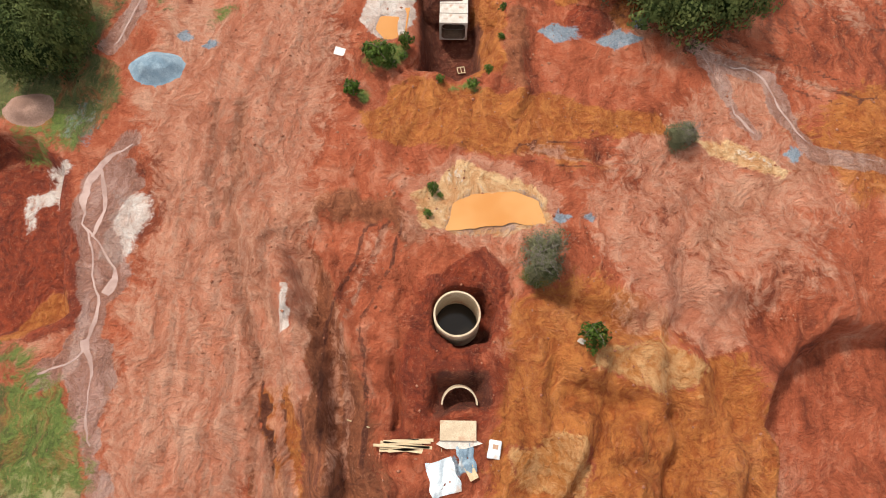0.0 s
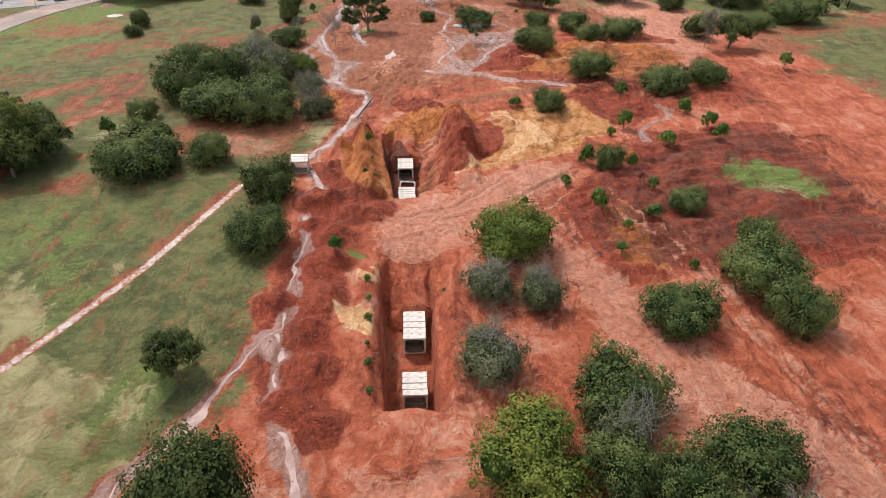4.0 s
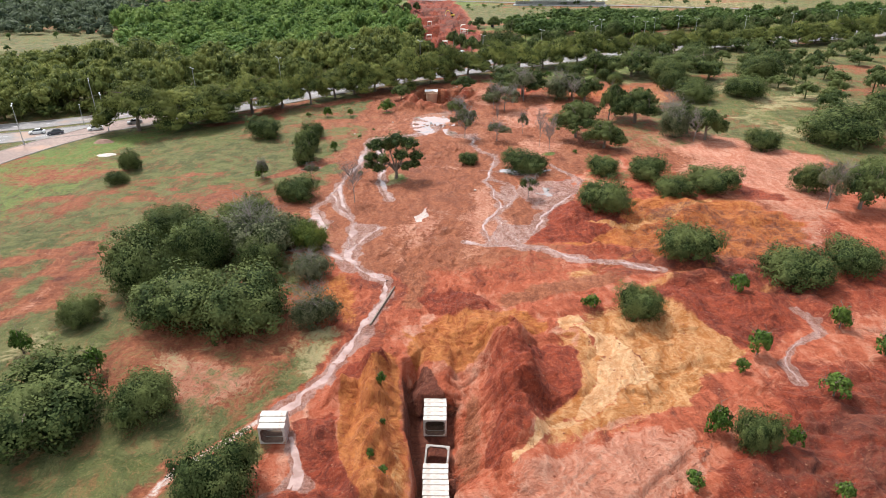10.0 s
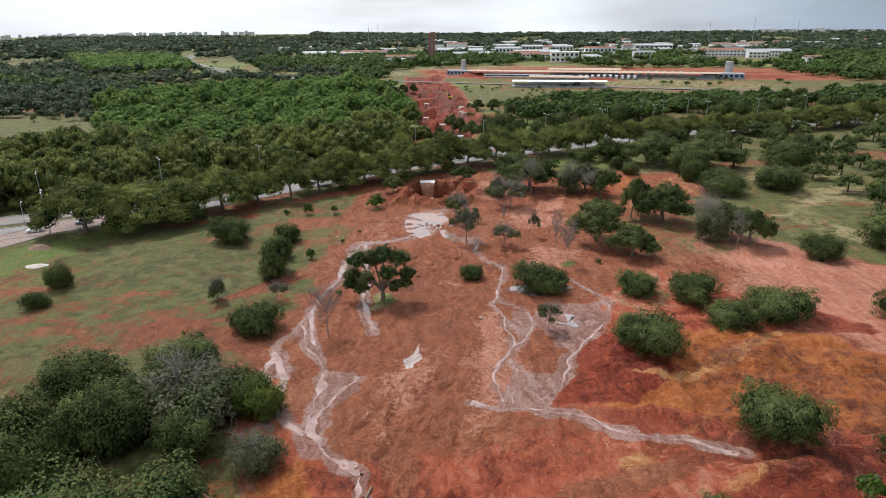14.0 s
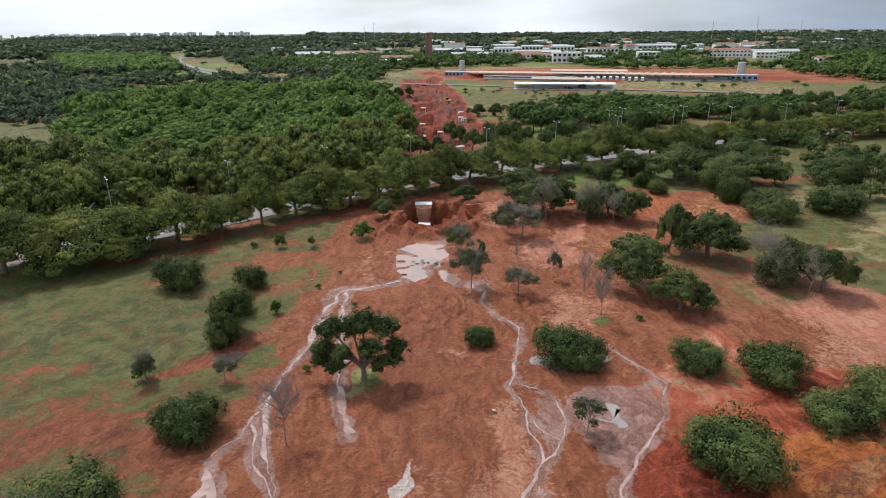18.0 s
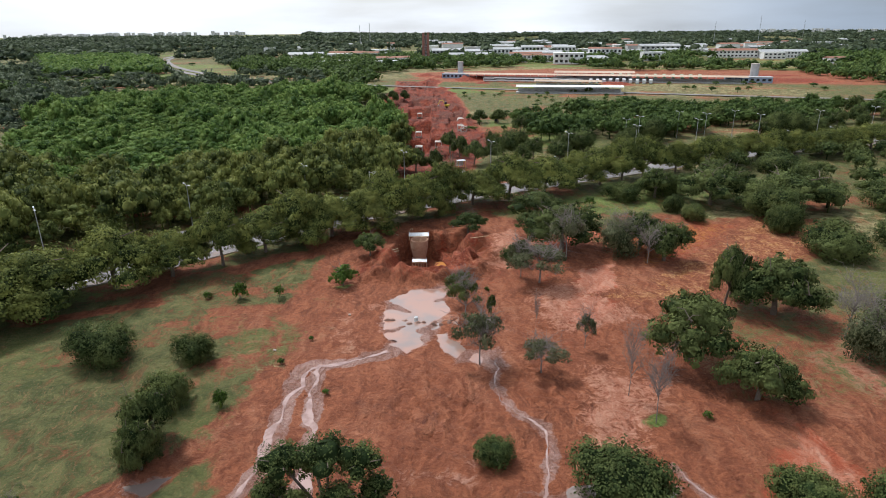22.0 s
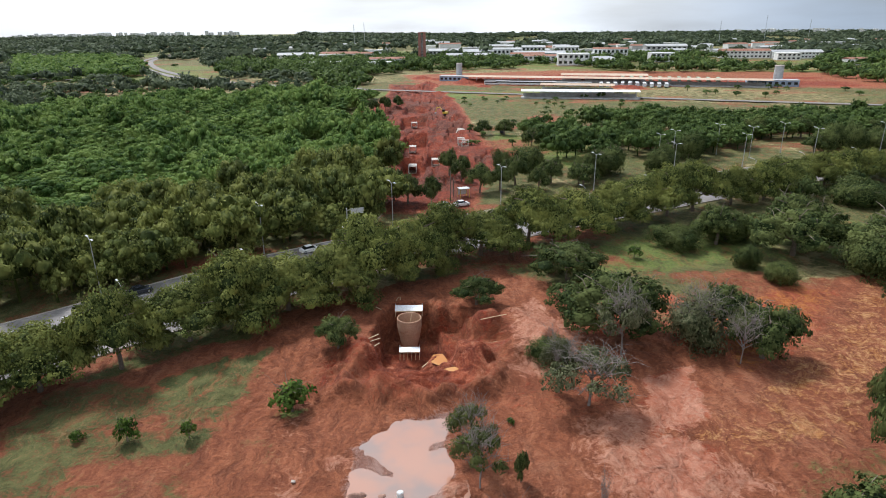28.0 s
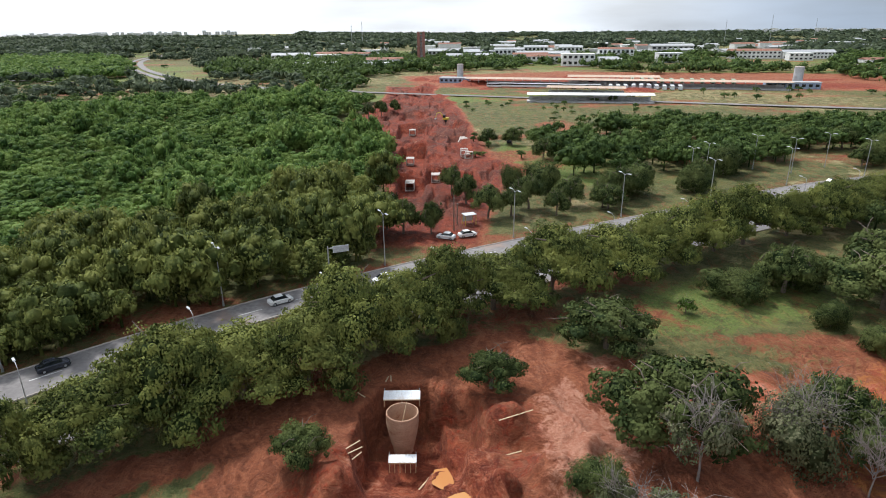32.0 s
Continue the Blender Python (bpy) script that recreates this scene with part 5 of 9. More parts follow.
    ("crimson", 3, [(-14.3, 282.2), (-11.7, 289.9), (-0.6, 293), (4, 289.8), (8.9, 275.5), (4.4, 267.1), (-2.1, 264.6), (-10.8, 267.1)]),
    ("brown", 3, [(41, 276), (59, 290), (80, 301), (52, 259), (41, 254), (34, 259)]),
    ("orange", 3, [(38, 289.7), (63.9, 303.6), (78, 298.5), (56.5, 266.9), (43.9, 259.9), (44.3, 266.9), (40.9, 275.4)]),
]
CREAM = [
    [(19.5, 142.6), (23.5, 141), (26.2, 135.1), (27.1, 132.3), (22.7, 129.9), (20.5, 126.2), (14.7, 124.5), (19, 130.6), (21.7, 136.2)],
    [(16.9, 145.6), (20.3, 146.9), (20.9, 144.3), (17.7, 141.8)],
    [(11.8, 121.4), (7.9, 115.9), (7.3, 116.4), (11.2, 122.5), (16.6, 125.3), (16.4, 124.2)],
    [(-6.1, 93.2), (-4.3, 92.8), (-4.8, 91.5)],
    [(-9.6, 85.1), (-4.9, 84.7), (-4.4, 79), (-7.3, 81.3)],
    [(-7.9, 92.4), (-4.5, 91.1), (-6, 88.8)],
]


def lay(zone, pts, soft, gain=1.0):
    """A tongue of one soil that covers the others."""
    s = near(pts, soft + 3)
    k = gain * (1 - sstep(-soft, soft, line_dist(WX[s], WY[s], pts, True) + 0.6 * soft * fbm(GX[s] * 0.5, GY[s] * 0.5, 72, 4)))
    for other in ZONES:
        if other not in ("damp", "wet", "gravel", zone):
            ZONES[other][s] *= 1 - 0.92 * k
    ZONES[zone][s] = np.maximum(ZONES[zone][s], k)


paint("brown", [(-14, 158), (10, 160), (14, 190), (30, 205), (44, 220), (36, 262), (14, 266), (-20, 262), (-26, 230), (-22, 190)], 5, 0.9)
for zone_, soft_, p in SOILS:
    lay(zone_, p, soft_, 0.5 if soft_ == 3 else 1.0)
for p in CREAM:
    lay("cream", p, 0.7)
for x, y, r in ((58, 115, 7), (64, 113, 6), (60, 119, 5)):
    s = near([(x, y)], r * 2)
    k = 0.6 * (1 - sstep(0.5, 1.15, np.hypot(WX[s] - x, WY[s] - y) / r + 0.5 * fbm(GX[s] * 0.4, GY[s] * 0.4, 73, 4)))
    ZONES["grass"][s], ZONES["lush"][s] = np.maximum(ZONES["grass"][s], k), np.maximum(ZONES["lush"][s], k)
for path in TRACKS:
    far = 0.55 if path[0][1] > 124 else 1.0
    for side in (0, 1.7):
        line = [(x + side, y + 0.4 * side) for x, y in path]
        s = near(line, 3)
        d = line_dist(GX[s] + 0.5 * (WX[s] - GX[s]), GY[s], line)
        ZONES["pale"][s] = np.maximum(ZONES["pale"][s], far * (0.42 + 0.5 * vnoise(GX[s] * 0.15, GY[s] * 0.15, 74)) * (1 - sstep(0.2, 0.6, d)))
        # a darker line on either side of each pale rut
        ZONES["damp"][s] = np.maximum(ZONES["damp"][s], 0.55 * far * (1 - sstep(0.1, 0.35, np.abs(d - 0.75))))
# turf: fresh green, dry straw and worn earth
for p in ([(-40.5, 33), (-35.8, 33.7), (-31.4, 30.2), (-32.4, 27.8), (-38.2, 26.6)], [(-35, 10.5), (-31, 10.6), (-28.6, 7), (-25.5, 3.6), (-24, -1.3), (-33, -2)], [(-37.5, 43.3), (-33, 41.4), (-32.6, 36.2), (-35.3, 38.7)], [(-7.8, 39.3), (-5.4, 40), (-5, 36.6), (-6.8, 36)], [(1.5, 35.4), (5.2, 35.2), (5, 34.2), (1.5, 34.3)], [(-22.6, 43.8), (-18.8, 43.8), (-19.2, 42), (-22, 41.8)]):
    lay("grass", p, 1.2, 0.48)
    paint("lush", p, 1.2, 0.6)
for p in ([(-74.6, 94.7), (-63, 100.6), (-57, 92.6), (-60, 81), (-61.5, 76)], [(-36.6, 71.5), (-28.9, 77.3), (-21, 76.7), (-24, 70.4), (-28.4, 66.4), (-34, 64.3)], [(-52.8, 64), (-47, 68.8), (-47, 57)], [(-44, 56.6), (-35.7, 56.5), (-29, 58.4), (-31, 53), (-40, 50)], [(-117, 184), (-96, 214), (-75, 222), (-86, 180), (-97, 157)]):
    paint("lush", p, 2.5, 0.46)
for p in ([(-43.7, 65.3), (-40.9, 70.2), (-36.3, 75.7), (-32.7, 73.8), (-32.6, 62.7), (-35.2, 58), (-41, 57.5)], [(-58.6, 78.8), (-53.8, 84.1), (-51.8, 98.6), (-50.2, 90), (-50.2, 80.5)]):
    s = near(p, 4)
    k = 1 - sstep(-1.5, 1.5, line_dist(WX[s], WY[s], p, True))
    ZONES["lush"][s] *= 1 - 0.7 * k
    ZONES["straw"][s] = np.maximum(ZONES["straw"][s], 0.75 * k)
for p, w, g in (([(-53.7, 66.4), (-46.6, 75), (-40.6, 85), (-35.4, 97), (-28.4, 116)], 1.3, 0.7), ([(-46.8, 87), (-51, 103), (-59.8, 135), (-63, 181), (-58.6, 222)], 0.8, 0.6), ([(-82, 104), (-80, 119)], 2.4, 0.6), ([(-34, 54), (-29, 53)], 1.8, 0.8)):
    s = near(p, 4)
    k = g * sstep(w + 1.0, w - 0.6, line_dist(WX[s], WY[s], p)) * sstep(-0.35, 0.2, fbm(GX[s] * 0.2, GY[s] * 0.2, 75, 4))
    ZONES["grass"][s] *= 1 - k
    ZONES["brown"][s] = np.maximum(ZONES["brown"][s], k)
GREENS = [(-69, 263), (-58, 268), (-47, 273), (-34.5, 274), (-25.3, 267), (-28.8, 255), (-22.6, 247), (-22.6, 237), (-26, 228), (-30, 206), (-28, 188), (-33, 168), (-60, 160), (-74, 200)]
TAN = [(46, 275.5), (57, 285), (79.4, 308), (95.5, 303), (77.7, 276), (64.5, 273.6), (48.6, 257.4), (34, 253.5), (25.2, 260), (37, 264.6)]
s = near(GREENS, 6)
k = (1 - sstep(-3, 3, line_dist(WX[s], WY[s], GREENS, True))) * sstep(-0.3, 0.1, fbm(GX[s] * 0.09, GY[s] * 0.09, 77, 5))
ZONES["grass"][s] = np.maximum(ZONES["grass"][s], 0.54 * k)
lay("brown", TAN, 3.0, 0.9)
paint("ochre", TAN, 4.0, 0.42)
paint("damp", [(-26, 214), (-22, 262), (-14, 266), (18, 262), (40, 258), (48, 244), (40, 214), (20, 204), (-20, 204)], 8, 0.2)
paint("damp", [(-70, 150), (-26, 156), (-26, 200), (-70, 200)], 8, 0.4)
# washed silt beside the first shaft, and the split that runs through the clay
lay("white", [(-28.2, 22.6), (-26, 23.6), (-24.2, 20.6), (-25.6, 18.2), (-27.4, 19.4)], 0.7, 0.75)
lay("white", [(-37.6, 23.8), (-33.5, 25.5), (-33, 23.4), (-35.2, 22.2), (-37.3, 20.6)], 0.7, 0.7)
for p in ([(-2.3, 24.1), (1.5, 26.8), (6, 26.2), (9.5, 24.6), (10.2, 21), (-1, 20.3)], [(23.2, 29.8), (26.5, 30.2), (31.6, 26.9), (30.7, 25.8), (23.8, 28.4)]):
    paint("cream", p, 0.7, 0.8)
    paint("white", p, 0.7, 0.3)
lay("pale", [(-22.5, 2), (-17.9, 5.4), (-13.9, 2.1), (-14.3, -2), (-21, -2)], 1.5, 0.9)
paint("damp", [(24, 100), (34, 122), (60, 136), (76, 136), (76, 96), (44, 90), (28, 90)], 5, 0.5)
paint("damp", [(28, 158), (38, 188), (66, 188), (78, 160), (56, 146)], 5, 0.46)
paint("damp", [(14, 40), (44, 38), (44, 62), (22, 64), (12, 56)], 5, 0.4)
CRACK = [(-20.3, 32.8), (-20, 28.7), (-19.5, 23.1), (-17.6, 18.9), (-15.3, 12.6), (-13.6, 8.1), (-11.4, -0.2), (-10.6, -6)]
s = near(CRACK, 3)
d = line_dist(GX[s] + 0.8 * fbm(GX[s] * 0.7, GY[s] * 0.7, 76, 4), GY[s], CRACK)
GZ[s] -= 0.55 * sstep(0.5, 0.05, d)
# the cut itself painted dark, standing for the shade down in it
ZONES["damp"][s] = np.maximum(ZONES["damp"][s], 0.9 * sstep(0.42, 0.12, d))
ZONES["pale"][s] = np.maximum(ZONES["pale"][s], 0.7 * sstep(0.9, 0.2, np.abs(d - 1.0)))
# roadway: the ground lies level under it
ROAD_EDGE = [(-420, 190), (-230, 224), (-139, 249.5), (-110, 262), (-86, 280), (-72, 290), (-61.5, 300), (-41, 318.5), (-16, 336), (14, 354), (60, 377.5), (101, 400), (138, 412), (220, 440), (440, 510)]
level(ROAD_EDGE, 6.0, False, 27.0)
s = near(ROAD_EDGE, 40)
d = line_dist(WX[s], WY[s], ROAD_EDGE)
ZONES["grass"][s] *= 0.7 + 0.3 * sstep(1.0, 5.0, np.abs(d - 1.0))
SLIP = [(-100, 112), (-112.5, 141), (-118, 165), (-119.5, 190), (-117.5, 211), (-111, 230), (-101, 247), (-90, 262)]
level(SLIP, 5.0, False, 6.0)


def ground_height(x, y):
    ix, iy = np.clip(np.searchsorted(AX, x) - 1, 0, len(AX) - 2), np.clip(np.searchsorted(AY, y) - 1, 0, len(AY) - 2)
    fx, fy = (x - AX[ix]) / (AX[ix + 1] - AX[ix]), (y - AY[iy]) / (AY[iy + 1] - AY[iy])
    z = GZ.reshape(len(AY), len(AX))
    return float((z[iy, ix] * (1 - fx) + z[iy, ix + 1] * fx) * (1 - fy) + (z[iy + 1, ix] * (1 - fx) + z[iy + 1, ix + 1] * fx) * fy)


def raw_mesh(name, verts, faces, material, smooth=False):
    """A mesh from arrays: verts (n, 3), faces (m, k) with one k for all."""
    me = bpy.data.meshes.new(name)
    verts, faces = np.asarray(verts, np.float32), np.asarray(faces, np.int32)
    me.vertices.add(len(verts))
    me.vertices.foreach_set("co", verts.ravel())
    me.loops.add(faces.size)
    me.loops.foreach_set("vertex_index", faces.ravel())
    me.polygons.add(len(faces))
    me.polygons.foreach_set("loop_start", np.arange(len(faces), dtype=np.int32) * faces.shape[1])
    if smooth:
        me.polygons.foreach_set("use_smooth", np.ones(len(faces), bool))
    me.materials.append(material)
    me.update(calc_edges=True)
    return me


nx, ny = len(AX), len(AY)
q = (np.arange(ny - 1)[:, None] * nx + np.arange(nx - 1)).ravel()
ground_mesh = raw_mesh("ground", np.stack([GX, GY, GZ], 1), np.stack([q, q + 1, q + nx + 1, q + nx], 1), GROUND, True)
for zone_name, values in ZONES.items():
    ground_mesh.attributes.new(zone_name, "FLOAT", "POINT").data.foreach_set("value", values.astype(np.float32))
ground = tagged(new("ground", ground_mesh), "red clay construction ground with grassland, wet mud and tracks", "ground", kind="structure")


def flat_poly(name, pts, z, material, grow=0.0, wobble=0.0):
    c = np.mean(pts, 0)
    bm = bmesh.new()
    vs = []
    fine = list(pts)
    if wobble:
        fine = []
        for (ax, ay), (bx, by) in zip(pts, list(pts[1:]) + [pts[0]]):
            m = max(1, int(math.hypot(bx - ax, by - ay) / 0.5))
            fine += [(ax + (bx - ax) * i / m, ay + (by - ay) * i / m) for i in range(m)]
        a = np.array(fine)
        fine = np.stack([a[:, 0] + wobble * fbm(a[:, 0] * 0.3, a[:, 1] * 0.3, 81, 5), a[:, 1] + wobble * fbm(a[:, 0] * 0.3, a[:, 1] * 0.3, 82, 5)], 1)
    for x, y in fine:
        v = np.array([x, y]) - c
        v = c + v * (1 + grow / max(np.hypot(*v), 0.1))
        vs.append(bm.verts.new((v[0], v[1], z)))
    face = bm.faces.new(vs)
    face.normal_update()
    if face.normal.z < 0:
        face.normal_flip()
    bmesh.ops.triangulate(bm, faces=bm.faces[:])
    me = bpy.data.meshes.new(name)
    bm.to_mesh(me)
    bm.free()
    me.materials.append(material)
    return me


def ribbon(pts, half, z, n_per=3.0):
    """Even cross-sections along a smoothed line: centres and sideways unit vectors."""
    p = np.array(pts, float)
    for _ in range(3):
        p = np.concatenate([p[:1], np.stack([p[:-1] * 0.75 + p[1:] * 0.25, p[:-1] * 0.25 + p[1:] * 0.75], 1).reshape(-1, 2), p[-1:]])
    t = np.gradient(p, axis=0)
    t /= np.linalg.norm(t, axis=1, keepdims=True) + 1e-9
    return p, np.stack([t[:, 1], -t[:, 0]], 1)


def strip_mesh(name, pts, o0, o1, z, material):
    """A flat strip along a line, from offset o0 to o1 to its right."""
    p, side = ribbon(pts, 0, z)
    a, b = p + side * o0, p + side * o1
    n = len(p)
    v = np.concatenate([np.c_[a, np.full(n, z)], np.c_[b, np.full(n, z)]])
    i = np.arange(n - 1)
    return raw_mesh(name, v, np.stack([i + n, i + n + 1, i + 1, i], 1), material)


TONE = {"brown": (WATER_BROWN, "wide shallow brown puddle mirroring the sky"), "orange": (WATER_ORANGE, "muddy orange puddle on bare clay"), "clear": (WATER_CLEAR, "silty puddle mirroring the bright sky")}
for k, (tone, p) in enumerate(PUDDLES):
    z = -2.68 if p[0][1] in (278.6, 282.6) else -0.07 - 0.004 * (k % 5)
    if k == 0:
        z = -0.05
    elif tone == "clear" and 15 < p[0][0] < 24:
        z = -0.02
    tagged(new("water_puddle", flat_poly("water_puddle", p, z, TONE[tone][0], 0.0 if k == 0 else 0.5 if z < -1 else 0.9, 0.35 if z < -1 else 2.8 if tone in ("clear", "brown") else 0.6)), TONE[tone][1], "puddle", kind="structure")


def stream_mesh(p, w, z, seed):
    """A shallow run of water: its centre wanders and its width swells and pinches."""
    c, sd = ribbon(p, 0, z)
    run = np.r_[0, np.cumsum(np.linalg.norm(np.diff(c, axis=0), axis=1))]
    u = np.arange(0, run[-1], 0.5)
    c = np.stack([np.interp(u, run, c[:, i]) for i in (0, 1)], 1)
    sd = np.stack([np.interp(u, run, sd[:, i]) for i in (0, 1)], 1)
    c = c + sd * (1.3 * w * fbm(u * 0.25, u * 0 + seed, 91, 4))[:, None]
    half = w * (0.28 if p[0][0] > 5 else 0.75) * np.clip(0.5 + 1.3 * fbm(u * 0.22, u * 0 + 3 * seed, 92, 4), 0.14, 1.2)
    a, b = c + sd * (half * (1 + 0.5 * vnoise(u * 0.8, u * 0, seed)))[:, None], c - sd * (half * (1 + 0.5 * vnoise(u * 0.8, u * 0 + 9, seed)))[:, None]
    n = len(u)
    v = np.concatenate([np.c_[a, np.full(n, z)], np.c_[b, np.full(n, z)]])
    i = np.arange(n - 1)
    return raw_mesh("water_stream", v, np.stack([i, i + 1, i + n + 1, i + n], 1), WATER_STREAM)


for k, (w, p) in enumerate(STREAMS):
    tagged(new("water_stream", stream_mesh(p, w, -0.022 - 0.002 * (k % 9), k)), "thin braided rain stream over pale clay", "stream", kind="structure")


# ---- parts and things ----
def part(name, data, material=None, parent=None, label=""):
    """Link a bmesh or a mesh as one object under a thing or a part."""
    if isinstance(data, bmesh.types.BMesh):
        me = bpy.data.meshes.new(name)
        data.to_mesh(me)
        data.free()
        me.materials.append(material)
        data = me
    ob = new(name, data)
    if parent is not None:
        ob.parent = parent
    return tagged(ob, label) if label else ob


def thing(name, label, category, group="", at=None, kind=""):
    ob = new(name)
    ob.empty_display_size = 0.3
    if at is not None:
        ob.matrix_basis = at
    return tagged(ob, label, category, group, kind)


def box_bm(sx, sy, sz, x=0, y=0, z=0, bevel=0.0, bm=None, rot=None):
    """A box of that size whose base centre is at x, y, z."""
    bm = bm or bmesh.new()
    m = Matrix.Translation((x, y, z + sz / 2)) @ (rot.to_4x4() if rot else Matrix()) @ Matrix.Diagonal((sx, sy, sz, 1))
    got = bmesh.ops.create_cube(bm, size=1, matrix=m)
    if bevel:
        bmesh.ops.bevel(bm, geom=list({e for v in got["verts"] for e in v.link_edges}), offset=bevel, segments=1, affect="EDGES")
    return bm


def tube_bm(pts, radii, sides=6, bm=None, caps=True):
    """A tapered tube through points."""
    bm = bm or bmesh.new()
    rings = []
    for i, p in enumerate(pts):
        p = Vector(p)
        t = (Vector(pts[min(i + 1, len(pts) - 1)]) - Vector(pts[max(i - 1, 0)])).normalized()
        u = t.cross(Vector((0.13, 0.31, 1)) if abs(t.z) < 0.95 else Vector((1, 0.2, 0))).normalized()
        w = t.cross(u)
        rings.append([bm.verts.new(p + radii[i] * (math.cos(a) * u + math.sin(a) * w)) for a in np.linspace(0, 2 * math.pi, sides, endpoint=False)])
    for a, b in zip(rings, rings[1:]):
        for k in range(sides):
            bm.faces.new((a[k], a[(k + 1) % sides], b[(k + 1) % sides], b[k]))
    if caps:
        bm.faces.new(rings[0][::-1])
        bm.faces.new(rings[-1])
    return bm


# ---- vegetation ----
def unit(v):
    return v / (np.linalg.norm(v, axis=-1, keepdims=True) + 1e-9)


def foliage(rng, lobes, clumps, per, leaf, heart=0.64, open_=0.0, seg=8, rings=5, gap_shade=0.8):
    """Leaf sprays in clumps over rounded lobes (x, y, z, radius, half height, lowest sine), with a solid uneven heart
    in each lobe.

    Returns vertices, quads, normals and a tone for each clump; hearts get a lower tone, gap shade put into colour."""
    lo = np.array(lobes, float)
    area = lo[:, 3] * (lo[:, 3] + lo[:, 4]) * (1 - lo[:, 5])
    k = rng.choice(len(lo), clumps, p=area / area.sum())
    az, sn = rng.uniform(0, 2 * np.pi, clumps), rng.uniform(lo[k, 5], 1.0)
    cs = np.sqrt(np.clip(1 - sn * sn, 0, 1))
    d = np.stack([cs * np.cos(az), cs * np.sin(az), sn], 1)
    scale = np.stack([lo[k, 3], lo[k, 3], lo[k, 4]], 1)
    mid = lo[k, :3] + d * scale * rng.uniform(0.62 - open_, 1.08, clumps)[:, None]
    size = lo[k, 3] * rng.uniform(0.16, 0.42, clumps)
    tone = rng.random(clumps)
    c = np.repeat(np.arange(clumps), per)
    e = unit(rng.normal(size=(len(c), 3)) + 0.7 * d[c])
    flat = np.clip(lo[k, 4] / lo[k, 3], 0.5, 1.2)[c]
    pos = mid[c] + e * (size[c] * rng.uniform(0.45, 1.18, len(c)))[:, None] * np.stack([flat * 0 + 1, flat * 0 + 1, flat], 1)
    loose = rng.random(len(c)) < 0.38
    q = unit(rng.normal(size=e.shape) + np.array([0, 0, 0.25]))
    q[:, 2] = np.maximum(q[:, 2], lo[k, 5][c])
    pos = np.where(loose[:, None], lo[k, :3][c] + q * scale[c] * rng.uniform(0.74, 1.0, len(c))[:, None], pos)
    e = np.where(loose[:, None], q, e)
    d_ = np.where(loose[:, None], q, d[c])
    nrm = unit(0.75 * e + 0.55 * d_ + 0.42 * rng.normal(size=e.shape) + np.array([0, 0, 0.25]))
    u = unit(np.cross(nrm, rng.normal(size=e.shape)))
    w = np.cross(nrm, u)
    a, b = (leaf * rng.uniform(0.6, 1.35, len(c)))[:, None], (leaf * rng.uniform(0.4, 0.85, len(c)))[:, None]
    v = np.stack([pos + u * a, pos + w * b + u * a * 0.15, pos - u * a, pos - w * b], 1).reshape(-1, 3)
    f = np.arange(len(v)).reshape(-1, 4)
    soft = unit(0.7 * e + 0.5 * d_ + 0.5 * nrm)
    n = np.repeat(soft, 4, 0)
    t = np.repeat(tone[c], 4)
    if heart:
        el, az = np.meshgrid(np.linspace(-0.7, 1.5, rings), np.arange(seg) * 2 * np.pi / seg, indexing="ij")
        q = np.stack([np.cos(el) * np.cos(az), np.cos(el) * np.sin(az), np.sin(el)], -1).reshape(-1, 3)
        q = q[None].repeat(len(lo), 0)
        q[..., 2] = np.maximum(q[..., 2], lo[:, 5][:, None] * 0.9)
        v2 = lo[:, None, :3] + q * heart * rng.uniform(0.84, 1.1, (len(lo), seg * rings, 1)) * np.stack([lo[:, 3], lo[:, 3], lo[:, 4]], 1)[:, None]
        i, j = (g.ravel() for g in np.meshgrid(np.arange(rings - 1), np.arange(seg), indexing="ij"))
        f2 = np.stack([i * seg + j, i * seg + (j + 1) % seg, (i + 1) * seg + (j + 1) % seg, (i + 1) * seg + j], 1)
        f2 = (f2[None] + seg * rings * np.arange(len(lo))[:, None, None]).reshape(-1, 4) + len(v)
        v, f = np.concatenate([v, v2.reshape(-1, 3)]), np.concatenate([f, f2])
        # low heart tone paints the shade seen in gaps between leaf sprays
        n, t = np.concatenate([n, unit(q + 0.45 * rng.normal(size=q.shape)).reshape(-1, 3)]), np.concatenate([t, np.repeat(rng.uniform(0.0, 1.0, len(lo)) * (1 - gap_shade) - gap_shade, seg * rings)])
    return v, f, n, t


def leafy_mesh(name, v, f, n, t, material):
    me = raw_mesh(name, v, f, material, True)
    me.attributes.new("custom_normal", "FLOAT_VECTOR", "POINT").data.foreach_set("vector", n.astype(np.float32).ravel())
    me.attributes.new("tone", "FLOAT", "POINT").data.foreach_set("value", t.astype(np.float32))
    return me


def bush_lobes(rng, n=6):
    """A full rounded bush of radius and height 1 that closes to the ground."""
    out = [(0, 0, 0.38, 0.72, 0.56, -0.55)]
    for i in range(n):
        az, k = 6.28 * i / n + rng.uniform(-0.5, 0.5), rng.uniform(0.38, 0.6)
        r = rng.uniform(0.34, 0.5)
        out.append((k * math.cos(az), k * math.sin(az), rng.uniform(0.30, 0.56), r, r * rng.uniform(0.8, 1.0), -0.7))
    return out


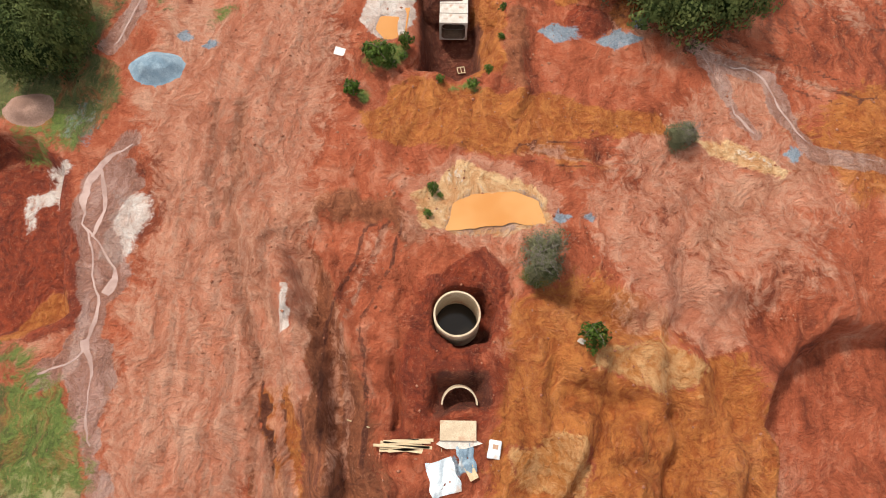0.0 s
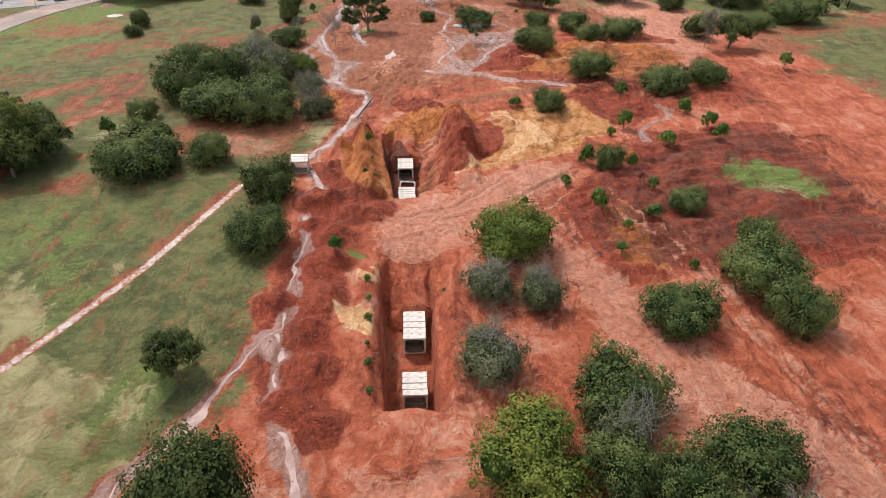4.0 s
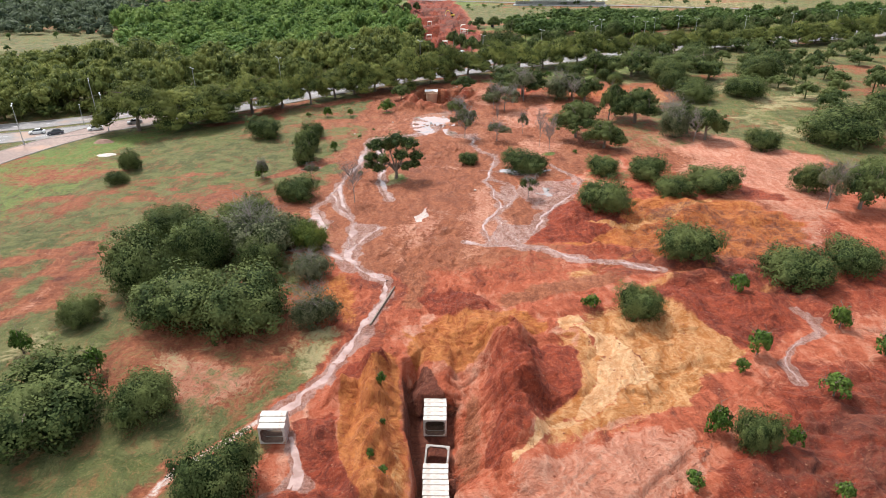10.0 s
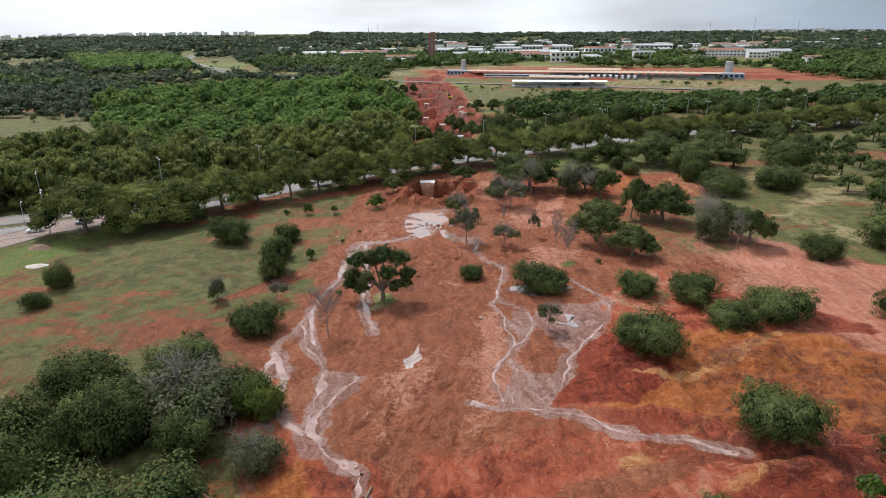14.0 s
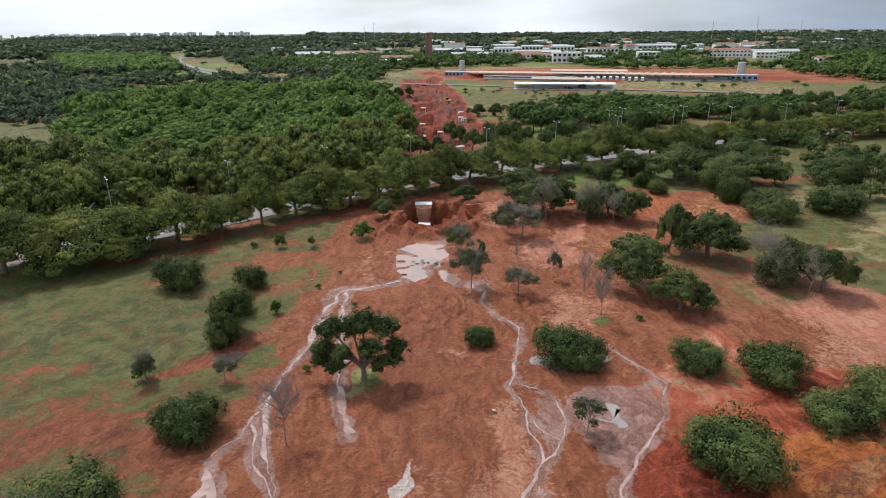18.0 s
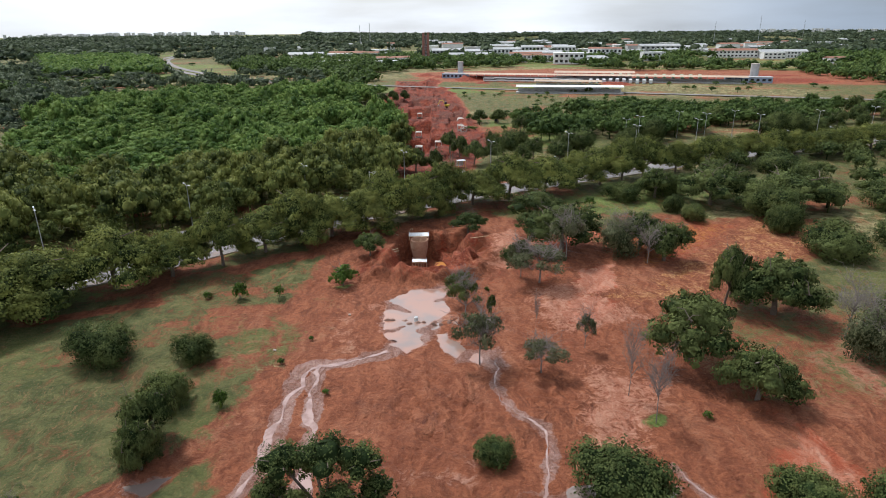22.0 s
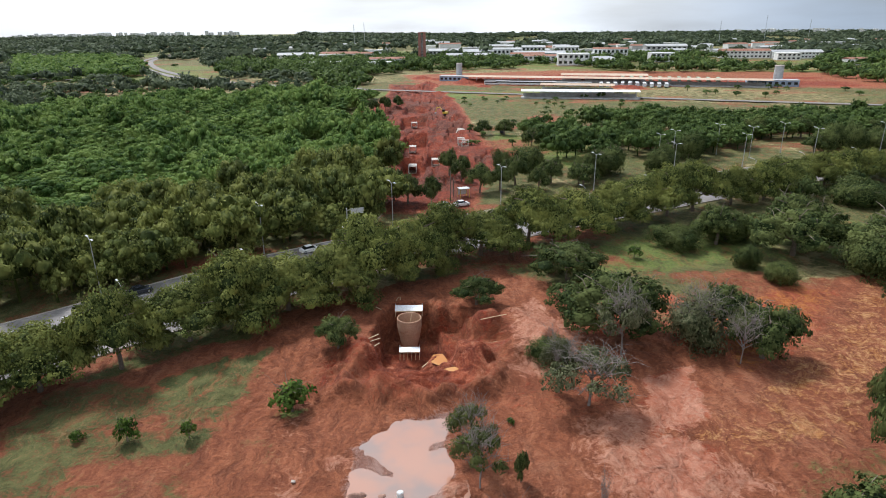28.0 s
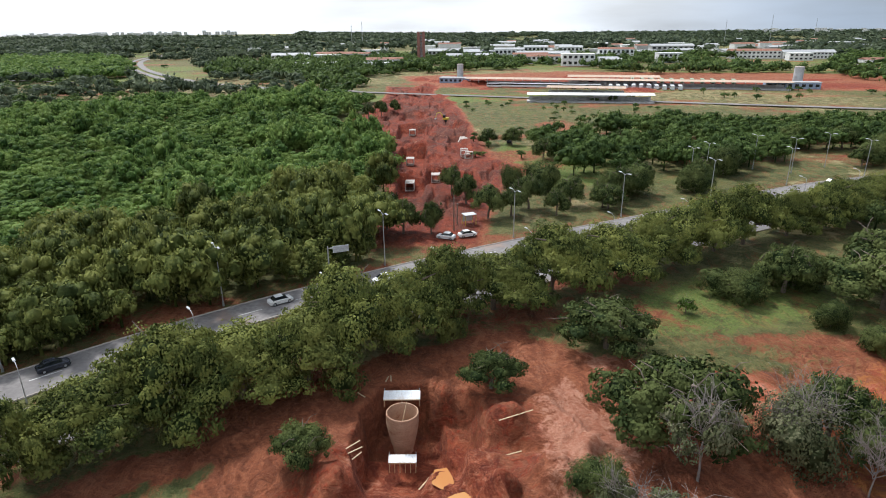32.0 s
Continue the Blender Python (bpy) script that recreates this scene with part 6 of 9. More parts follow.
def tree_lobes(rng, n, low, high, spread, r0, r1, flat):
    """Separate leafy heads of a tree of radius and height 1, from low to high."""
    out = []
    for i in range(n):
        az = 2.4 * i + rng.uniform(-0.5, 0.5)
        k = spread * math.sqrt((i + 0.3) / n)
        r = rng.uniform(r0, r1)
        out.append((k * math.cos(az), k * math.sin(az), high - (high - low) * (k / spread) ** 1.6 * rng.uniform(0.5, 1.0), r, r * flat * rng.uniform(0.85, 1.15), -0.45))
    return out


def limbs(rng, height, trunk, spread, n, bm=None, z0=0.35, twigs=0, sides=5):
    """A trunk that leans a little, with rising limbs and, for bare trees, twigs."""
    top = Vector((rng.uniform(-0.12, 0.12) * height, rng.uniform(-0.12, 0.12) * height, height * 0.8))
    bm = tube_bm([(0, 0, -0.25), (0.02, 0.01, height * 0.15), tuple(top * 0.5 + Vector((0.04, -0.03, 0)) * height), tuple(top)], [trunk * 1.3, trunk, trunk * 0.75, trunk * 0.3], 7, bm)
    for i in range(n):
        t = rng.uniform(z0, 0.95)
        p = top * t
        az, reach = i * 2.4 + rng.uniform(-0.5, 0.5), spread * rng.uniform(0.55, 1.0) * (1.15 - 0.4 * t)
        e = p + Vector((math.cos(az) * reach, math.sin(az) * reach, height * rng.uniform(0.12, 0.34)))
        mid = p.lerp(e, 0.5) + Vector((0, 0, height * 0.06))
        tube_bm([tuple(p), tuple(mid), tuple(e)], [trunk * 0.5, trunk * 0.32, trunk * 0.08], sides, bm)
        for _ in range(twigs):
            b = p.lerp(e, rng.uniform(0.35, 0.95))
            f = b + Vector((rng.normal() * 0.32 * spread, rng.normal() * 0.32 * spread, rng.uniform(0.1, 0.3) * spread + 0.05 * height))
            tube_bm([tuple(b), tuple(b.lerp(f, 0.5) + Vector((0, 0, 0.08))), tuple(f)], [trunk * 0.2, trunk * 0.13, trunk * 0.05], 4, bm)
    return bm


def bm_mesh(name, bm, material):
    me = bpy.data.meshes.new(name)
    bm.to_mesh(me)
    bm.free()
    me.materials.append(material)
    return me


PLANT_MESH = {}


def plant_kind(key, seed, lobes, clumps, per, leaf, leaf_mat, bark, trunk, limb_n, twigs=0, height=0.95, heart=0.62, open_=0.0):
    """Unit plants of crown radius 1 and height 1: a stem mesh and a crown mesh, shared by all copies."""
    rng = np.random.default_rng(seed)
    stem = bm_mesh("stem", limbs(rng, height, trunk, 0.8, limb_n, None, 0.35, twigs), bark)
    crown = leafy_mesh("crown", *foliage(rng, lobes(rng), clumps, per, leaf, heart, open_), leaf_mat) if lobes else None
    PLANT_MESH.setdefault(key, []).append((stem, crown))


def bush(rng):
    return bush_lobes(rng, int(rng.integers(4, 8)))


def broad(rng):
    return tree_lobes(rng, 11, 0.32, 0.76, 0.66, 0.26, 0.42, 0.68)


def thin(rng):
    return tree_lobes(rng, 9, 0.42, 0.80, 0.66, 0.18, 0.30, 0.60)


def spreading(rng):
    return tree_lobes(rng, 14, 0.34, 0.80, 0.72, 0.25, 0.38, 0.62)


def roadside(rng):
    return [(0, 0, 0.66, 0.52, 0.32, -0.5)] + tree_lobes(rng, 18, 0.10, 0.80, 0.80, 0.26, 0.40, 0.50)


def young(rng):
    return tree_lobes(rng, 8, 0.22, 0.72, 0.5, 0.24, 0.42, 0.8)


def canopy_dome(rng):
    """A rounded crown knobbly with many small leafy heads."""
    out = [(0, 0, 0.50, 0.70, 0.34, -0.7)]
    for i in range(15):
        az, sn = 2.4 * i + rng.uniform(-0.4, 0.4), (i + 0.4) / 15
        k, r = 0.76 * math.sqrt(1 - sn * sn) * rng.uniform(0.85, 1.1), rng.uniform(0.22, 0.36)
        out.append((k * math.cos(az), k * math.sin(az), 0.44 + 0.40 * sn * rng.uniform(0.85, 1.1), r, r * 0.55, -0.7))
    return out


def far_dome(rng):
    return [(0, 0, 0.62, 0.75, 0.38, -0.7), (0.4, 0.2, 0.5, 0.55, 0.36, -0.7), (-0.35, -0.3, 0.45, 0.6, 0.34, -0.7)]


for i in range(4):
    plant_kind("shrub", 100 + i, bush, 150, 72, 0.027, LEAF_DARK, BARK, 0.05, 5, 0, 0.62)
    plant_kind("grey", 120 + i, bush, 130, 52, 0.027, LEAF_GREY, BARK_PALE, 0.018, 26, 7, 1.08, 0.58, 0.15)
    plant_kind("tree", 160 + i, broad, 150, 66, 0.030, LEAF_DARK, BARK, 0.06, 9, 1, 0.95, 0.66, 0.1)
    plant_kind("sparse", 180 + i, thin, 150, 34, 0.024, LEAF_DARK if i == 1 else LEAF_GREY, BARK_PALE, 0.024, 20, 7, 0.98, 0.0, 0.55)
    plant_kind("dead", 200 + i, None, 0, 0, 0, LEAF_GREY, BARK_PALE, 0.020, 20, 10, 1.0)
    plant_kind("umbrella", 220 + i, spreading, 150, 66, 0.029, LEAF_DARK, BARK, 0.05, 9, 1, 0.95, 0.62, 0.15)
    plant_kind("row", 240 + i, roadside, 260, 80, 0.022, LEAF_OLIVE, BARK, 0.045, 9, 0, 0.9, 0.6)
for i in range(3):
    plant_kind("yellow", 140 + i, bush, 150, 70, 0.027, LEAF_YELLOW, BARK, 0.05, 6, 0, 0.62)
    plant_kind("sapling", 150 + i, young, 50, 24, 0.070, LEAF_BRIGHT, BARK, 0.04, 8, 2, 1.0, 0, 0.4)

PLANT_WORDS = {
    "shrub": ("shrub", "dense dark green rounded shrub on red clay", "bush"), "grey": ("shrub", "grey-green shrub with bleached bare twigs", "bush"),
    "yellow": ("shrub", "leafy shrub with yellow-green foliage", "bush"), "sapling": ("sapling", "small bright green sapling on bare soil", "sapling"),
    "tree": ("tree", "green leafy tree with a short bare trunk", "tree"), "sparse": ("tree", "thin-leaved young tree with open branches", "tree"),
    "row": ("tree", "spreading olive green tree in the roadside row", "tree"),
    "dead": ("dead_tree", "leafless grey tree with bare branches", "tree"), "umbrella": ("tree", "broad umbrella-crowned tree with dark green foliage", "tree"),
}


def plant(kind, x, y, r, top, turn, group="", z=None):
    stem, crown = random.choice(PLANT_MESH[kind])
    name, label, cat = PLANT_WORDS[kind]
    if z is None:
        z = ground_height(x, y)
    ob = thing(name, label, cat, group, Matrix.Translation((x, y, z - 0.05)) @ Matrix.Rotation(turn, 4, "Z") @ Matrix.Diagonal((r, r, max(top, 0.7 * r), 1)))
    part("trunk", stem, None, ob)
    if crown:
        part("crown", crown, None, ob)
    return ob


PLANTS = []
PLANTS += [
    (12.6, 11.2, 1.5, 3.0, 3),
    (9.0, 17.8, 2.4, 4.8, 1),
    (-0.2, 24.2, 0.7, 1.5, 3),
    (21.9, 29.6, 1.6, 2.5, 1),
    (-7.7, 33.8, 1.2, 2.0, 3),
    (-36.2, 37.0, 3.8, 7.5, 0),
    (-5.4, 37.6, 1.8, 2.7, 3),
    (-3.0, 39.3, 1.0, 2.0, 3),
    (-36.9, 40.9, 3.9, 7.7, 0),
    (23.4, 44.6, 5.5, 7.8, 0),
    (16.8, 48.1, 3.7, 7.3, 1),
    (29.5, 50.3, 3.5, 6.9, 1),
    (24.1, 56.4, 3.4, 6.7, 0),
    (-18.1, 56.5, 5.4, 10.2, 0),
    (18.7, 58.2, 3.1, 6.1, 0),
    (31.3, 59.5, 4.3, 5.5, 0),
    (11.0, 60.6, 4.9, 6.5, 2),
    (21.2, 67.7, 5.1, 6.0, 0),
    (8.9, 73.7, 4.2, 5.0, 1),
]
PLANTS += [
    (-25.3, 74.1, 3.3, 6.3, 4),
    (46.4, 79.3, 3.9, 6.4, 0),
    (31.9, 80.4, 4.7, 5.1, 0),
    (-51.8, 83.2, 2.8, 5.5, 6),
    (16.3, 84.5, 3.3, 4.9, 1),
    (9.8, 86.0, 3.8, 5.2, 1),
    (44.7, 86.3, 5.5, 5.8, 0),
    (37.7, 90.0, 0.9, 1.7, 3),
    (29.1, 93.8, 1.2, 2.1, 3),
    (-9.8, 94.7, 1.4, 2.9, 3),
    (48.7, 95.7, 2.8, 4.5, 0),
    (14.6, 96.7, 6.1, 6.5, 2),
    (-21.5, 99.1, 4.9, 5.5, 0),
    (32.0, 100.5, 1.1, 1.9, 3),
    (36.8, 103.5, 1.7, 2.1, 3),
    (42.6, 106.0, 3.0, 3.8, 0),
    (29.0, 106.1, 1.9, 3.4, 3),
    (17.8, 107.8, 0.9, 1.8, 3),
    (-22.0, 112.5, 4.3, 6.6, 0),
]
PLANTS += [
    (39.6, 112.5, 1.3, 2.5, 3),
    (25.7, 114.2, 1.4, 1.7, 3),
    (38.1, 119.2, 1.3, 2.6, 3),
    (34.2, 119.9, 2.5, 5.0, 0),
    (30.8, 121.9, 1.9, 3.8, 3),
    (-45.9, 122.2, 7.5, 7.7, 0),
    (-74.8, 124.5, 15.9, 15.1, 7),
    (-34.6, 125.0, 4.0, 5.0, 0),
    (-7.2, 127.5, 0.9, 1.9, 3),
    (47.1, 127.8, 2.4, 3.2, 3),
    (57.6, 129.1, 1.8, 3.2, 3),
    (-44.4, 132.1, 2.1, 4.0, 3),
    (38.1, 132.7, 1.2, 1.9, 3),
    (-67.6, 132.9, 3.8, 7.6, 0),
    (58.2, 135.8, 2.2, 3.4, 3),
    (41.7, 136.3, 2.1, 4.1, 3),
    (-56.5, 136.6, 1.9, 3.7, 3),
    (56.0, 142.5, 1.9, 3.8, 3),
    (-28.8, 144.0, 7.6, 7.6, 0),
]
PLANTS += [
    (-52.7, 144.1, 3.0, 4.3, 0),
    (-18.2, 144.2, 3.9, 5.6, 1),
    (-37.9, 146.0, 7.4, 7.3, 0),
    (28.9, 146.1, 3.4, 4.9, 0),
    (22.2, 148.2, 1.7, 2.4, 3),
    (45.0, 151.1, 2.0, 3.5, 3),
    (-47.7, 155.0, 6.4, 9.0, 0),
    (56.4, 157.0, 5.9, 5.7, 0),
    (66.8, 158.7, 5.0, 4.8, 0),
    (41.2, 162.8, 5.0, 6.2, 0),
    (-41.0, 163.1, 6.0, 8.3, 0),
    (-32.7, 166.7, 7.3, 7.9, 1),
    (90.1, 168.6, 2.2, 4.3, 3),
    (32.3, 184.1, 5.6, 6.1, 0),
    (83.8, 185.0, 5.2, 8.4, 4),
    (77.1, 185.0, 4.0, 9.8, 4),
    (-19.0, 189.7, 3.9, 8.6, 5),
    (17.6, 191.4, 2.7, 5.0, 6),
    (-31.3, 192.0, 4.3, 4.7, 0),
]
PLANTS += [
    (48.5, 192.3, 4.6, 4.6, 0),
    (-33.7, 192.4, 2.4, 3.8, 0),
    (78.5, 194.6, 3.9, 6.4, 0),
    (-30.6, 194.7, 2.0, 3.4, 3),
    (58.1, 196.6, 5.7, 5.5, 0),
    (-75.2, 201.4, 2.6, 2.9, 0),
    (-42.0, 203.2, 1.9, 4.7, 4),
    (-30.9, 203.3, 2.1, 3.7, 4),
    (98.8, 203.5, 4.8, 4.4, 0),
    (46.2, 203.7, 4.7, 5.0, 0),
    (-42.7, 204.5, 2.0, 3.9, 3),
    (36.8, 206.1, 3.7, 4.7, 0),
    (19.1, 208.8, 5.6, 5.4, 0),
    (113.2, 210.3, 7.9, 7.9, 0),
    (-76.1, 210.8, 2.7, 5.4, 0),
    (-34.1, 213.1, 2.5, 6.1, 4),
    (5.7, 214.3, 2.4, 3.1, 0),
    (-35.0, 214.6, 2.6, 4.5, 0),
    (-34.5, 218.0, 3.7, 7.7, 4),
]
PLANTS += [
    (26.3, 221.1, 2.8, 10.4, 5),
    (81.9, 224.4, 4.3, 5.6, 0),
    (-29.5, 225.5, 1.3, 2.6, 3),
    (41.2, 226.0, 5.1, 7.4, 4),
    (-36.2, 226.3, 3.0, 4.8, 0),
    (24.5, 227.1, 2.1, 9.1, 5),
    (104.4, 230.4, 10.3, 9.5, 0),
    (13.8, 233.2, 4.0, 5.3, 6),
    (66.4, 234.8, 9.3, 16.7, 1),
    (5.2, 235.5, 4.4, 8.7, 6),
    (35.7, 236.4, 7.1, 9.9, 7),
    (-37.0, 237.3, 3.1, 4.4, 0),
    (-50.9, 237.7, 5.0, 5.7, 0),
    (21.5, 240.0, 1.8, 6.1, 6),
    (62.7, 242.5, 4.8, 9.6, 5),
    (14.5, 244.2, 0.7, 6.9, 5),
    (130.3, 246.2, 9.1, 11.7, 0),
    (3.6, 250.9, 3.6, 7.2, 6),
    (56.2, 251.5, 7.1, 10.7, 4),
]
PLANTS += [
    (8.0, 252.0, 0.9, 3.9, 4),
    (48.8, 253.9, 3.2, 10.6, 4),
    (3.0, 256.6, 3.3, 6.3, 4),
    (51.9, 258.5, 3.3, 9.4, 4),
    (-37.1, 259.2, 1.7, 3.3, 3),
    (-43.0, 259.3, 1.1, 1.5, 3),
    (-30.0, 259.6, 1.3, 2.6, 3),
    (-19.3, 265.3, 3.5, 4.2, 3),
    (18.2, 265.5, 6.6, 7.7, 4),
    (15.1, 268.6, 3.1, 8.3, 6),
    (15.1, 276.1, 3.1, 3.6, 0),
    (25.7, 277.6, 5.0, 14.4, 6),
    (83.0, 278.5, 7.5, 7.0, 0),
    (42.0, 279.4, 10.4, 10.1, 1),
    (-15.7, 280.6, 3.4, 5.1, 7),
    (102.2, 283.1, 7.2, 8.0, 0),
    (26.2, 284.4, 8.5, 10.9, 7),
    (78.7, 293.3, 3.9, 7.1, 0),
    (80.8, 295.4, 3.4, 6.7, 0),
]
PLANTS += [
    (5.8, 295.6, 4.4, 4.9, 7),
    (62.4, 303.5, 3.0, 4.7, 0),
    (23.5, 305.8, 7.2, 7.2, 7),
    (82.8, 306.1, 7.8, 9.9, 0),
    (89.3, 311.3, 11.1, 11.1, 7),
    (59.9, 311.7, 2.9, 4.6, 0),
    (120.1, 312.9, 9.5, 11.4, 0),
    (39.4, 317.1, 2.0, 2.8, 3),
    (72.3, 317.5, 8.7, 9.6, 7),
    (50.1, 323.1, 5.1, 5.0, 0),
    (59.4, 324.7, 5.4, 8.4, 4),
    (77.4, 326.5, 7.7, 13.9, 4),
    (102.6, 327.1, 5.4, 9.8, 0),
    (63.0, 327.9, 5.7, 6.5, 0),
    (109.3, 354.3, 7.6, 7.4, 0),
]
KINDS = ["shrub", "grey", "yellow", "sapling", "tree", "dead", "sparse", "umbrella"]
WEEDS = ((-0.3, 24.5, 0.5), (-0.5, 21.9, 0.6), (0.5, 23.7, 0.4), (-8.0, 34.2, 0.8), (-6.6, 38.6, 0.9), (-3.3, 38.1, 0.6), (-4.3, 37.0, 0.7), (3.3, 35.0, 0.8), (4.7, 36.6, 0.6), (-2.6, 46.1, 0.7), (0.3, 35.4, 0.6), (-7.2, 116.5, 0.7), (-6.4, 121, 0.5), (-5.6, 113.6, 0.7), (-4.4, 71, 0.6), (-4.7, 75, 0.7), (-4.9, 78, 0.5), (-5.1, 82.5, 0.8), (-5.2, 86, 0.6), (-5.6, 90, 0.7), (4.4, 88, 0.5), (6, 40, 0.5), (6.3, 44, 0.6), (12, 60, 0.5), (-21, 243, 0.6), (-24, 236, 0.8), (-16, 228, 0.7), (8, 262, 0.7), (33, 222, 0.8), (-20, 206, 0.9), (-17, 212, 0.6))
PLANTS += [(x, y, r, r * 1.3, 3) for x, y, r in WEEDS]
PLANTS += [(-14.6, 52.9, 3.3, 5.4, 2), (27, 47, 3.0, 5.0, 2), (20.5, 62.5, 3.2, 5.5, 1)]
PLANTS += [(-50, 172, 6, 6.5, 0), (-38, 176, 5.5, 6.5, 0), (-28, 170, 4.5, 5.5, 0), (-42, 163, 6, 6.5, 0), (-31, 161, 4.2, 5.5, 0), (-22, 158, 3.6, 4.6, 1), (-24, 168, 3.6, 5, 2)]
random.seed(11)
for x, y, r, top, k in PLANTS:
    top = min(top, 9.8)
    if 8 < x < 36 and 40 < y < 63:
        r *= 1.14
    if r > 14:
        for dx, dy, rr, h in ((-8, 0, 8.5, 11), (0, -3, 9.5, 13), (7, 0, 8.5, 12), (2, 5, 8, 12), (-4, 5, 7, 11)):
            plant("row", x + dx, y + dy, rr, h, dx, "plants of the site")
        for dx, dy, rr, h in ((-10, -2, 6, 7.5), (9, -4, 6, 7), (-4, -8, 6.5, 8), (11, 3, 5.5, 7.5), (-8, 6, 6, 8)):
            plant("umbrella", x + dx, y + dy, rr, h, dx, "plants of the site")
        continue
    if k == 1 and y > 200 or (x, y) in ((18.2, 265.5), (3.0, 256.6)):
        k = 6
    if k == 6 and r > 8:
        for dx, dy, q in ((-0.45, 0.1, 0.58), (0.4, -0.2, 0.6), (0.1, 0.45, 0.55), (0.0, -0.4, 0.4)):
            plant("dead" if q < 0.5 else "grey" if dx < 0 else "tree", x + dx * r, y + dy * r, r * q, min(top, 8.5) * (0.85 + 0.3 * q), dx * 9, "plants of the site")
        continue
    if k == 4 and r < 4.2:
        k, r = (6 if random.random() < 0.5 else 4), r * 0.95
    plant(KINDS[k], x, y, r * 1.14, top * 1.05, random.uniform(0, 6.28), "plants of the site")
# the tall forked tree beside the streams
forked = thing("tree", "tall forked tree with several high leafy crowns", "tree", "trees by the streams", Matrix.Translation((-11.4, 203.6, ground_height(-11.4, 203.6) - 0.1)))
rng = np.random.default_rng(9)
HEADS = ((0.4, 0.2, 9.4, 3.3), (-4.2, 1.2, 8.0, 3.0), (3.4, 0.6, 8.4, 2.6), (-1.6, 2.6, 7.4, 2.4), (1.5, -2.2, 6.6, 2.2), (-5.4, 0.2, 5.4, 2.0), (4.8, 0.4, 5.6, 2.0), (-2.6, -1.6, 5.4, 1.8), (-5.8, 0.4, 3.6, 1.7), (-3.6, -1.0, 3.2, 1.7), (4.4, -0.4, 4.0, 1.6), (2.6, -1.4, 3.8, 1.5))
bm = tube_bm([(0, 0, -0.3), (0.1, 0, 1.0), (0.0, 0.1, 2.0)], [0.5, 0.38, 0.32], 9)
for hx, hy, hz, hr in HEADS:
    tube_bm([(0, 0.1, 1.8), (hx * 0.3, hy * 0.3, 3.6), (hx * 0.75, hy * 0.75, hz * 0.75), (hx, hy, hz + 0.6)], [0.26, 0.2, 0.13, 0.05], 6, bm)
    for i in range(4):
        az = i * 1.57 + rng.uniform(-0.4, 0.4)
        tube_bm([(hx * 0.75, hy * 0.75, hz * 0.75), (hx + math.cos(az) * hr * 0.4, hy + math.sin(az) * hr * 0.4, hz), (hx + math.cos(az) * hr * 0.8, hy + math.sin(az) * hr * 0.8, hz + 0.5)], [0.1, 0.07, 0.03], 5, bm)
part("trunk", bm, BARK, forked)
for hx, hy, hz, hr in HEADS:
    lobes_ = [(hx + a, hy + b, hz - 0.2 + c, hr * q, hr * q * 0.8, -0.7) for a, b, c, q in ((0, 0, 0.2, 0.75), (hr * 0.5, 0.2, -0.2, 0.5), (-hr * 0.5, -0.1, -0.3, 0.5), (0.1, hr * 0.5, -0.1, 0.48), (-0.2, -hr * 0.5, -0.3, 0.5))]
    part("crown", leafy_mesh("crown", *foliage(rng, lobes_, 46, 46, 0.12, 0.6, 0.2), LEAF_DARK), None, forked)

# row of umbrella trees along the road verge
random.seed(21)
row, side = ribbon(ROAD_EDGE, 0, 0)
seg = np.r_[0, np.cumsum(np.linalg.norm(np.diff(row, axis=0), axis=1))]


def along(s, off):
    return (float(np.interp(s, seg, row[:, 0] + side[:, 0] * off)), float(np.interp(s, seg, row[:, 1] + side[:, 1] * off)))


def at_x(x):
    return float(np.interp(x, row[:, 0], seg))


s = at_x(-104)
while s < at_x(330):
    x, y = along(s, 27.8 + random.uniform(-1.6, 1.6))
    big = 1.35 if x < -62 else 1.0
    plant("row", x, y, random.uniform(6.8, 9.8) * big, random.uniform(9.0, 13.8) * (0.5 + 0.5 * big), random.uniform(0, 6.28), "row of trees along the road", 0.0)
    s += random.uniform(8.5, 13.5) * (0.95 if x < -45 else 1.0)

# broken belt of trees on the far verge, right of the works
random.seed(23)
for i in range(60):
    s = at_x(random.uniform(8, 330))
    x, y = along(s, -random.uniform(7, 46))
    if x > 9 and not (18 < x < 60 and y > 398):
        plant(random.choice(["tree", "umbrella", "shrub", "shrub"]), x, y, random.uniform(3.5, 6.5), random.uniform(6, 10), random.uniform(0, 6.28), "trees behind the road", 0.0)
for x, y, r, h in ((11, 370, 4.6, 8.5), (17, 372, 4.2, 7.5), (22, 378, 5, 9), (28, 372, 3.6, 7), (33, 380, 4.5, 8), (41, 378, 3.4, 6.5), (47, 385, 5, 9.5), (54, 392, 4.6, 9), (-2.6, 358.5, 3.3, 8), (2.6, 393, 3.6, 8.5), (6.2, 383.5, 3.8, 8), (18.4, 466, 4.2, 6.5), (27.5, 465, 4.6, 7), (35, 436, 4.4, 8), (-29.5, 482, 2.6, 4.5), (-30, 548, 4.2, 8), (-36, 540, 3.6, 7), (-24, 560, 3.6, 7), (-22, 468, 2.4, 4), (-18, 453, 2.4, 4.5), (-9, 359, 4.5, 8.5), (-13, 362, 4.5, 9), (-20, 444, 2.8, 5), (44, 449, 4, 7)):
    plant("tree", x, y, r, h, random.uniform(0, 6.28), "trees round the far works", 0.0)


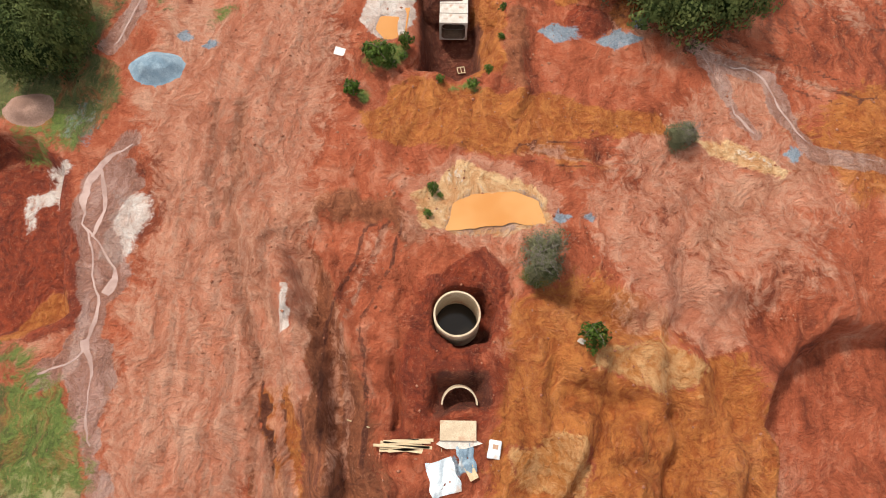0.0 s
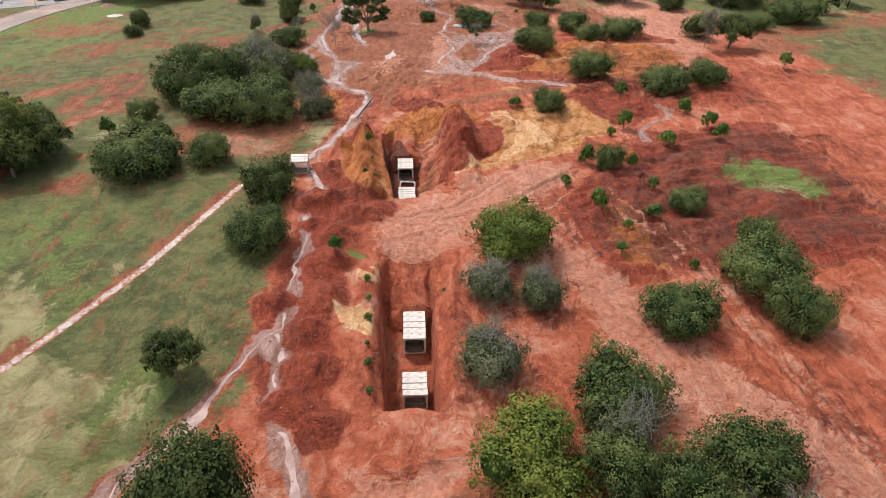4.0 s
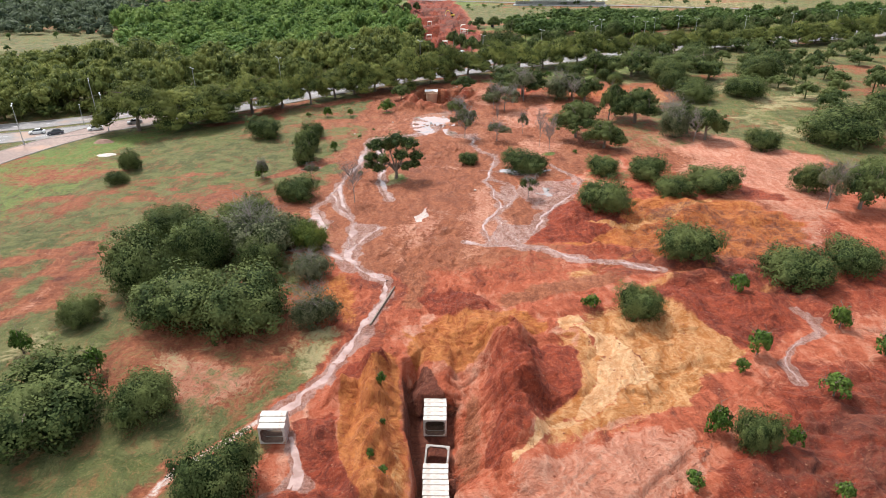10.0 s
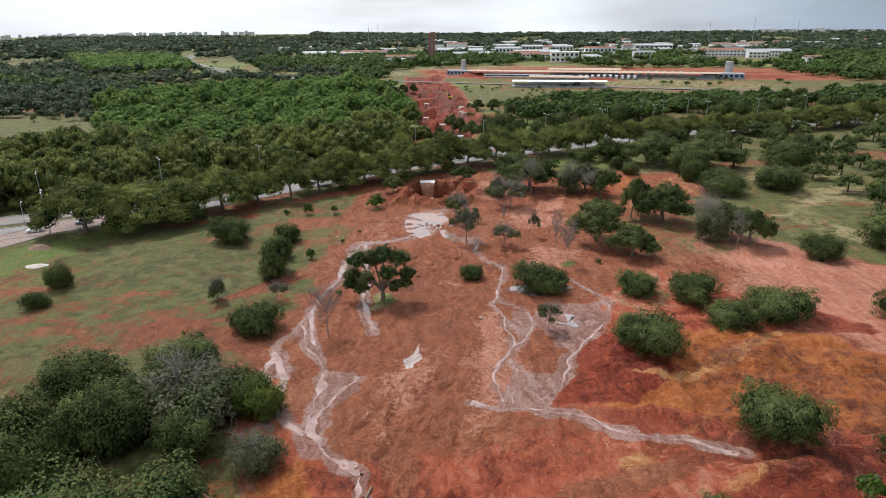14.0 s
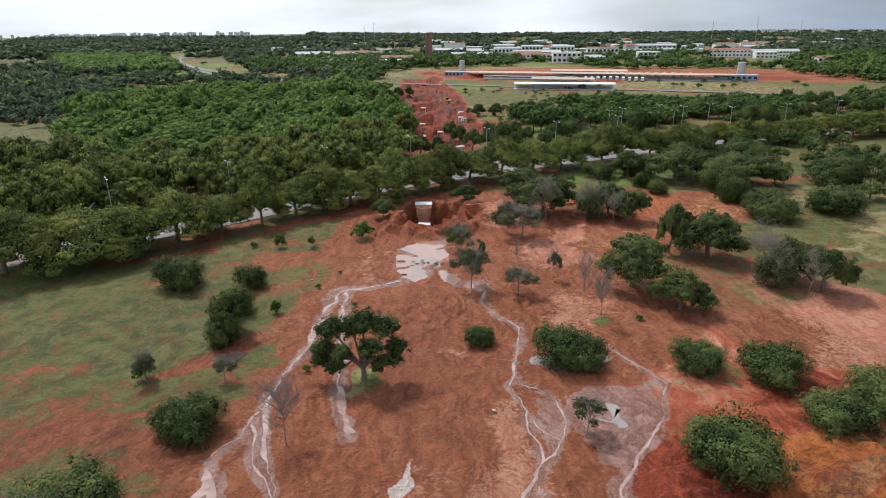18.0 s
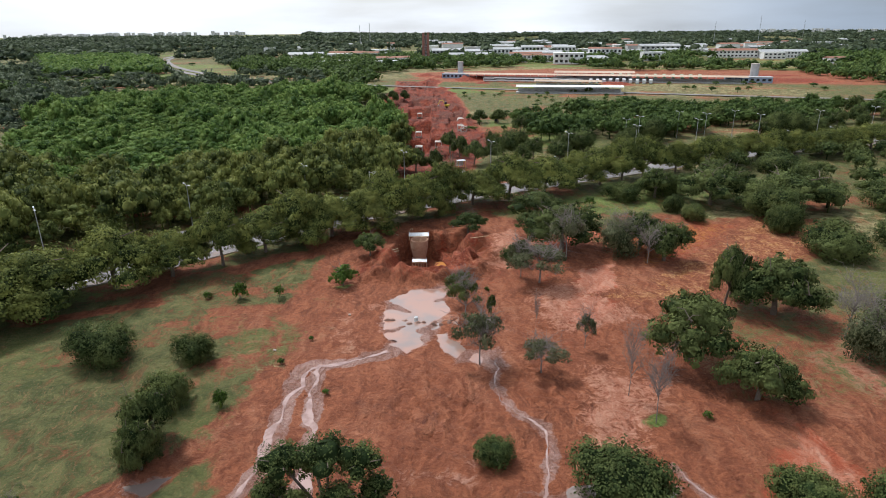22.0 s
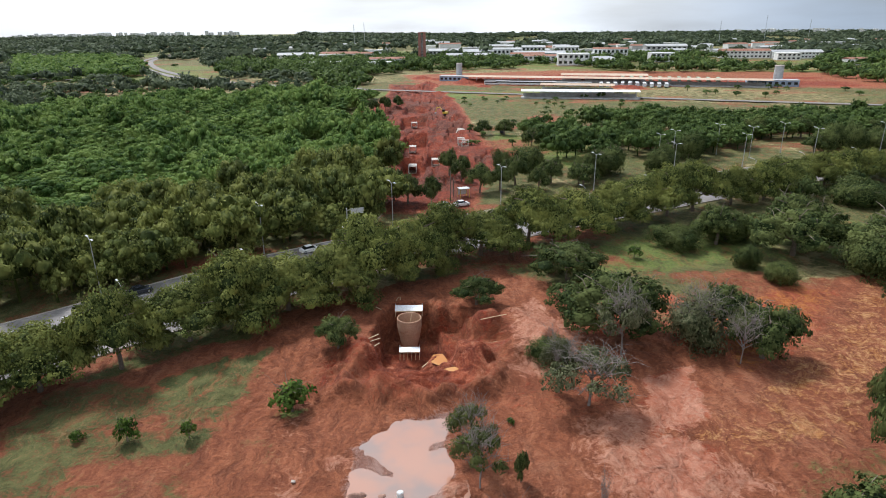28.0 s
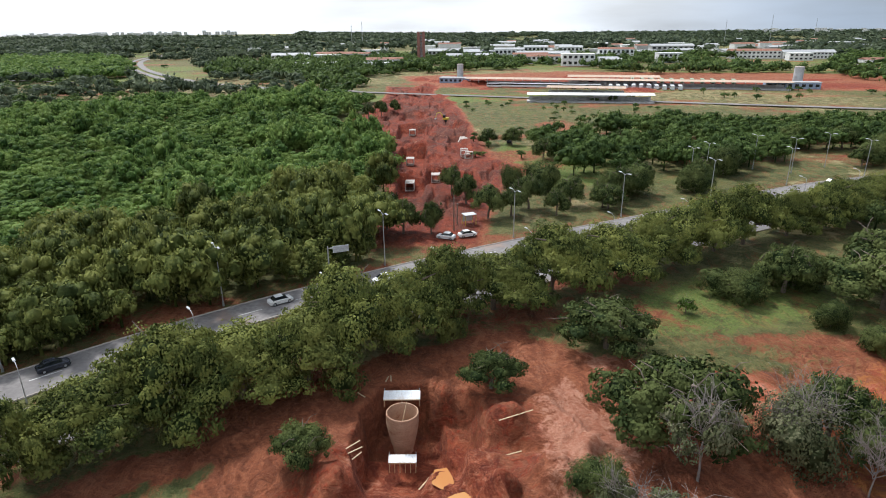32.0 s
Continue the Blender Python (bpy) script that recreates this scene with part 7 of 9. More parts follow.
def woods(name, label, spots, leaf_mat, seed, clumps, per, leaf, shape, mesh=(7, 4), trunks=False):
    """Many trees as one mass, turned and scaled from a few grown patterns; spots: x, y, r, height, z."""
    rng = np.random.default_rng(seed)
    sp = np.array(spots)
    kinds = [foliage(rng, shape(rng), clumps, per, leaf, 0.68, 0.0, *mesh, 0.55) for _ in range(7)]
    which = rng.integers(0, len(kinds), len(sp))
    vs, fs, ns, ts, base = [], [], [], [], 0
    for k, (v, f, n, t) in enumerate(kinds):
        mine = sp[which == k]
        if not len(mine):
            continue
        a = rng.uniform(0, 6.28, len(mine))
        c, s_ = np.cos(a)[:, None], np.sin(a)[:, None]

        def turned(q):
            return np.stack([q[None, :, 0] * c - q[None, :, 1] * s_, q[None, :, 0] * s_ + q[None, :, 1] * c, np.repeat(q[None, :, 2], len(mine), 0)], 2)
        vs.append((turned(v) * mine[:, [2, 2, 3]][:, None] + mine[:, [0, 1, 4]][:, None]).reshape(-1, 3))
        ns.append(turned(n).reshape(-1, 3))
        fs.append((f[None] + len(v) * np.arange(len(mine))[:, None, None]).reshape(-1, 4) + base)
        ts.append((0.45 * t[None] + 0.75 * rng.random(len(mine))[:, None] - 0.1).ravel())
        base += len(v) * len(mine)
    if trunks:
        q = np.array([(0.3, 0), (-0.15, 0.26), (-0.15, -0.26)])
        t = np.array([[(x + a_ * s_, y + b_ * s_, z + zz) for zz, s_ in ((-0.3, 1.0), (h * 0.5, 0.6)) for a_, b_ in q] for x, y, r, h, z in spots])
        vs.append(t.reshape(-1, 3))
        ns.append(np.tile([(1, 0, 0), (-0.5, 0.86, 0), (-0.5, -0.86, 0)] * 2, (len(sp), 1)).astype(float))
        fs.append((np.array([(0, 1, 4, 3), (1, 2, 5, 4), (2, 0, 3, 5)])[None] + 6 * np.arange(len(sp))[:, None, None]).reshape(-1, 4) + base)
        ts.append(np.zeros(len(sp) * 6))
    me = leafy_mesh(name, np.concatenate(vs), np.concatenate(fs), np.concatenate(ns), np.concatenate(ts), leaf_mat)
    return tagged(new(name, me), label, "woods", kind="stuff")


def scatter(rng, x0, x1, y0, y1, step, keep, r, h):
    out = []
    for yy in np.arange(y0, y1, step):
        for xx in np.arange(x0, x1, step):
            x, y = xx + rng.uniform(-0.5, 0.5) * step, yy + rng.uniform(-0.5, 0.5) * step
            if keep(x, y):
                z = ground_height(x, y)
                out.append((x, y, rng.uniform(*r), rng.uniform(*h), z))
    return out


def edge_off(x, y):
    """Metres beyond the far road edge."""
    return y - np.interp(x, row[:, 0], row[:, 1])


def n2(x, y, f, seed):
    return float(fbm(np.array([x * f]), np.array([y * f]), seed, 3)[0])


rng = np.random.default_rng(77)


def corr_x(y):
    return float(np.interp(y, [340, 388, 425, 455, 480, 505, 525, 550, 640], [-14, -14, -18, -22, -33, -48, -52, -42, -38]))


FIELD = [(-330, 325), (-185, 336), (-148, 364), (-183, 422), (-230, 448), (-340, 440)]


def off_field(x, y):
    return float(line_dist(np.array([x]), np.array([y]), FIELD, True)[0]) > 0


def clear_scrub(x, y):
    return y < 600 - 0.35 * (x + 200)


def plant_x(y):
    return float(np.interp(y, [340, 347, 427, 530, 648], [-150, -138, -183, -232, -225]))


E1 = scatter(rng, -330, -10, 225, 420, 7.6, lambda x, y: 4.5 < edge_off(x, y) < 58 + 34 * (x < -110) and off_field(x, y) and x < corr_x(y) - 1, (4.4, 8.0), (7.5, 14.0))
# low crowns added to darken the verge, in place of shade under the trees
E1 += scatter(rng, -330, -16, 225, 345, 4.6, lambda x, y: 3.0 < edge_off(x, y) < 10 and x < corr_x(y) - 2, (2.4, 4.2), (4.0, 7.5))
woods("woods_roadside", "dense olive green roadside woods with low crowns added for the shade beneath", E1, LEAF_OLIVE, 1, 130, 12, 0.040, canopy_dome, (6, 4), True)
E2 = scatter(rng, -330, -15, 270, 640, 7.2, lambda x, y: edge_off(x, y) >= 55 + 34 * (x < -110) and x > plant_x(y) and x < corr_x(y) - 3 and y < 560 + 0.25 * x + 60 and (x > -110 or n2(x, y, 0.012, 90) > -0.27), (4.4, 8.4), (6.0, 12.5))
E2 = [(x, y, r, h * (0.8 + 1.2 * max(-0.35, min(0.45, n2(x, y, 0.035, 84)))), z) for x, y, r, h, z in E2 if n2(x, y, 0.045, 85) > -0.42]
woods("woods_plantation", "bright green dense plantation woods", E2, LEAF_PLANT, 2, 110, 10, 0.046, canopy_dome, (6, 4))
FAR_BEND = [(-60, 662), (-148, 700), (-212, 757), (-266, 828), (-331, 930), (-408, 1095), (-440, 1262)]
VISTA = [(-50, 585), (-300, 610), (-470, 720), (-520, 1000), (-470, 1320), (-300, 1340), (-215, 850), (-100, 715)]


def clear_of_road(x, y):
    return float(line_dist(np.array([x]), np.array([y]), VISTA, True)[0]) > 0


BRIGHT = [(-374, 770), (-323, 781), (-275, 793), (-365, 992), (-491, 1167), (-667, 1211)]
DARK = [(-775, 1372), (-560, 1300), (-600, 1632), (-560, 1891), (-896, 2019), (-1300, 2004)]
SCRUB = [(-257, 449), (-225, 461), (-223, 488), (-240, 560), (-379, 735), (-560, 890), (-640, 760), (-420, 560)]
MID = [(-200, 775), (-61, 815), (-11, 866), (-60, 1010), (-81, 1053), (-251, 940)]


def inside(p):
    return lambda x, y: float(line_dist(np.array([x]), np.array([y]), p, True)[0]) < 0


E8 = scatter(rng, -470, -150, 380, 760, 9.5, lambda x, y: x < plant_x(y) - 4 and edge_off(x, y) > 80 and off_field(x, y) and clear_scrub(x, y) and n2(x, y, 0.014, 89) > -0.18, (3.5, 6.5), (4, 8))
MEADOW = [(-284, 640), (-270, 705), (-152, 700), (-130, 690), (-160, 740), (-258, 762), (-358, 750)]
LAWN = [(-225, 780), (-190, 800), (-262, 920), (-330, 1080), (-385, 1080), (-300, 900)]


def vista_trees(x, y):
    q, r_ = np.array([x]), np.array([y])
    return not clear_of_road(x, y) and line_dist(q, r_, MEADOW, True)[0] > 0 and line_dist(q, r_, LAWN, True)[0] > 0 and line_dist(q, r_, FAR_BEND)[0] > 22 and line_dist(q, r_, BRIGHT, True)[0] > 0 and n2(x, y, 0.012, 83) > -0.22


E8 += scatter(rng, -560, -60, 640, 1330, 15, vista_trees, (5, 10), (5, 12))
E8 += scatter(rng, -660, -220, 440, 900, 10.5, inside(SCRUB), (4, 8), (4, 11))
E8 += scatter(rng, -1300, -500, 1300, 2030, 26, inside(DARK), (12, 20), (9, 17))
woods("woods_scrub", "grey-green scrub woods beyond the meadow", E8, LEAF_FAR_HAZE, 8, 22, 3, 0.15, far_dome, (6, 3))
E3 = scatter(rng, 42, 420, 396, 560, 8.5, lambda x, y: -40 < y - (458 + 0.16 * (x - 60)) + 34 * n2(x, y, 0.022, 95) < 26 and edge_off(x, y) > 22 and n2(x, y, 0.03, 94) > -0.24, (4.4, 7.6), (6, 10.5))
woods("woods_belt", "green tree belt across the fields", E3, LEAF_FOREST, 3, 90, 9, 0.050, canopy_dome, (6, 4), True)
E4 = scatter(rng, -560, 720, 560, 1100, 12.5, lambda x, y: y > 600 and not (-10 < x < 330 and 560 < y < 790) and not (-60 < x < 20 and y < 790) and n2(x, y, 0.009, 97) > -0.22 + (0.20 if x > -60 else 0.0) and (x > -180 or y < 820) and clear_of_road(x, y), (5, 9.5), (5, 11))
E4 += scatter(rng, -260, -10, 770, 1060, 12, inside(MID), (5, 9), (6, 13))
E9 = scatter(rng, -670, -270, 765, 1215, 13.5, inside(BRIGHT), (7, 12), (7, 12))
woods("woods_meadow_edge", "bright green young woods beyond the meadow", E9, LEAF_PLANT, 9, 34, 5, 0.10, far_dome, (7, 4))
woods("woods_town_edge", "dark green trees round the town edge", E4, LEAF_FOREST, 4, 18, 3, 0.17, far_dome, (5, 3))
E5 = scatter(rng, -1500, 2200, 1060, 2700, 31, lambda x, y: n2(x, y, 0.004, 99) > -0.22 and abs(x - 330) < 0.75 * y + 200 and clear_of_road(x, y), (10, 19), (8, 17))
E5 += scatter(rng, -2400, 3000, 2700, 4300, 62, lambda x, y: -0.2 * y < x < 0.8 * y + 330 and n2(x, y, 0.003, 98) > -0.25, (26, 42), (10, 20))
woods("woods_far", "far dark green woods on the horizon, haze tinted into the leaves", E5, LEAF_FAR_HAZE, 5, 8, 1, 0.34, far_dome, (5, 3))
E6 = scatter(rng, -330, -150, 330, 450, 17, lambda x, y: not off_field(x, y) and n2(x, y, 0.05, 86) > 0.05, (1.5, 3.2), (2, 4.5))
E6 += scatter(rng, -170, -126, 120, 230, 11, lambda x, y: edge_off(x, y) < -34 and n2(x, y, 0.03, 87) > -0.15, (4, 6), (6, 9))
E6 += scatter(rng, 16, 120, 440, 600, 11, lambda x, y: n2(x, y, 0.03, 96) > 0.0, (1.2, 2.6), (1.2, 3.2))
E6 += scatter(rng, 20, 340, 400, 640, 17, lambda x, y: edge_off(x, y) > 25 and x > 24 and n2(x, y, 0.03, 91) > 0.05 + 0.3 * (y > 500), (2, 4.5), (3, 6))
E6 += scatter(rng, -520, -50, 590, 1300, 17, lambda x, y: not clear_of_road(x, y) and n2(x, y, 0.011, 93) > -0.05 and float(line_dist(np.array([x]), np.array([y]), FAR_BEND)[0]) > 24 and (y < 1000 or x < -400), (3, 6.5), (3, 6))
woods("woods_scattered", "scattered field trees and bushes", E6, LEAF_FOREST, 6, 40, 7, 0.08, broad, (5, 3), True)
E7 = scatter(rng, 55, 330, 220, 395, 13, lambda x, y: edge_off(x, y) < -36 and (x > 118 or (x > 90 and y > 300)) and n2(x, y, 0.02, 92) > -0.05, (3.5, 6), (5, 8))
woods("woods_park", "open park trees on the grass", E7, LEAF_DARK, 7, 70, 13, 0.056, broad, (6, 3), True)


# ---- the road ----
def road_strip(name, o0, o1, z, material, label, cat="road", kind="structure"):
    return tagged(new(name, strip_mesh(name, ROAD_EDGE, o0, o1, z, material)), label, cat, kind=kind)


road_strip("road_far_carriageway", 0.5, 8.6, 0.06, ASPHALT, "worn grey asphalt carriageway with dusty edges", "road")
road_strip("road_near_carriageway", 12.0, 22.6, 0.06, ASPHALT, "wide grey asphalt carriageway under the tree row", "road")


tagged(new("road_slip", strip_mesh("road_slip", SLIP, -4.7, 4.7, 0.075, ASPHALT_DUSTY)), "dusty curving slip road joining the main road", "road", kind="structure")


def kerb_mesh(off, line=ROAD_EDGE):
    p, sd = ribbon(line, 0, 0)
    n = len(p)
    sec = [(-0.12, -0.05), (-0.12, 0.17), (-0.09, 0.2), (0.12, 0.2), (0.12, -0.05)]
    v = np.concatenate([np.c_[p + sd * (off + a), np.full(n, b)] for a, b in sec])
    i = np.arange(n - 1)
    f = np.concatenate([np.stack([i + k * n, i + 1 + k * n, i + 1 + (k + 1) * n, i + (k + 1) * n], 1) for k in range(len(sec) - 1)])
    return raw_mesh("kerb", v, f, KERB)


for off in (0.45, 8.7, 11.9, 22.7):
    tagged(new("kerb", kerb_mesh(off)), "low concrete road kerb with soil stains", "kerb", kind="structure")
for off in (-4.8, 4.8):
    tagged(new("kerb", kerb_mesh(off, SLIP[:-1])), "pale concrete kerb along the slip road", "kerb", kind="structure")
road_marking = thing("road_marking", "white dashed lane lines painted on asphalt", "road marking", kind="structure")
dash = raw_mesh("dash", [(-2, -0.08, 0), (2, -0.08, 0), (2, 0.08, 0), (-2, 0.08, 0)], [(0, 1, 2, 3)], PAINT_WHITE)
s = at_x(-170)
while s < at_x(150):
    for off in (4.5, 15.5, 19.0):
        (x, y), (x2, y2) = along(s, off), along(s + 1, off)
        d = part("dash", dash, None, road_marking)
        d.matrix_basis = Matrix.Translation((x, y, 0.066)) @ Matrix.Rotation(math.atan2(y2 - y, x2 - x), 4, "Z")
    s += 10.0


# ---- precast box culverts ----
def culvert_mesh(w, h, length, t=0.22, ch=0.28):
    """A hollow rectangular frame with chamfered inner corners; base centre at the origin, running along y."""
    bm = bmesh.new()
    outer = [(-w / 2, 0), (w / 2, 0), (w / 2, h), (-w / 2, h)]
    a, b = w / 2 - t, h - t
    inner = [(-a + ch, t), (a - ch, t), (a, t + ch), (a, b - ch), (a - ch, b), (-a + ch, b), (-a, b - ch), (-a, t + ch)]
    ends = []
    for y in (0.0, length):
        ends.append(([bm.verts.new((x, y, z)) for x, z in outer], [bm.verts.new((x, y, z)) for x, z in inner]))
    for k, (o, i) in enumerate(ends):
        quads = [(o[0], o[1], i[1], i[0]), (o[1], o[2], i[3], i[2]), (o[2], o[3], i[5], i[4]), (o[3], o[0], i[7], i[6]), (o[0], i[0], i[7]), (o[1], i[2], i[1]), (o[2], i[4], i[3]), (o[3], i[6], i[5])]
        for f in quads:
            bm.faces.new(f if k == 0 else f[::-1])
    for ring in (0, 1):
        n = len(ends[0][ring])
        for j in range(n):
            f = (ends[0][ring][j], ends[1][ring][j], ends[1][ring][(j + 1) % n], ends[0][ring][(j + 1) % n])
            bm.faces.new(f if ring == 0 else f[::-1])
    bmesh.ops.recalc_face_normals(bm, faces=bm.faces)
    bmesh.ops.bevel(bm, geom=[e for e in bm.edges if all(abs(v.co.x) > w / 2 - 0.01 for v in e.verts) and e.calc_face_angle(0) > 1], offset=0.03, segments=1, affect="EDGES")
    me = bpy.data.meshes.new("culvert_segment")
    bm.to_mesh(me)
    bm.free()
    me.materials.append(CONCRETE_PALE)
    me.materials.append(CONCRETE_MUD_SHADE)
    # inner faces: mud stain plus the shade inside the box, both as colour
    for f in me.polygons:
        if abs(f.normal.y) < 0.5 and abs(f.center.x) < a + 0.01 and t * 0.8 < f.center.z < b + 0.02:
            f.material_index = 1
    return me


# muddy concrete, darkened further to paint the shade within the culverts
CONCRETE_MUD_SHADE = surface("concrete_mud_shade", (0.13, 0.075, 0.05), (0.24, 0.15, 0.105), 1.4, 0.85)
CULVERT = {}


def culvert(x, y, z, length=0.9, w=2.86, h=2.65, rx=0, ry=0, rz=0, label="pale precast concrete box culvert segment in the trench", group="culvert segments"):
    key = (w, h, length)
    if key not in CULVERT:
        CULVERT[key] = culvert_mesh(*key)
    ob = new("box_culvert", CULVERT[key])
    ob.matrix_basis = pose(x, y, z, rx, ry, rz)
    return tagged(ob, label, "box culvert", group)


random.seed(31)
for k in range(4):
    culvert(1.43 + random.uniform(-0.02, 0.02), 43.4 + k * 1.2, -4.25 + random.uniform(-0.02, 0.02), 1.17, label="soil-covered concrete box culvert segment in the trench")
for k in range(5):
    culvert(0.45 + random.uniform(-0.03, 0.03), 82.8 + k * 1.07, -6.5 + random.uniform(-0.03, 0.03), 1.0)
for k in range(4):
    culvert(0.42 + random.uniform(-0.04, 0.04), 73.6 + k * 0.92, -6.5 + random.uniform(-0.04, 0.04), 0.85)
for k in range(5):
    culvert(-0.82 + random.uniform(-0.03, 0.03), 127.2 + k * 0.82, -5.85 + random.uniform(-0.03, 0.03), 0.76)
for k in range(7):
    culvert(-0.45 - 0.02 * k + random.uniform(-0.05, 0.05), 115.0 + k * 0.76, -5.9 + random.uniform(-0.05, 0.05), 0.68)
culvert(-0.65, 121.9, -5.75, 1.0, rx=-52, rz=-7, label="tilted concrete box culvert segment lying in the trench")
for k in range(3):
    culvert(-18.45 - 0.12 * k, 119.9 + k * 0.98, -0.05, 0.86, 2.9, 2.3, label="white concrete box culvert segment standing beside the stream", group="culverts on the ground")
culvert(-14.2, 48.4, -0.05, 0.8, 3.0, 2.5, rz=58, label="white concrete box culvert segment standing on the grass edge", group="culverts on the ground")
for x, y, z, n in ((-13.0, 512, -4.1, 3), (-11.4, 449.4, -4.3, 3), (-10.0, 412.8, -4.3, 4), (-1.9, 421.8, -3.9, 3), (-8.3, 369.6, -3.9, 3)):
    for k in range(n):
        culvert(x, y + k * 1.15, z, 1.1, 2.9, 2.6, label="concrete box culvert segment in a far excavation", group="far culverts")
for k, (x, y, z) in enumerate(((8.4, 446, 0), (9.6, 443.4, 0), (8.3, 448.6, 0), (9.8, 440.8, 0))):
    culvert(x, y, ground_height(x, y) - 0.05, 1.2, 2.8, 2.5, label="concrete box culvert segment stored on the ground", group="far culverts")


# ---- shafts ----
def ring_mesh(name, r, t, h, ribs, material, seg=48, chip=0.0, ang=2 * math.pi):
    """A thick tube with raised ribs; chip breaks the rim."""
    bm = bmesh.new()
    prof = []
    n = max(ribs, 1)
    for k in range(n):
        z0, z1 = h * k / n, h * (k + 1) / n
        prof += [(r, z0), (r, z0 + (z1 - z0) * 0.75), (r - 0.04, z0 + (z1 - z0) * 0.8), (r - 0.04, z1 - 0.001)] if ribs else [(r, z0), (r, z1)]
    prof += [(r - 0.02, h), (r - t, h), (r - t, 0)]
    rows_ = []
    full = ang > 6.2
    cnt = seg if full else seg + 1
    for j in range(cnt):
        a = ang * j / seg
        drop = chip * max(0.0, float(vnoise(np.array([a * 2.2]), np.array([0.5]), 7)[0])) * 2
        rows_.append([bm.verts.new((rr * math.cos(a), rr * math.sin(a), z - (drop if z > h - 0.02 else 0))) for rr, z in prof])
    for j in range(seg):
        a, b = rows_[j], rows_[(j + 1) % cnt]
        for k in range(len(prof) - 1):
            bm.faces.new((a[k], b[k], b[k + 1], a[k + 1]))
        bm.faces.new((a[-1], b[-1], b[0], a[0]))
    if not full:
        bm.faces.new(rows_[0])
        bm.faces.new(rows_[-1][::-1])
    bmesh.ops.recalc_face_normals(bm, faces=bm.faces)
    me = bpy.data.meshes.new(name)
    bm.to_mesh(me)
    bm.free()
    me.materials.append(material)
    return me


# water coloured near-black, so the shaft's inner shade is in its colour
WATER_SHAFT_SHADE = water_material("water_shaft_shade", (0.02, 0.016, 0.012), (0.03, 0.022, 0.016), 0.08)
shaft = thing("manhole_shaft", "tan concrete manhole shaft ring standing in a pit", "shaft", at=pose(2.1, 13.1, -3.6))
part("ring", ring_mesh("ring", 1.93, 0.16, 4.1, 3, CONCRETE_TAN, 56, 0.25), None, shaft)
part("base_ring", ring_mesh("base_ring", 1.98, 0.2, 0.5, 0, CONCRETE_TAN, 48), None, shaft)
part("water", flat_poly("water", [(1.8 * math.cos(a), 1.8 * math.sin(a)) for a in np.linspace(0, 6.28, 28, endpoint=False)], 0.4, WATER_SHAFT_SHADE), None, shaft, "standing water, near-black for the shade in the shaft")
piece = thing("broken_ring", "broken half of a pale concrete ring stuck in clay", "shaft ring", at=pose(2.4, 6.3, -2.0, 12, 0, 0))
part("arc", ring_mesh("arc", 1.45, 0.12, 1.5, 0, CONCRETE_TAN, 24, 0.5, math.pi), None, piece)

shaft2 = thing("manhole_shaft", "ribbed brown concrete shaft standing in a deep pit", "shaft", at=pose(-5.55, 290.0, -5.2))
shell2 = ring_mesh("ring", 2.0, 0.16, 5.6, 15, BRICK_TAN, 56)
for v_ in shell2.vertices:
    k_ = 0.62 + 0.38 * min(1.0, max(0.0, v_.co.z - 0.6) / 3.6) ** 0.7
    v_.co.x, v_.co.y = v_.co.x * k_, v_.co.y * k_
part("ring", shell2, None, shaft2)
part("floor", flat_poly("floor", [(1.7 * math.cos(a), 1.7 * math.sin(a)) for a in np.linspace(0, 6.28, 28, endpoint=False)], 2.6, BRICK_TAN), None, shaft2, "soil-filled shaft floor")
part("ladder_pole", tube_bm([(-0.4, -1.2, 2.7), (0.5, 0.9, 6.4)], [0.06, 0.05], 6), TIMBER, shaft2, "leaning timber pole")
METAL_ROOF = surface("corrugated_metal_white", (0.66, 0.68, 0.70), (0.78, 0.80, 0.82), 0.9, 0.45, 0.2, 0.15, dirt=(0.45, 0.40, 0.36))


def canopy(x, y, z, w, d, drop, label, legs):
    ob = thing("canopy", label, "canopy", at=pose(x, y, z))
    bm = bmesh.new()
    n = int(w / 0.16)
    for i in range(n):
        box_bm(w / n * 0.96, d, 0.03, -w / 2 + (i + 0.5) * w / n, 0, 0.012 * (i % 2), 0, bm)
    bmesh.ops.rotate(bm, verts=bm.verts, matrix=Matrix.Rotation(radians(18), 3, "X"))
    part("sheet", bm, METAL_ROOF, ob)
    part("front_beam", box_bm(w, 0.08, 0.14, 0, -d / 2 * 0.95, -0.32), TIMBER, ob)
    part("back_beam", box_bm(w, 0.08, 0.14, 0, d / 2 * 0.95, -0.02), TIMBER, ob)
    for i in range(legs):
        lx = -w / 2 + 0.1 + (w - 0.2) * i / (legs - 1)
        part("post", tube_bm([(lx, -d / 2 * 0.95, -drop), (lx + 0.03, -d / 2 * 0.95, -0.2)], [0.06, 0.05], 6), TIMBER, ob)
    for sx in (-1, 1):
        part("back_post", tube_bm([(sx * w * 0.48, d / 2 * 0.95, -drop), (sx * w * 0.48, d / 2 * 0.95, 0.55)], [0.05, 0.05], 6), STEEL_GREY, ob)
    return ob


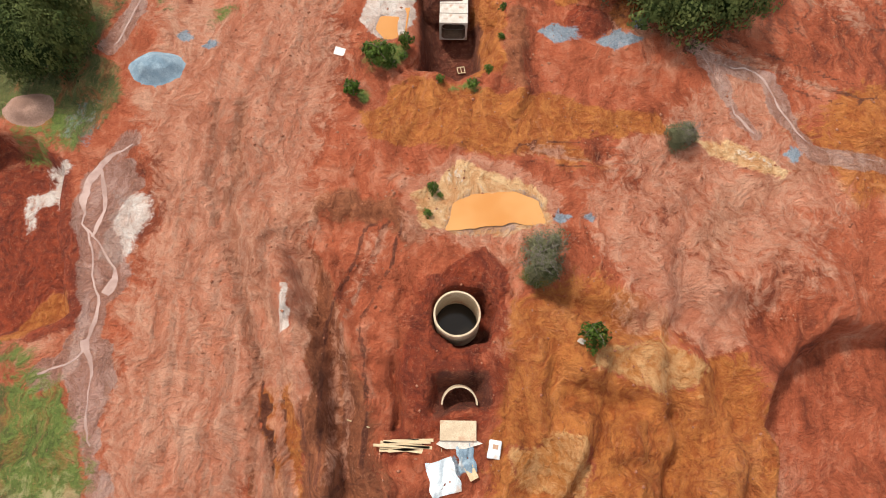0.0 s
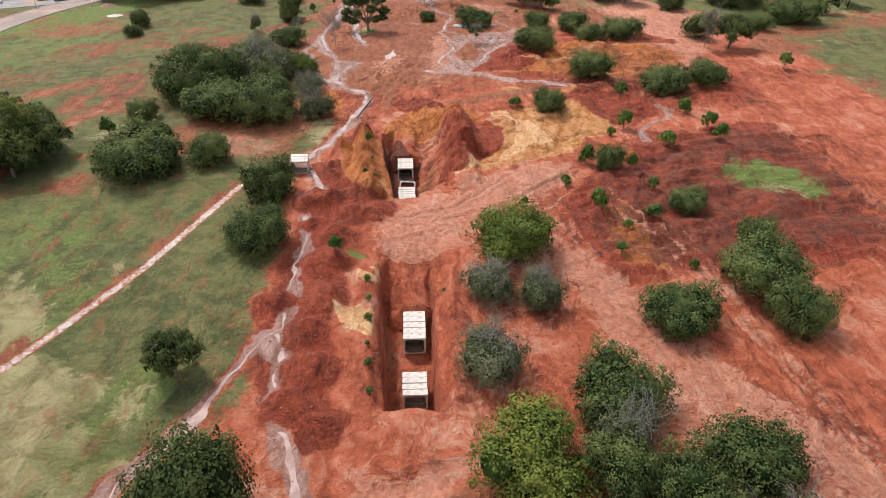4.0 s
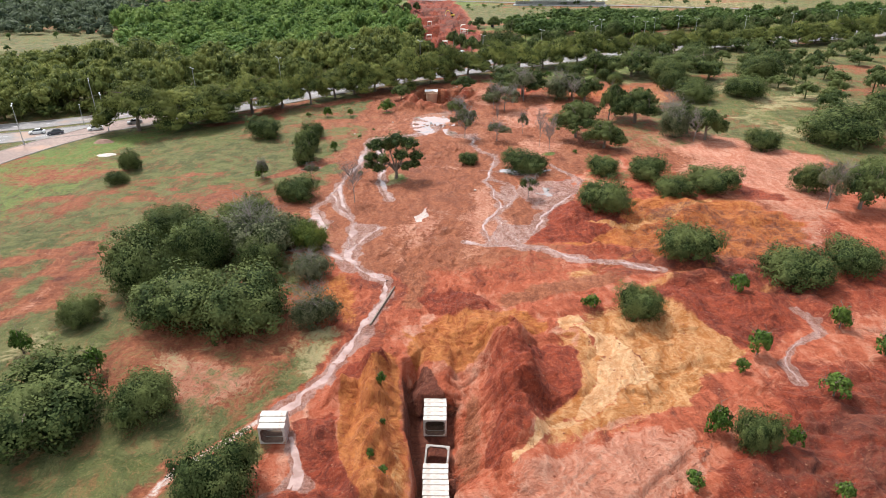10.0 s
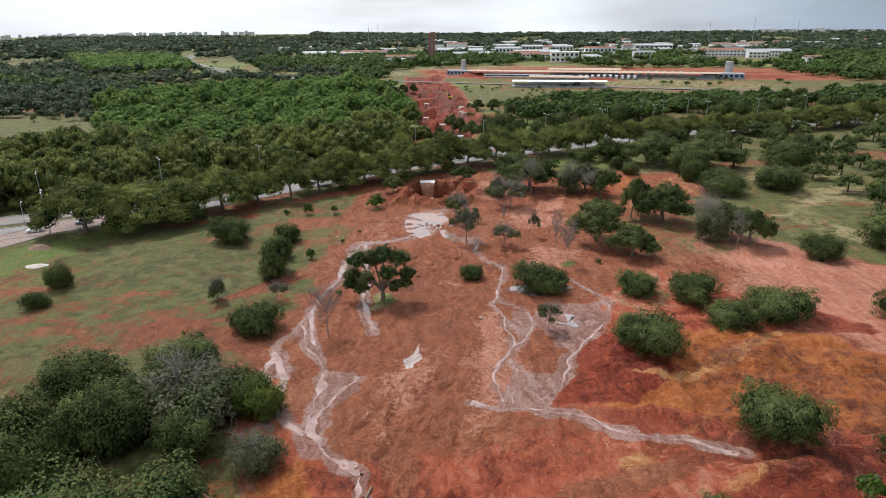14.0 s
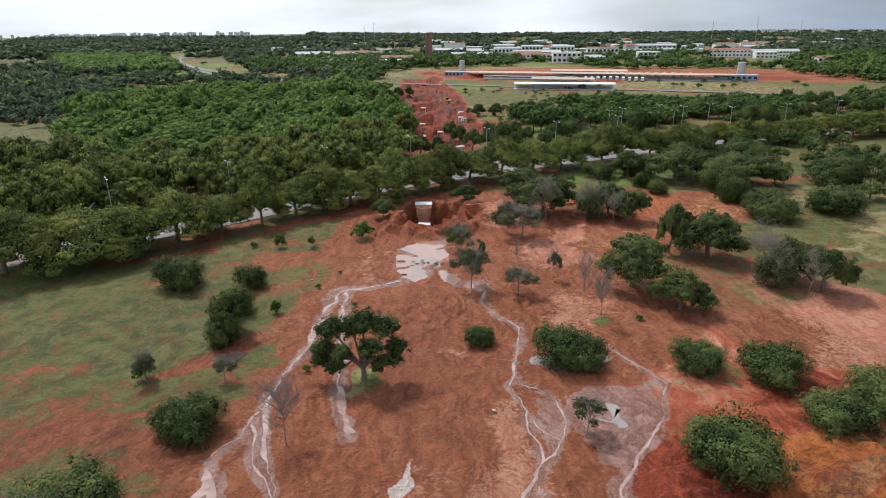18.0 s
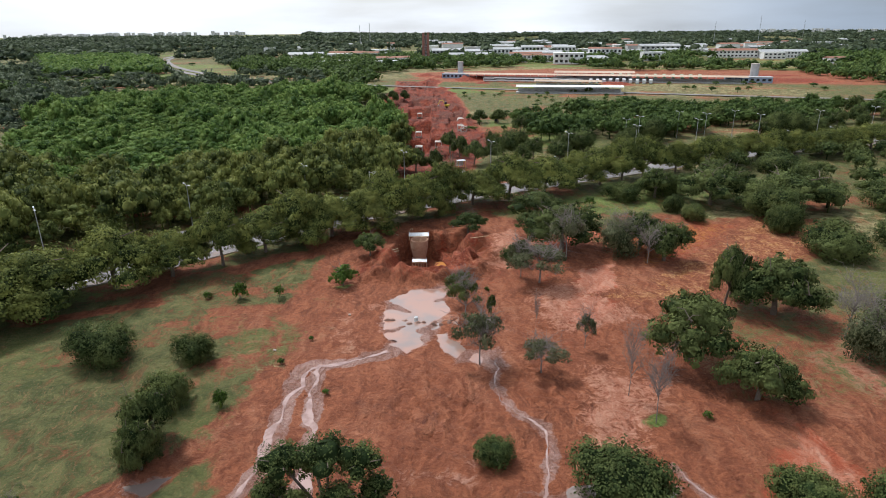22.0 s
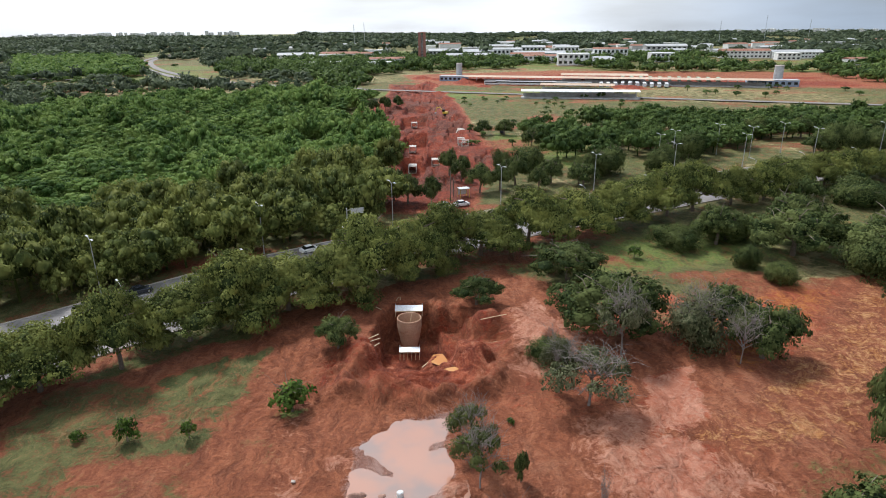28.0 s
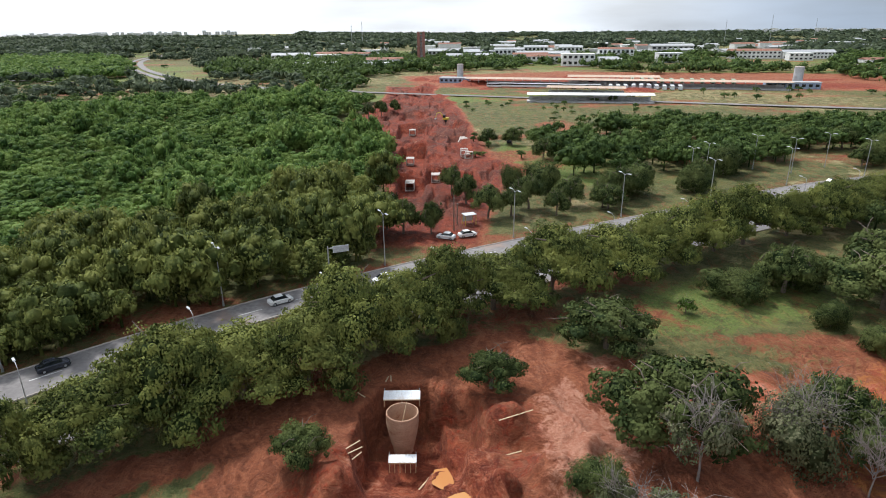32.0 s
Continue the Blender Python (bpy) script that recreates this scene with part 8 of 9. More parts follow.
canopy(-5.8, 293.9, 0.2, 4.7, 1.5, 1.2, "white corrugated metal canopy over the shaft edge", 3)
canopy(-5.4, 285.8, -3.2, 3.3, 1.1, 1.6, "white corrugated canopy on timber posts in the pit", 6)
for x, y, a, l in ((-11.5, 283.5, 50, 4.2), (-11.2, 283.0, 42, 3.8), (-10.9, 283.4, 58, 3.4), (-8.0, 297.8, 80, 1.6), (-7.5, 297.9, 95, 1.6), (-16, 284, 20, 2.4), (-15, 283.2, -25, 2.0), (8, 287, 30, 5), (7, 283.5, 25, 3), (-2.6, 282.6, 62, 3.2), (-11.0, 294.0, -40, 1.4)):
    z = ground_height(x, y)
    tagged(new("plank", bm_mesh("plank", box_bm(l, 0.16, 0.06, bevel=0.01), TIMBER)), "loose weathered timber plank on the soil", "plank", "loose planks").matrix_basis = pose(x, y, z + 0.06, 0, 4, a)
random.seed(41)
for k in range(11):
    l = random.uniform(2.8, 4.6)
    ob = tagged(new("plank", bm_mesh("plank", box_bm(l, random.uniform(0.18, 0.28), 0.07, bevel=0.012), TIMBER)), "pale sawn timber plank in a loose pile", "plank", "timber pile")
    ob.matrix_basis = pose(-1.5 + random.uniform(-0.7, 0.7), 2.45 + 0.16 * (k % 6) + random.uniform(-0.05, 0.05), ground_height(-1.5, 2.8) + 0.1 + 0.09 * (k // 4), 0, 0, random.uniform(-7, 7))
tagged(new("stake", bm_mesh("stake", tube_bm([(-6.4, 4.7, ground_height(-6.4, 4.7) + 0.1), (-4.5, 4.1, ground_height(-4.5, 4.1) + 0.25)], [0.06, 0.05], 6), TIMBER)), "pale wooden stake lying on the bank", "stake")

# ---- clutter round the first shaft ----
PLASTIC_BLUE = surface("plastic_sheet_blue", (0.16, 0.24, 0.32), (0.30, 0.40, 0.48), 1.5, 0.35, relief=0.5, dist=0.05, dirt=(0.5, 0.5, 0.5))
PLASTIC_PALE = surface("plastic_sheet_pale", (0.55, 0.62, 0.68), (0.72, 0.76, 0.78), 1.0, 0.4, relief=0.5, dist=0.05, dirt=(0.45, 0.34, 0.28))
GRAVEL = surface("gravel_blue_grey", (0.17, 0.26, 0.34), (0.30, 0.40, 0.48), 1.2, 0.9, relief=0.9, dist=0.08)


def sheet(name, x, y, w, d, h, seed, material, label, cat, turn=0.0, n=22):
    """A crumpled sheet draped over the soil."""
    u, v = np.meshgrid(np.linspace(-0.5, 0.5, n), np.linspace(-0.5, 0.5, n))
    u, v = u.ravel(), v.ravel()
    px, py = u * w * (1 + 0.3 * vnoise(v * 4, v * 0 + 3, seed)), v * d * (1 + 0.3 * vnoise(u * 4, u * 0 + 5, seed))
    c, s_ = math.cos(turn), math.sin(turn)
    px, py = px * c - py * s_, px * s_ + py * c
    z = [ground_height(x + a, y + b) for a, b in zip(px, py)]
    pz = np.array(z) + 0.04 + h * (0.5 + fbm(u * 4, v * 4, seed, 3)) * (1 - np.maximum(np.abs(u), np.abs(v)) * 1.6).clip(0, 1)
    q_ = (np.arange(n - 1)[:, None] * n + np.arange(n - 1)).ravel()
    me = raw_mesh(name, np.stack([px + x, py + y, pz], 1), np.stack([q_, q_ + 1, q_ + n + 1, q_ + n], 1), material, True)
    return tagged(new(name, me), label, cat)


sheet("tarpaulin", 2.95, 2.0, 1.3, 2.0, 0.5, 3, PLASTIC_BLUE, "crumpled dark blue tarpaulin on the soil", "tarpaulin", 0.2)
sheet("plastic_sheet", 1.2, 0.6, 2.4, 2.6, 0.3, 5, PLASTIC_PALE, "pale blue plastic sheet spread on the clay", "plastic sheet", 0.3)
slab_t = thing("concrete_slab", "soil-stained square concrete slab on the ground", "slab", at=pose(2.3, 4.0, ground_height(2.3, 4.0) + 0.05))
part("slab", box_bm(2.8, 1.5, 0.22, bevel=0.03), CONCRETE_TAN, slab_t)
part("spill", flat_poly("spill", [(-1.7, -1.0), (-0.6, -0.2), (0.9, -0.5), (1.9, -0.9), (0.6, -1.3), (-0.9, -1.35)], 0.03, CONCRETE_PALE), None, slab_t, "hardened cement spill")
tank = thing("tank_lid", "pale blue plastic lid with a round hole", "tank lid", at=pose(5.1, 2.7, ground_height(5.1, 2.7) + 0.03, 3, 2, -8))
part("lid", box_bm(1.0, 1.4, 0.14, bevel=0.05), PLASTIC_PALE, tank)
part("hole", box_bm(0.42, 0.34, 0.012, 0.05, 0.2, 0.142), BRICK_TAN, tank, "soil-filled opening")
timber_end = tagged(new("board", bm_mesh("board", box_bm(0.7, 1.1, 0.05, bevel=0.01), TIMBER)), "striped timber board beside the tarpaulin", "board")
timber_end.matrix_basis = pose(3.35, 1.0, ground_height(3.35, 1.0) + 0.06, 4, 0, 28)
panel = thing("sign_board", "small blank white sign board fallen on its post", "sign", at=pose(-9.4, 38.5, ground_height(-9.4, 38.5) + 0.12, 8, 6, -12))
part("board", box_bm(1.0, 0.8, 0.04, bevel=0.01), PAINT_WHITE, panel)
part("post", tube_bm([(0.2, 0, 0.0), (1.5, -0.1, -0.02)], [0.035, 0.035], 6), TIMBER, panel)
pallet = thing("pallet", "small square timber frame in the trench", "timber frame", at=pose(2.3, 40.2, ground_height(2.3, 40.2) + 0.05, 0, 0, 12))
for k, (a, b, c, d) in enumerate(((0, 0.35, 0.8, 0.08), (0, -0.35, 0.8, 0.08), (-0.36, 0, 0.08, 0.62), (0.36, 0, 0.08, 0.62), (0, 0, 0.08, 0.62))):
    part("batten", box_bm(c, d, 0.07, a, b, 0.0), TIMBER, pallet)


def lump(name, x, y, rx, ry, h, seed, material, label, cat, n=34):
    """A heap with an uneven foot and a rounded crest."""
    rr, aa = np.meshgrid(np.linspace(0, 1, n // 2), np.linspace(0, 2 * np.pi, n, endpoint=False))
    rr, aa = rr.ravel(), aa.ravel()
    edge_ = 1 + 0.22 * np.array(fbm(np.cos(aa) * 1.3, np.sin(aa) * 1.3, seed, 3))
    px, py = x + rx * rr * np.cos(aa) * edge_, y + ry * rr * np.sin(aa) * edge_
    pz = np.array([ground_height(a, b) for a, b in zip(px, py)]) - 0.05 + h * (1 - sstep(0.25, 1.0, rr)) * (1 + 0.3 * fbm(px * 0.9, py * 0.9, seed, 3)) + 0.05 * vnoise(px * 4, py * 4, seed)
    m_ = n // 2
    j, k = np.meshgrid(np.arange(n), np.arange(m_ - 1))
    j, k = j.ravel(), k.ravel()
    f = np.stack([j * m_ + k, j * m_ + k + 1, ((j + 1) % n) * m_ + k + 1, ((j + 1) % n) * m_ + k], 1)
    return tagged(new(name, raw_mesh(name, np.stack([px, py, pz], 1), f, material, True)), label, cat)


SOIL_BROWN = surface("soil_grey_brown", (0.27, 0.15, 0.11), (0.36, 0.22, 0.17), 0.8, 0.95, relief=0.8, dist=0.06)
lump("gravel_mound", -26.4, 36.2, 2.8, 2.1, 1.2, 2, GRAVEL, "heap of blue-grey crushed gravel on clay", "gravel pile")
lump("soil_mound", -37.5, 31.5, 2.6, 2.0, 1.0, 4, SOIL_BROWN, "old brown soil heap on the grass", "soil pile")
lump("sand_mound", 9.2, 484.0, 2.4, 2.0, 0.8, 7, CONCRETE_PALE, "pale sand heap at the far works", "sand pile")
lump("sand_mound", 1.0, 356.6, 1.8, 1.4, 1.2, 8, CONCRETE_PALE, "pale sand heap by the roadside", "sand pile")
lump("brick_mound", -94.0, 233.0, 3.2, 1.6, 0.9, 9, SOIL_BROWN, "pile of broken bricks on the grass", "brick pile")
lump("rubble_mound", -88.0, 222.0, 3.0, 1.5, 0.35, 10, CONCRETE_PALE, "pale rubble spread on the grass", "rubble pile")
STONE_PALE = surface("stone_pale", (0.44, 0.36, 0.30), (0.56, 0.49, 0.43), 2.0, 0.9)


def stone_mesh(seed):
    bm = bmesh.new()
    bmesh.ops.create_icosphere(bm, subdivisions=1, radius=1)
    r_ = np.random.default_rng(seed)
    for v in bm.verts:
        v.co *= r_.uniform(0.65, 1.15)
        v.co.z *= 0.7
    return bm_mesh("stone", bm, STONE_PALE)


STONES = [stone_mesh(k) for k in range(4)]
random.seed(51)
for k in range(26):
    x, y = -5.6 + random.gauss(0, 0.9), 49.2 + random.gauss(0, 0.9)
    tagged(new("stone", STONES[k % 4]), "pale broken rubble stone beside the trench", "stone", "rubble stones").matrix_basis = pose(x, y, ground_height(x, y) + 0.08, 0, 0, random.uniform(0, 360)) @ Matrix.Scale(random.uniform(0.12, 0.32), 4)
for x, y, r in ((-5.5, 38.5, 0.42), (12.0, 11.0, 0.35), (-16.2, 252, 0.3), (6.5, 196, 0.35), (-26, 240, 0.3), (3.5, 300.5, 0.4), (2.3, 301, 0.3)):
    tagged(new("stone", STONES[1]), "pale boulder lying on the clay", "stone", "boulders").matrix_basis = pose(x, y, ground_height(x, y) + r * 0.4) @ Matrix.Scale(r, 4)
drum = thing("drum", "white plastic drum standing in the puddle", "drum", at=pose(-4.7, 249.6, -0.2))
part("body", tube_bm([(0, 0, 0), (0, 0, 0.05), (0, 0, 0.8), (0, 0, 0.85)], [0.34, 0.36, 0.36, 0.33], 16), PAINT_WHITE, drum)
part("lid", tube_bm([(0, 0, 0.85), (0, 0, 0.9)], [0.3, 0.28], 16), STEEL_GREY, drum)
for k in range(9):
    x, y = -9.5 + k * 1.25 + random.uniform(-0.4, 0.4), 249.5 + random.uniform(-1.2, 1.2) - 0.15 * k
    lump("mud_bank", x, y, random.uniform(0.5, 1.3), random.uniform(0.3, 0.6), 0.42, 60 + k, SOIL_BROWN, "small brown mud bank rising from the puddle", "mud bank", 16)

# timber edging along the stream
for k in range(4):
    x, y = -11.4 + 0.66 * k, 144.5 + 2.7 * k
    tagged(new("beam", bm_mesh("beam", box_bm(2.75, 0.22, 0.3, bevel=0.03), BARK)), "dark timber edging beam beside the stream", "beam", "stream edging").matrix_basis = pose(x + 1.3, y, ground_height(x + 1.3, y) - 0.02, 0, 0, 76)

# soil clods strewn over the bare ground
rng = np.random.default_rng(8)
n_c = 5200
cx, cy = rng.uniform(-20, 40, n_c), rng.uniform(-6, 165, n_c) ** 1.0
keep = np.array([ZONES["grass"].reshape(len(AY), len(AX))[min(np.searchsorted(AY, b), len(AY) - 1), min(np.searchsorted(AX, a), len(AX) - 1)] < 0.3 and ground_height(a, b) > -0.5 for a, b in zip(cx, cy)])
cx, cy = cx[keep], cy[keep]
octa = np.array([(1, 0, 0), (0, 1, 0), (-1, 0, 0), (0, -1, 0), (0, 0, 0.8), (0, 0, -0.5)])
of = np.array([(0, 1, 4), (1, 2, 4), (2, 3, 4), (3, 0, 4), (1, 0, 5), (2, 1, 5), (3, 2, 5), (0, 3, 5)])
sz = 0.05 + 0.13 * rng.random(len(cx)) ** 3
cz = np.array([ground_height(a, b) for a, b in zip(cx, cy)])
cv = octa[None] * sz[:, None, None] * rng.uniform(0.6, 1.4, (len(cx), 6, 1)) + np.stack([cx, cy, cz + sz * 0.2], 1)[:, None]
SOIL_RED = surface("soil_red_clods", (0.30, 0.09, 0.045), (0.46, 0.22, 0.14), 0.7, 0.95)
tagged(new("soil_clods", raw_mesh("soil_clods", cv.reshape(-1, 3), (of[None] + 6 * np.arange(len(cx))[:, None, None]).reshape(-1, 3), SOIL_RED)), "red clods strewn over bare ground", "soil", kind="stuff")


# ---- street furniture ----
LUMINAIRE = surface("luminaire_grey", (0.55, 0.56, 0.57), (0.66, 0.67, 0.68), 2.0, 0.5)


def lamp(h, arms, reach, label, r=0.11):
    ob = thing("street_lamp", label, "street lamp", "street lamps")
    part("base", tube_bm([(0, 0, 0), (0, 0, 0.9)], [r * 1.7, r * 1.5], 8), STEEL_GREY, ob)
    part("pole", tube_bm([(0, 0, 0.85), (0, 0, h * 0.5), (0, 0, h)], [r, r * 0.85, r * 0.6], 8), STEEL_GREY, ob)
    for k in range(arms):
        s_ = 1 if k == 0 else -1
        part("arm", tube_bm([(0, 0, h - 0.15), (0, -s_ * reach * 0.5, h + 0.25), (0, -s_ * reach, h + 0.35)], [r * 0.5, r * 0.45, r * 0.4], 6), STEEL_GREY, ob)
        part("lamp_head", box_bm(0.32, 0.95, 0.16, 0, -s_ * (reach + 0.35), h + 0.28, 0.04), LUMINAIRE, ob)
    return ob


tall0 = lamp(10.6, 2, 1.2, "tall grey steel street lamp on the far verge")
short0 = lamp(5.2, 1, 1.4, "short grey street lamp on the road median", 0.08)


def heading(s_):
    (x, y), (x2, y2) = along(s_, 0), along(s_ + 1, 0)
    return math.degrees(math.atan2(y2 - y, x2 - x))


first = True
s = at_x(-140)
while s < at_x(260):
    x, y = along(s, -0.9)
    m = pose(x, y, ground_height(x, y), 0, 0, heading(s))
    if first:
        tall0.matrix_basis = m
    else:
        copy_thing(tall0, m)
    first = False
    s += 31.5
first = True
s = at_x(-135)
while s < at_x(240):
    x, y = along(s, 10.2)
    m = pose(x, y, 0.0, 0, 0, heading(s) + 180)
    if first:
        short0.matrix_basis = m
    else:
        copy_thing(short0, m)
    first = False
    s += 22.5
for x, y in ((72, 401), (79.4, 408), (99.6, 420), (108.7, 414), (123.9, 422), (-97.8, 243.3), (-115, 231)):
    copy_thing(tall0, pose(x, y, ground_height(x, y), 0, 0, 30))
for x, y, a in ((-126, 164, 160), (-126.5, 192, 175), (-122, 216, 200)):
    copy_thing(short0, pose(x, y, ground_height(x, y), 0, 0, a - 90))
gantry = thing("road_sign", "grey road sign panel on a tall post, seen from behind", "road sign", at=pose(-21.5, 333.3, 0, 0, 0, 20))
part("post", tube_bm([(0, 0, 0), (0, 0, 6.4)], [0.16, 0.13], 8), STEEL_GREY, gantry)
part("arm", box_bm(3.8, 0.12, 0.14, 1.9, 0, 5.9), STEEL_GREY, gantry)
part("panel", box_bm(3.0, 0.06, 1.3, 2.4, -0.08, 5.0, 0.01), LUMINAIRE, gantry)
for k in range(3):
    part("rail", box_bm(3.0, 0.05, 0.06, 2.4, -0.15, 5.15 + 0.45 * k), STEEL_GREY, gantry)
for x, y, h in ((2.5, 361, 8.5), (3.4, 366, 5.0)):
    tagged(new("utility_pole", bm_mesh("utility_pole", tube_bm([(x, y, 0), (x, y, h)], [0.14, 0.1], 8), BARK)), "bare timber utility pole beside the works", "pole", "utility poles")
booth = thing("booth", "yellow framed roadside stall with a pale roof", "stall", at=pose(6.2, 365.5, 0, 0, 0, 22))
part("roof", box_bm(3.0, 2.2, 0.12, 0, 0, 2.5, 0.02), METAL_ROOF, booth)
YELLOW = surface("paint_yellow", (0.62, 0.42, 0.03), (0.72, 0.52, 0.06), 1.0, 0.5)
for sx in (-1, 1):
    for sy in (-1, 1):
        part("post", box_bm(0.1, 0.1, 2.5, sx * 1.35, sy * 0.95, 0), YELLOW, booth)
part("back_panel", box_bm(2.8, 0.05, 1.6, 0, 0.95, 0.6), METAL_ROOF, booth)

# ---- cars ----
GLASS_DARK = surface("car_glass", (0.015, 0.018, 0.02), (0.03, 0.034, 0.038), 1.0, 0.08, relief=0.0)
TYRE = surface("tyre_rubber", (0.02, 0.02, 0.02), (0.03, 0.03, 0.03), 5.0, 0.9)
CAR_PAINT = {
    "white": surface("car_paint_white", (0.78, 0.78, 0.77), (0.82, 0.82, 0.81), 0.4, 0.25, relief=0.0), "silver": surface("car_paint_silver", (0.45, 0.46, 0.48), (0.52, 0.53, 0.55), 0.4, 0.3, 0.5, 0.0),
    "dark": surface("car_paint_dark", (0.03, 0.034, 0.045), (0.05, 0.055, 0.07), 0.4, 0.2, relief=0.0), "blue": surface("car_paint_blue", (0.03, 0.06, 0.16), (0.05, 0.09, 0.2), 0.4, 0.2, relief=0.0), "red": surface("car_paint_red", (0.35, 0.03, 0.03), (0.42, 0.04, 0.04), 0.4, 0.25, relief=0.0),
}


def loft(sections, bm=None):
    """Skin across closed sections of equal length."""
    bm = bm or bmesh.new()
    rows_ = [[bm.verts.new(p) for p in sec] for sec in sections]
    n = len(rows_[0])
    for a, b in zip(rows_, rows_[1:]):
        for k in range(n):
            bm.faces.new((a[k], a[(k + 1) % n], b[(k + 1) % n], b[k]))
    bm.faces.new(rows_[0][::-1])
    bm.faces.new(rows_[-1])
    bmesh.ops.recalc_face_normals(bm, faces=bm.faces)
    return bm


CAR_MESH = {}


def car(paint, x, y, turn, label, cargo=False):
    if paint not in CAR_MESH:
        def sec(px, w, z0, z1, tuck):
            return [(px, -w, z0), (px, w, z0), (px, w, z1 - 0.12), (px, w - tuck, z1), (px, -w + tuck, z1), (px, -w, z1 - 0.12)]
        body = loft([sec(-2.1, 0.72, 0.35, 0.78, 0.1), sec(-1.95, 0.84, 0.25, 0.95, 0.12), sec(-0.9, 0.87, 0.22, 0.98, 0.1), sec(0.9, 0.87, 0.22, 0.95, 0.1), sec(1.85, 0.82, 0.25, 0.82, 0.14), sec(2.1, 0.66, 0.35, 0.66, 0.12)])
        cabin = loft([[(-1.55, -0.78, 0.93), (-1.55, 0.78, 0.93), (-1.0, 0.62, 1.42), (-1.0, -0.62, 1.42)], [(1.15, -0.78, 0.92), (1.15, 0.78, 0.92), (0.35, 0.62, 1.42), (0.35, -0.62, 1.42)]])
        roof_ = box_bm(1.4, 1.26, 0.05, -0.33, 0, 1.41, 0.02)
        tyre = bmesh.new()
        bmesh.ops.create_cone(tyre, cap_ends=True, segments=16, radius1=0.31, radius2=0.31, depth=0.2, matrix=Matrix.Rotation(math.pi / 2, 4, "X"))
        hub = bmesh.new()
        bmesh.ops.create_cone(hub, cap_ends=True, segments=10, radius1=0.19, radius2=0.19, depth=0.215, matrix=Matrix.Rotation(math.pi / 2, 4, "X"))
        light = box_bm(0.06, 0.34, 0.12, bevel=0.02)
        CAR_MESH[paint] = [bm_mesh(n_, b_, m_) for n_, b_, m_ in (("body", body, CAR_PAINT[paint]), ("windows", cabin, GLASS_DARK), ("roof", roof_, CAR_PAINT[paint]), ("tyre", tyre, TYRE), ("rim", hub, STEEL_GREY), ("headlight", light, PAINT_WHITE))]
    body, cabin, roof_, tyre, hub, light = CAR_MESH[paint]
    ob = thing("car", label, "car", "cars on the road", pose(x, y, ground_height(x, y) + (0.06 if abs(turn) < 70 else 0.0), 0, 0, turn))
    b = part("body", body, None, ob)
    for sy in (-0.55, 0.55):
        part("headlight", light, None, b).location = (2.03, sy, 0.56)
    part("windows", cabin, None, ob, "dark glass cabin")
    part("roof", roof_, None, ob)
    for wx in (-1.3, 1.3):
        for wy in (-0.78, 0.78):
            w = part("wheel", tyre, None, ob)
            w.location = (wx, wy, 0.31)
            part("rim", hub, None, w)
    return ob


for paint, sx, off, turn, words in (("silver", -0.8, 5.0, 0, "silver saloon car driving on the asphalt"), ("dark", 20.5, 3.4, 0, "dark saloon car on the asphalt"), ("blue", 18.6, 6.2, 0, "dark blue car on the asphalt"),
                                    ("white", -14.5, 6.0, 180, "white car on the far carriageway"), ("white", 63.0, 3.5, 0, "white car on the far carriageway"), ("dark", -57.0, 3.2, 0, "dark estate car on the far carriageway"), ("white", -30.5, 4.0, 0, "white car on the far carriageway"),
                                    ("white", -112.0, 19.0, 180, "white car on the near carriageway"), ("white", -124.0, 15.5, 180, "white pickup car on the near carriageway"), ("silver", -104.0, 17.6, 180, "silver car on the near carriageway"), ("dark", -120.0, 18.6, 180, "black car on the near carriageway"),
                                    ("white", -136.0, 14.5, 180, "white car on the near carriageway"), ("dark", 84.0, 16.0, 180, "dark car under the tree row"), ("dark", 112.0, 3.5, 0, "dark car on the far carriageway"), ("red", -146.0, 4.0, 0, "red car on the far carriageway"), ("white", 96, 15.5, 180, "white car under the tree row"), ("white", -20, 15.5, 180, "white car under the tree row")):
    s = at_x(sx)
    x, y = along(s, off)
    car(paint, x, y, heading(s) + turn, words)
car("white", 5.4, 356.6, 21, "white car parked on the red verge")
car("white", 0.6, 355.4, 160, "white covered car parked on the red verge")
car("dark", 27, 470, 80, "dark car parked under trees at the works")

# ---- excavator at the far works ----
dig_m = thing("excavator", "yellow crawler excavator on red soil", "excavator", at=pose(2.6, 536, ground_height(2.6, 536), 0, 0, 160))
for sy in (-1, 1):
    part("track", box_bm(3.4, 0.55, 0.8, 0, sy * 1.0, 0, 0.2), TYRE, dig_m)
part("body", box_bm(2.8, 2.3, 1.1, -0.3, 0, 0.9, 0.15), YELLOW, dig_m)
part("cab", box_bm(1.3, 1.0, 1.4, 0.5, 0.6, 1.9, 0.1), GLASS_DARK, dig_m)
part("boom", tube_bm([(0.9, -0.3, 1.7), (2.8, -0.3, 4.3), (4.6, -0.3, 3.9)], [0.32, 0.3, 0.22], 4), YELLOW, dig_m)
part("arm", tube_bm([(4.6, -0.3, 3.9), (5.6, -0.3, 1.5)], [0.22, 0.16], 4), YELLOW, dig_m)
part("bucket", box_bm(0.8, 1.0, 0.7, 5.4, -0.3, 0.7, 0.12), STEEL_GREY, dig_m)

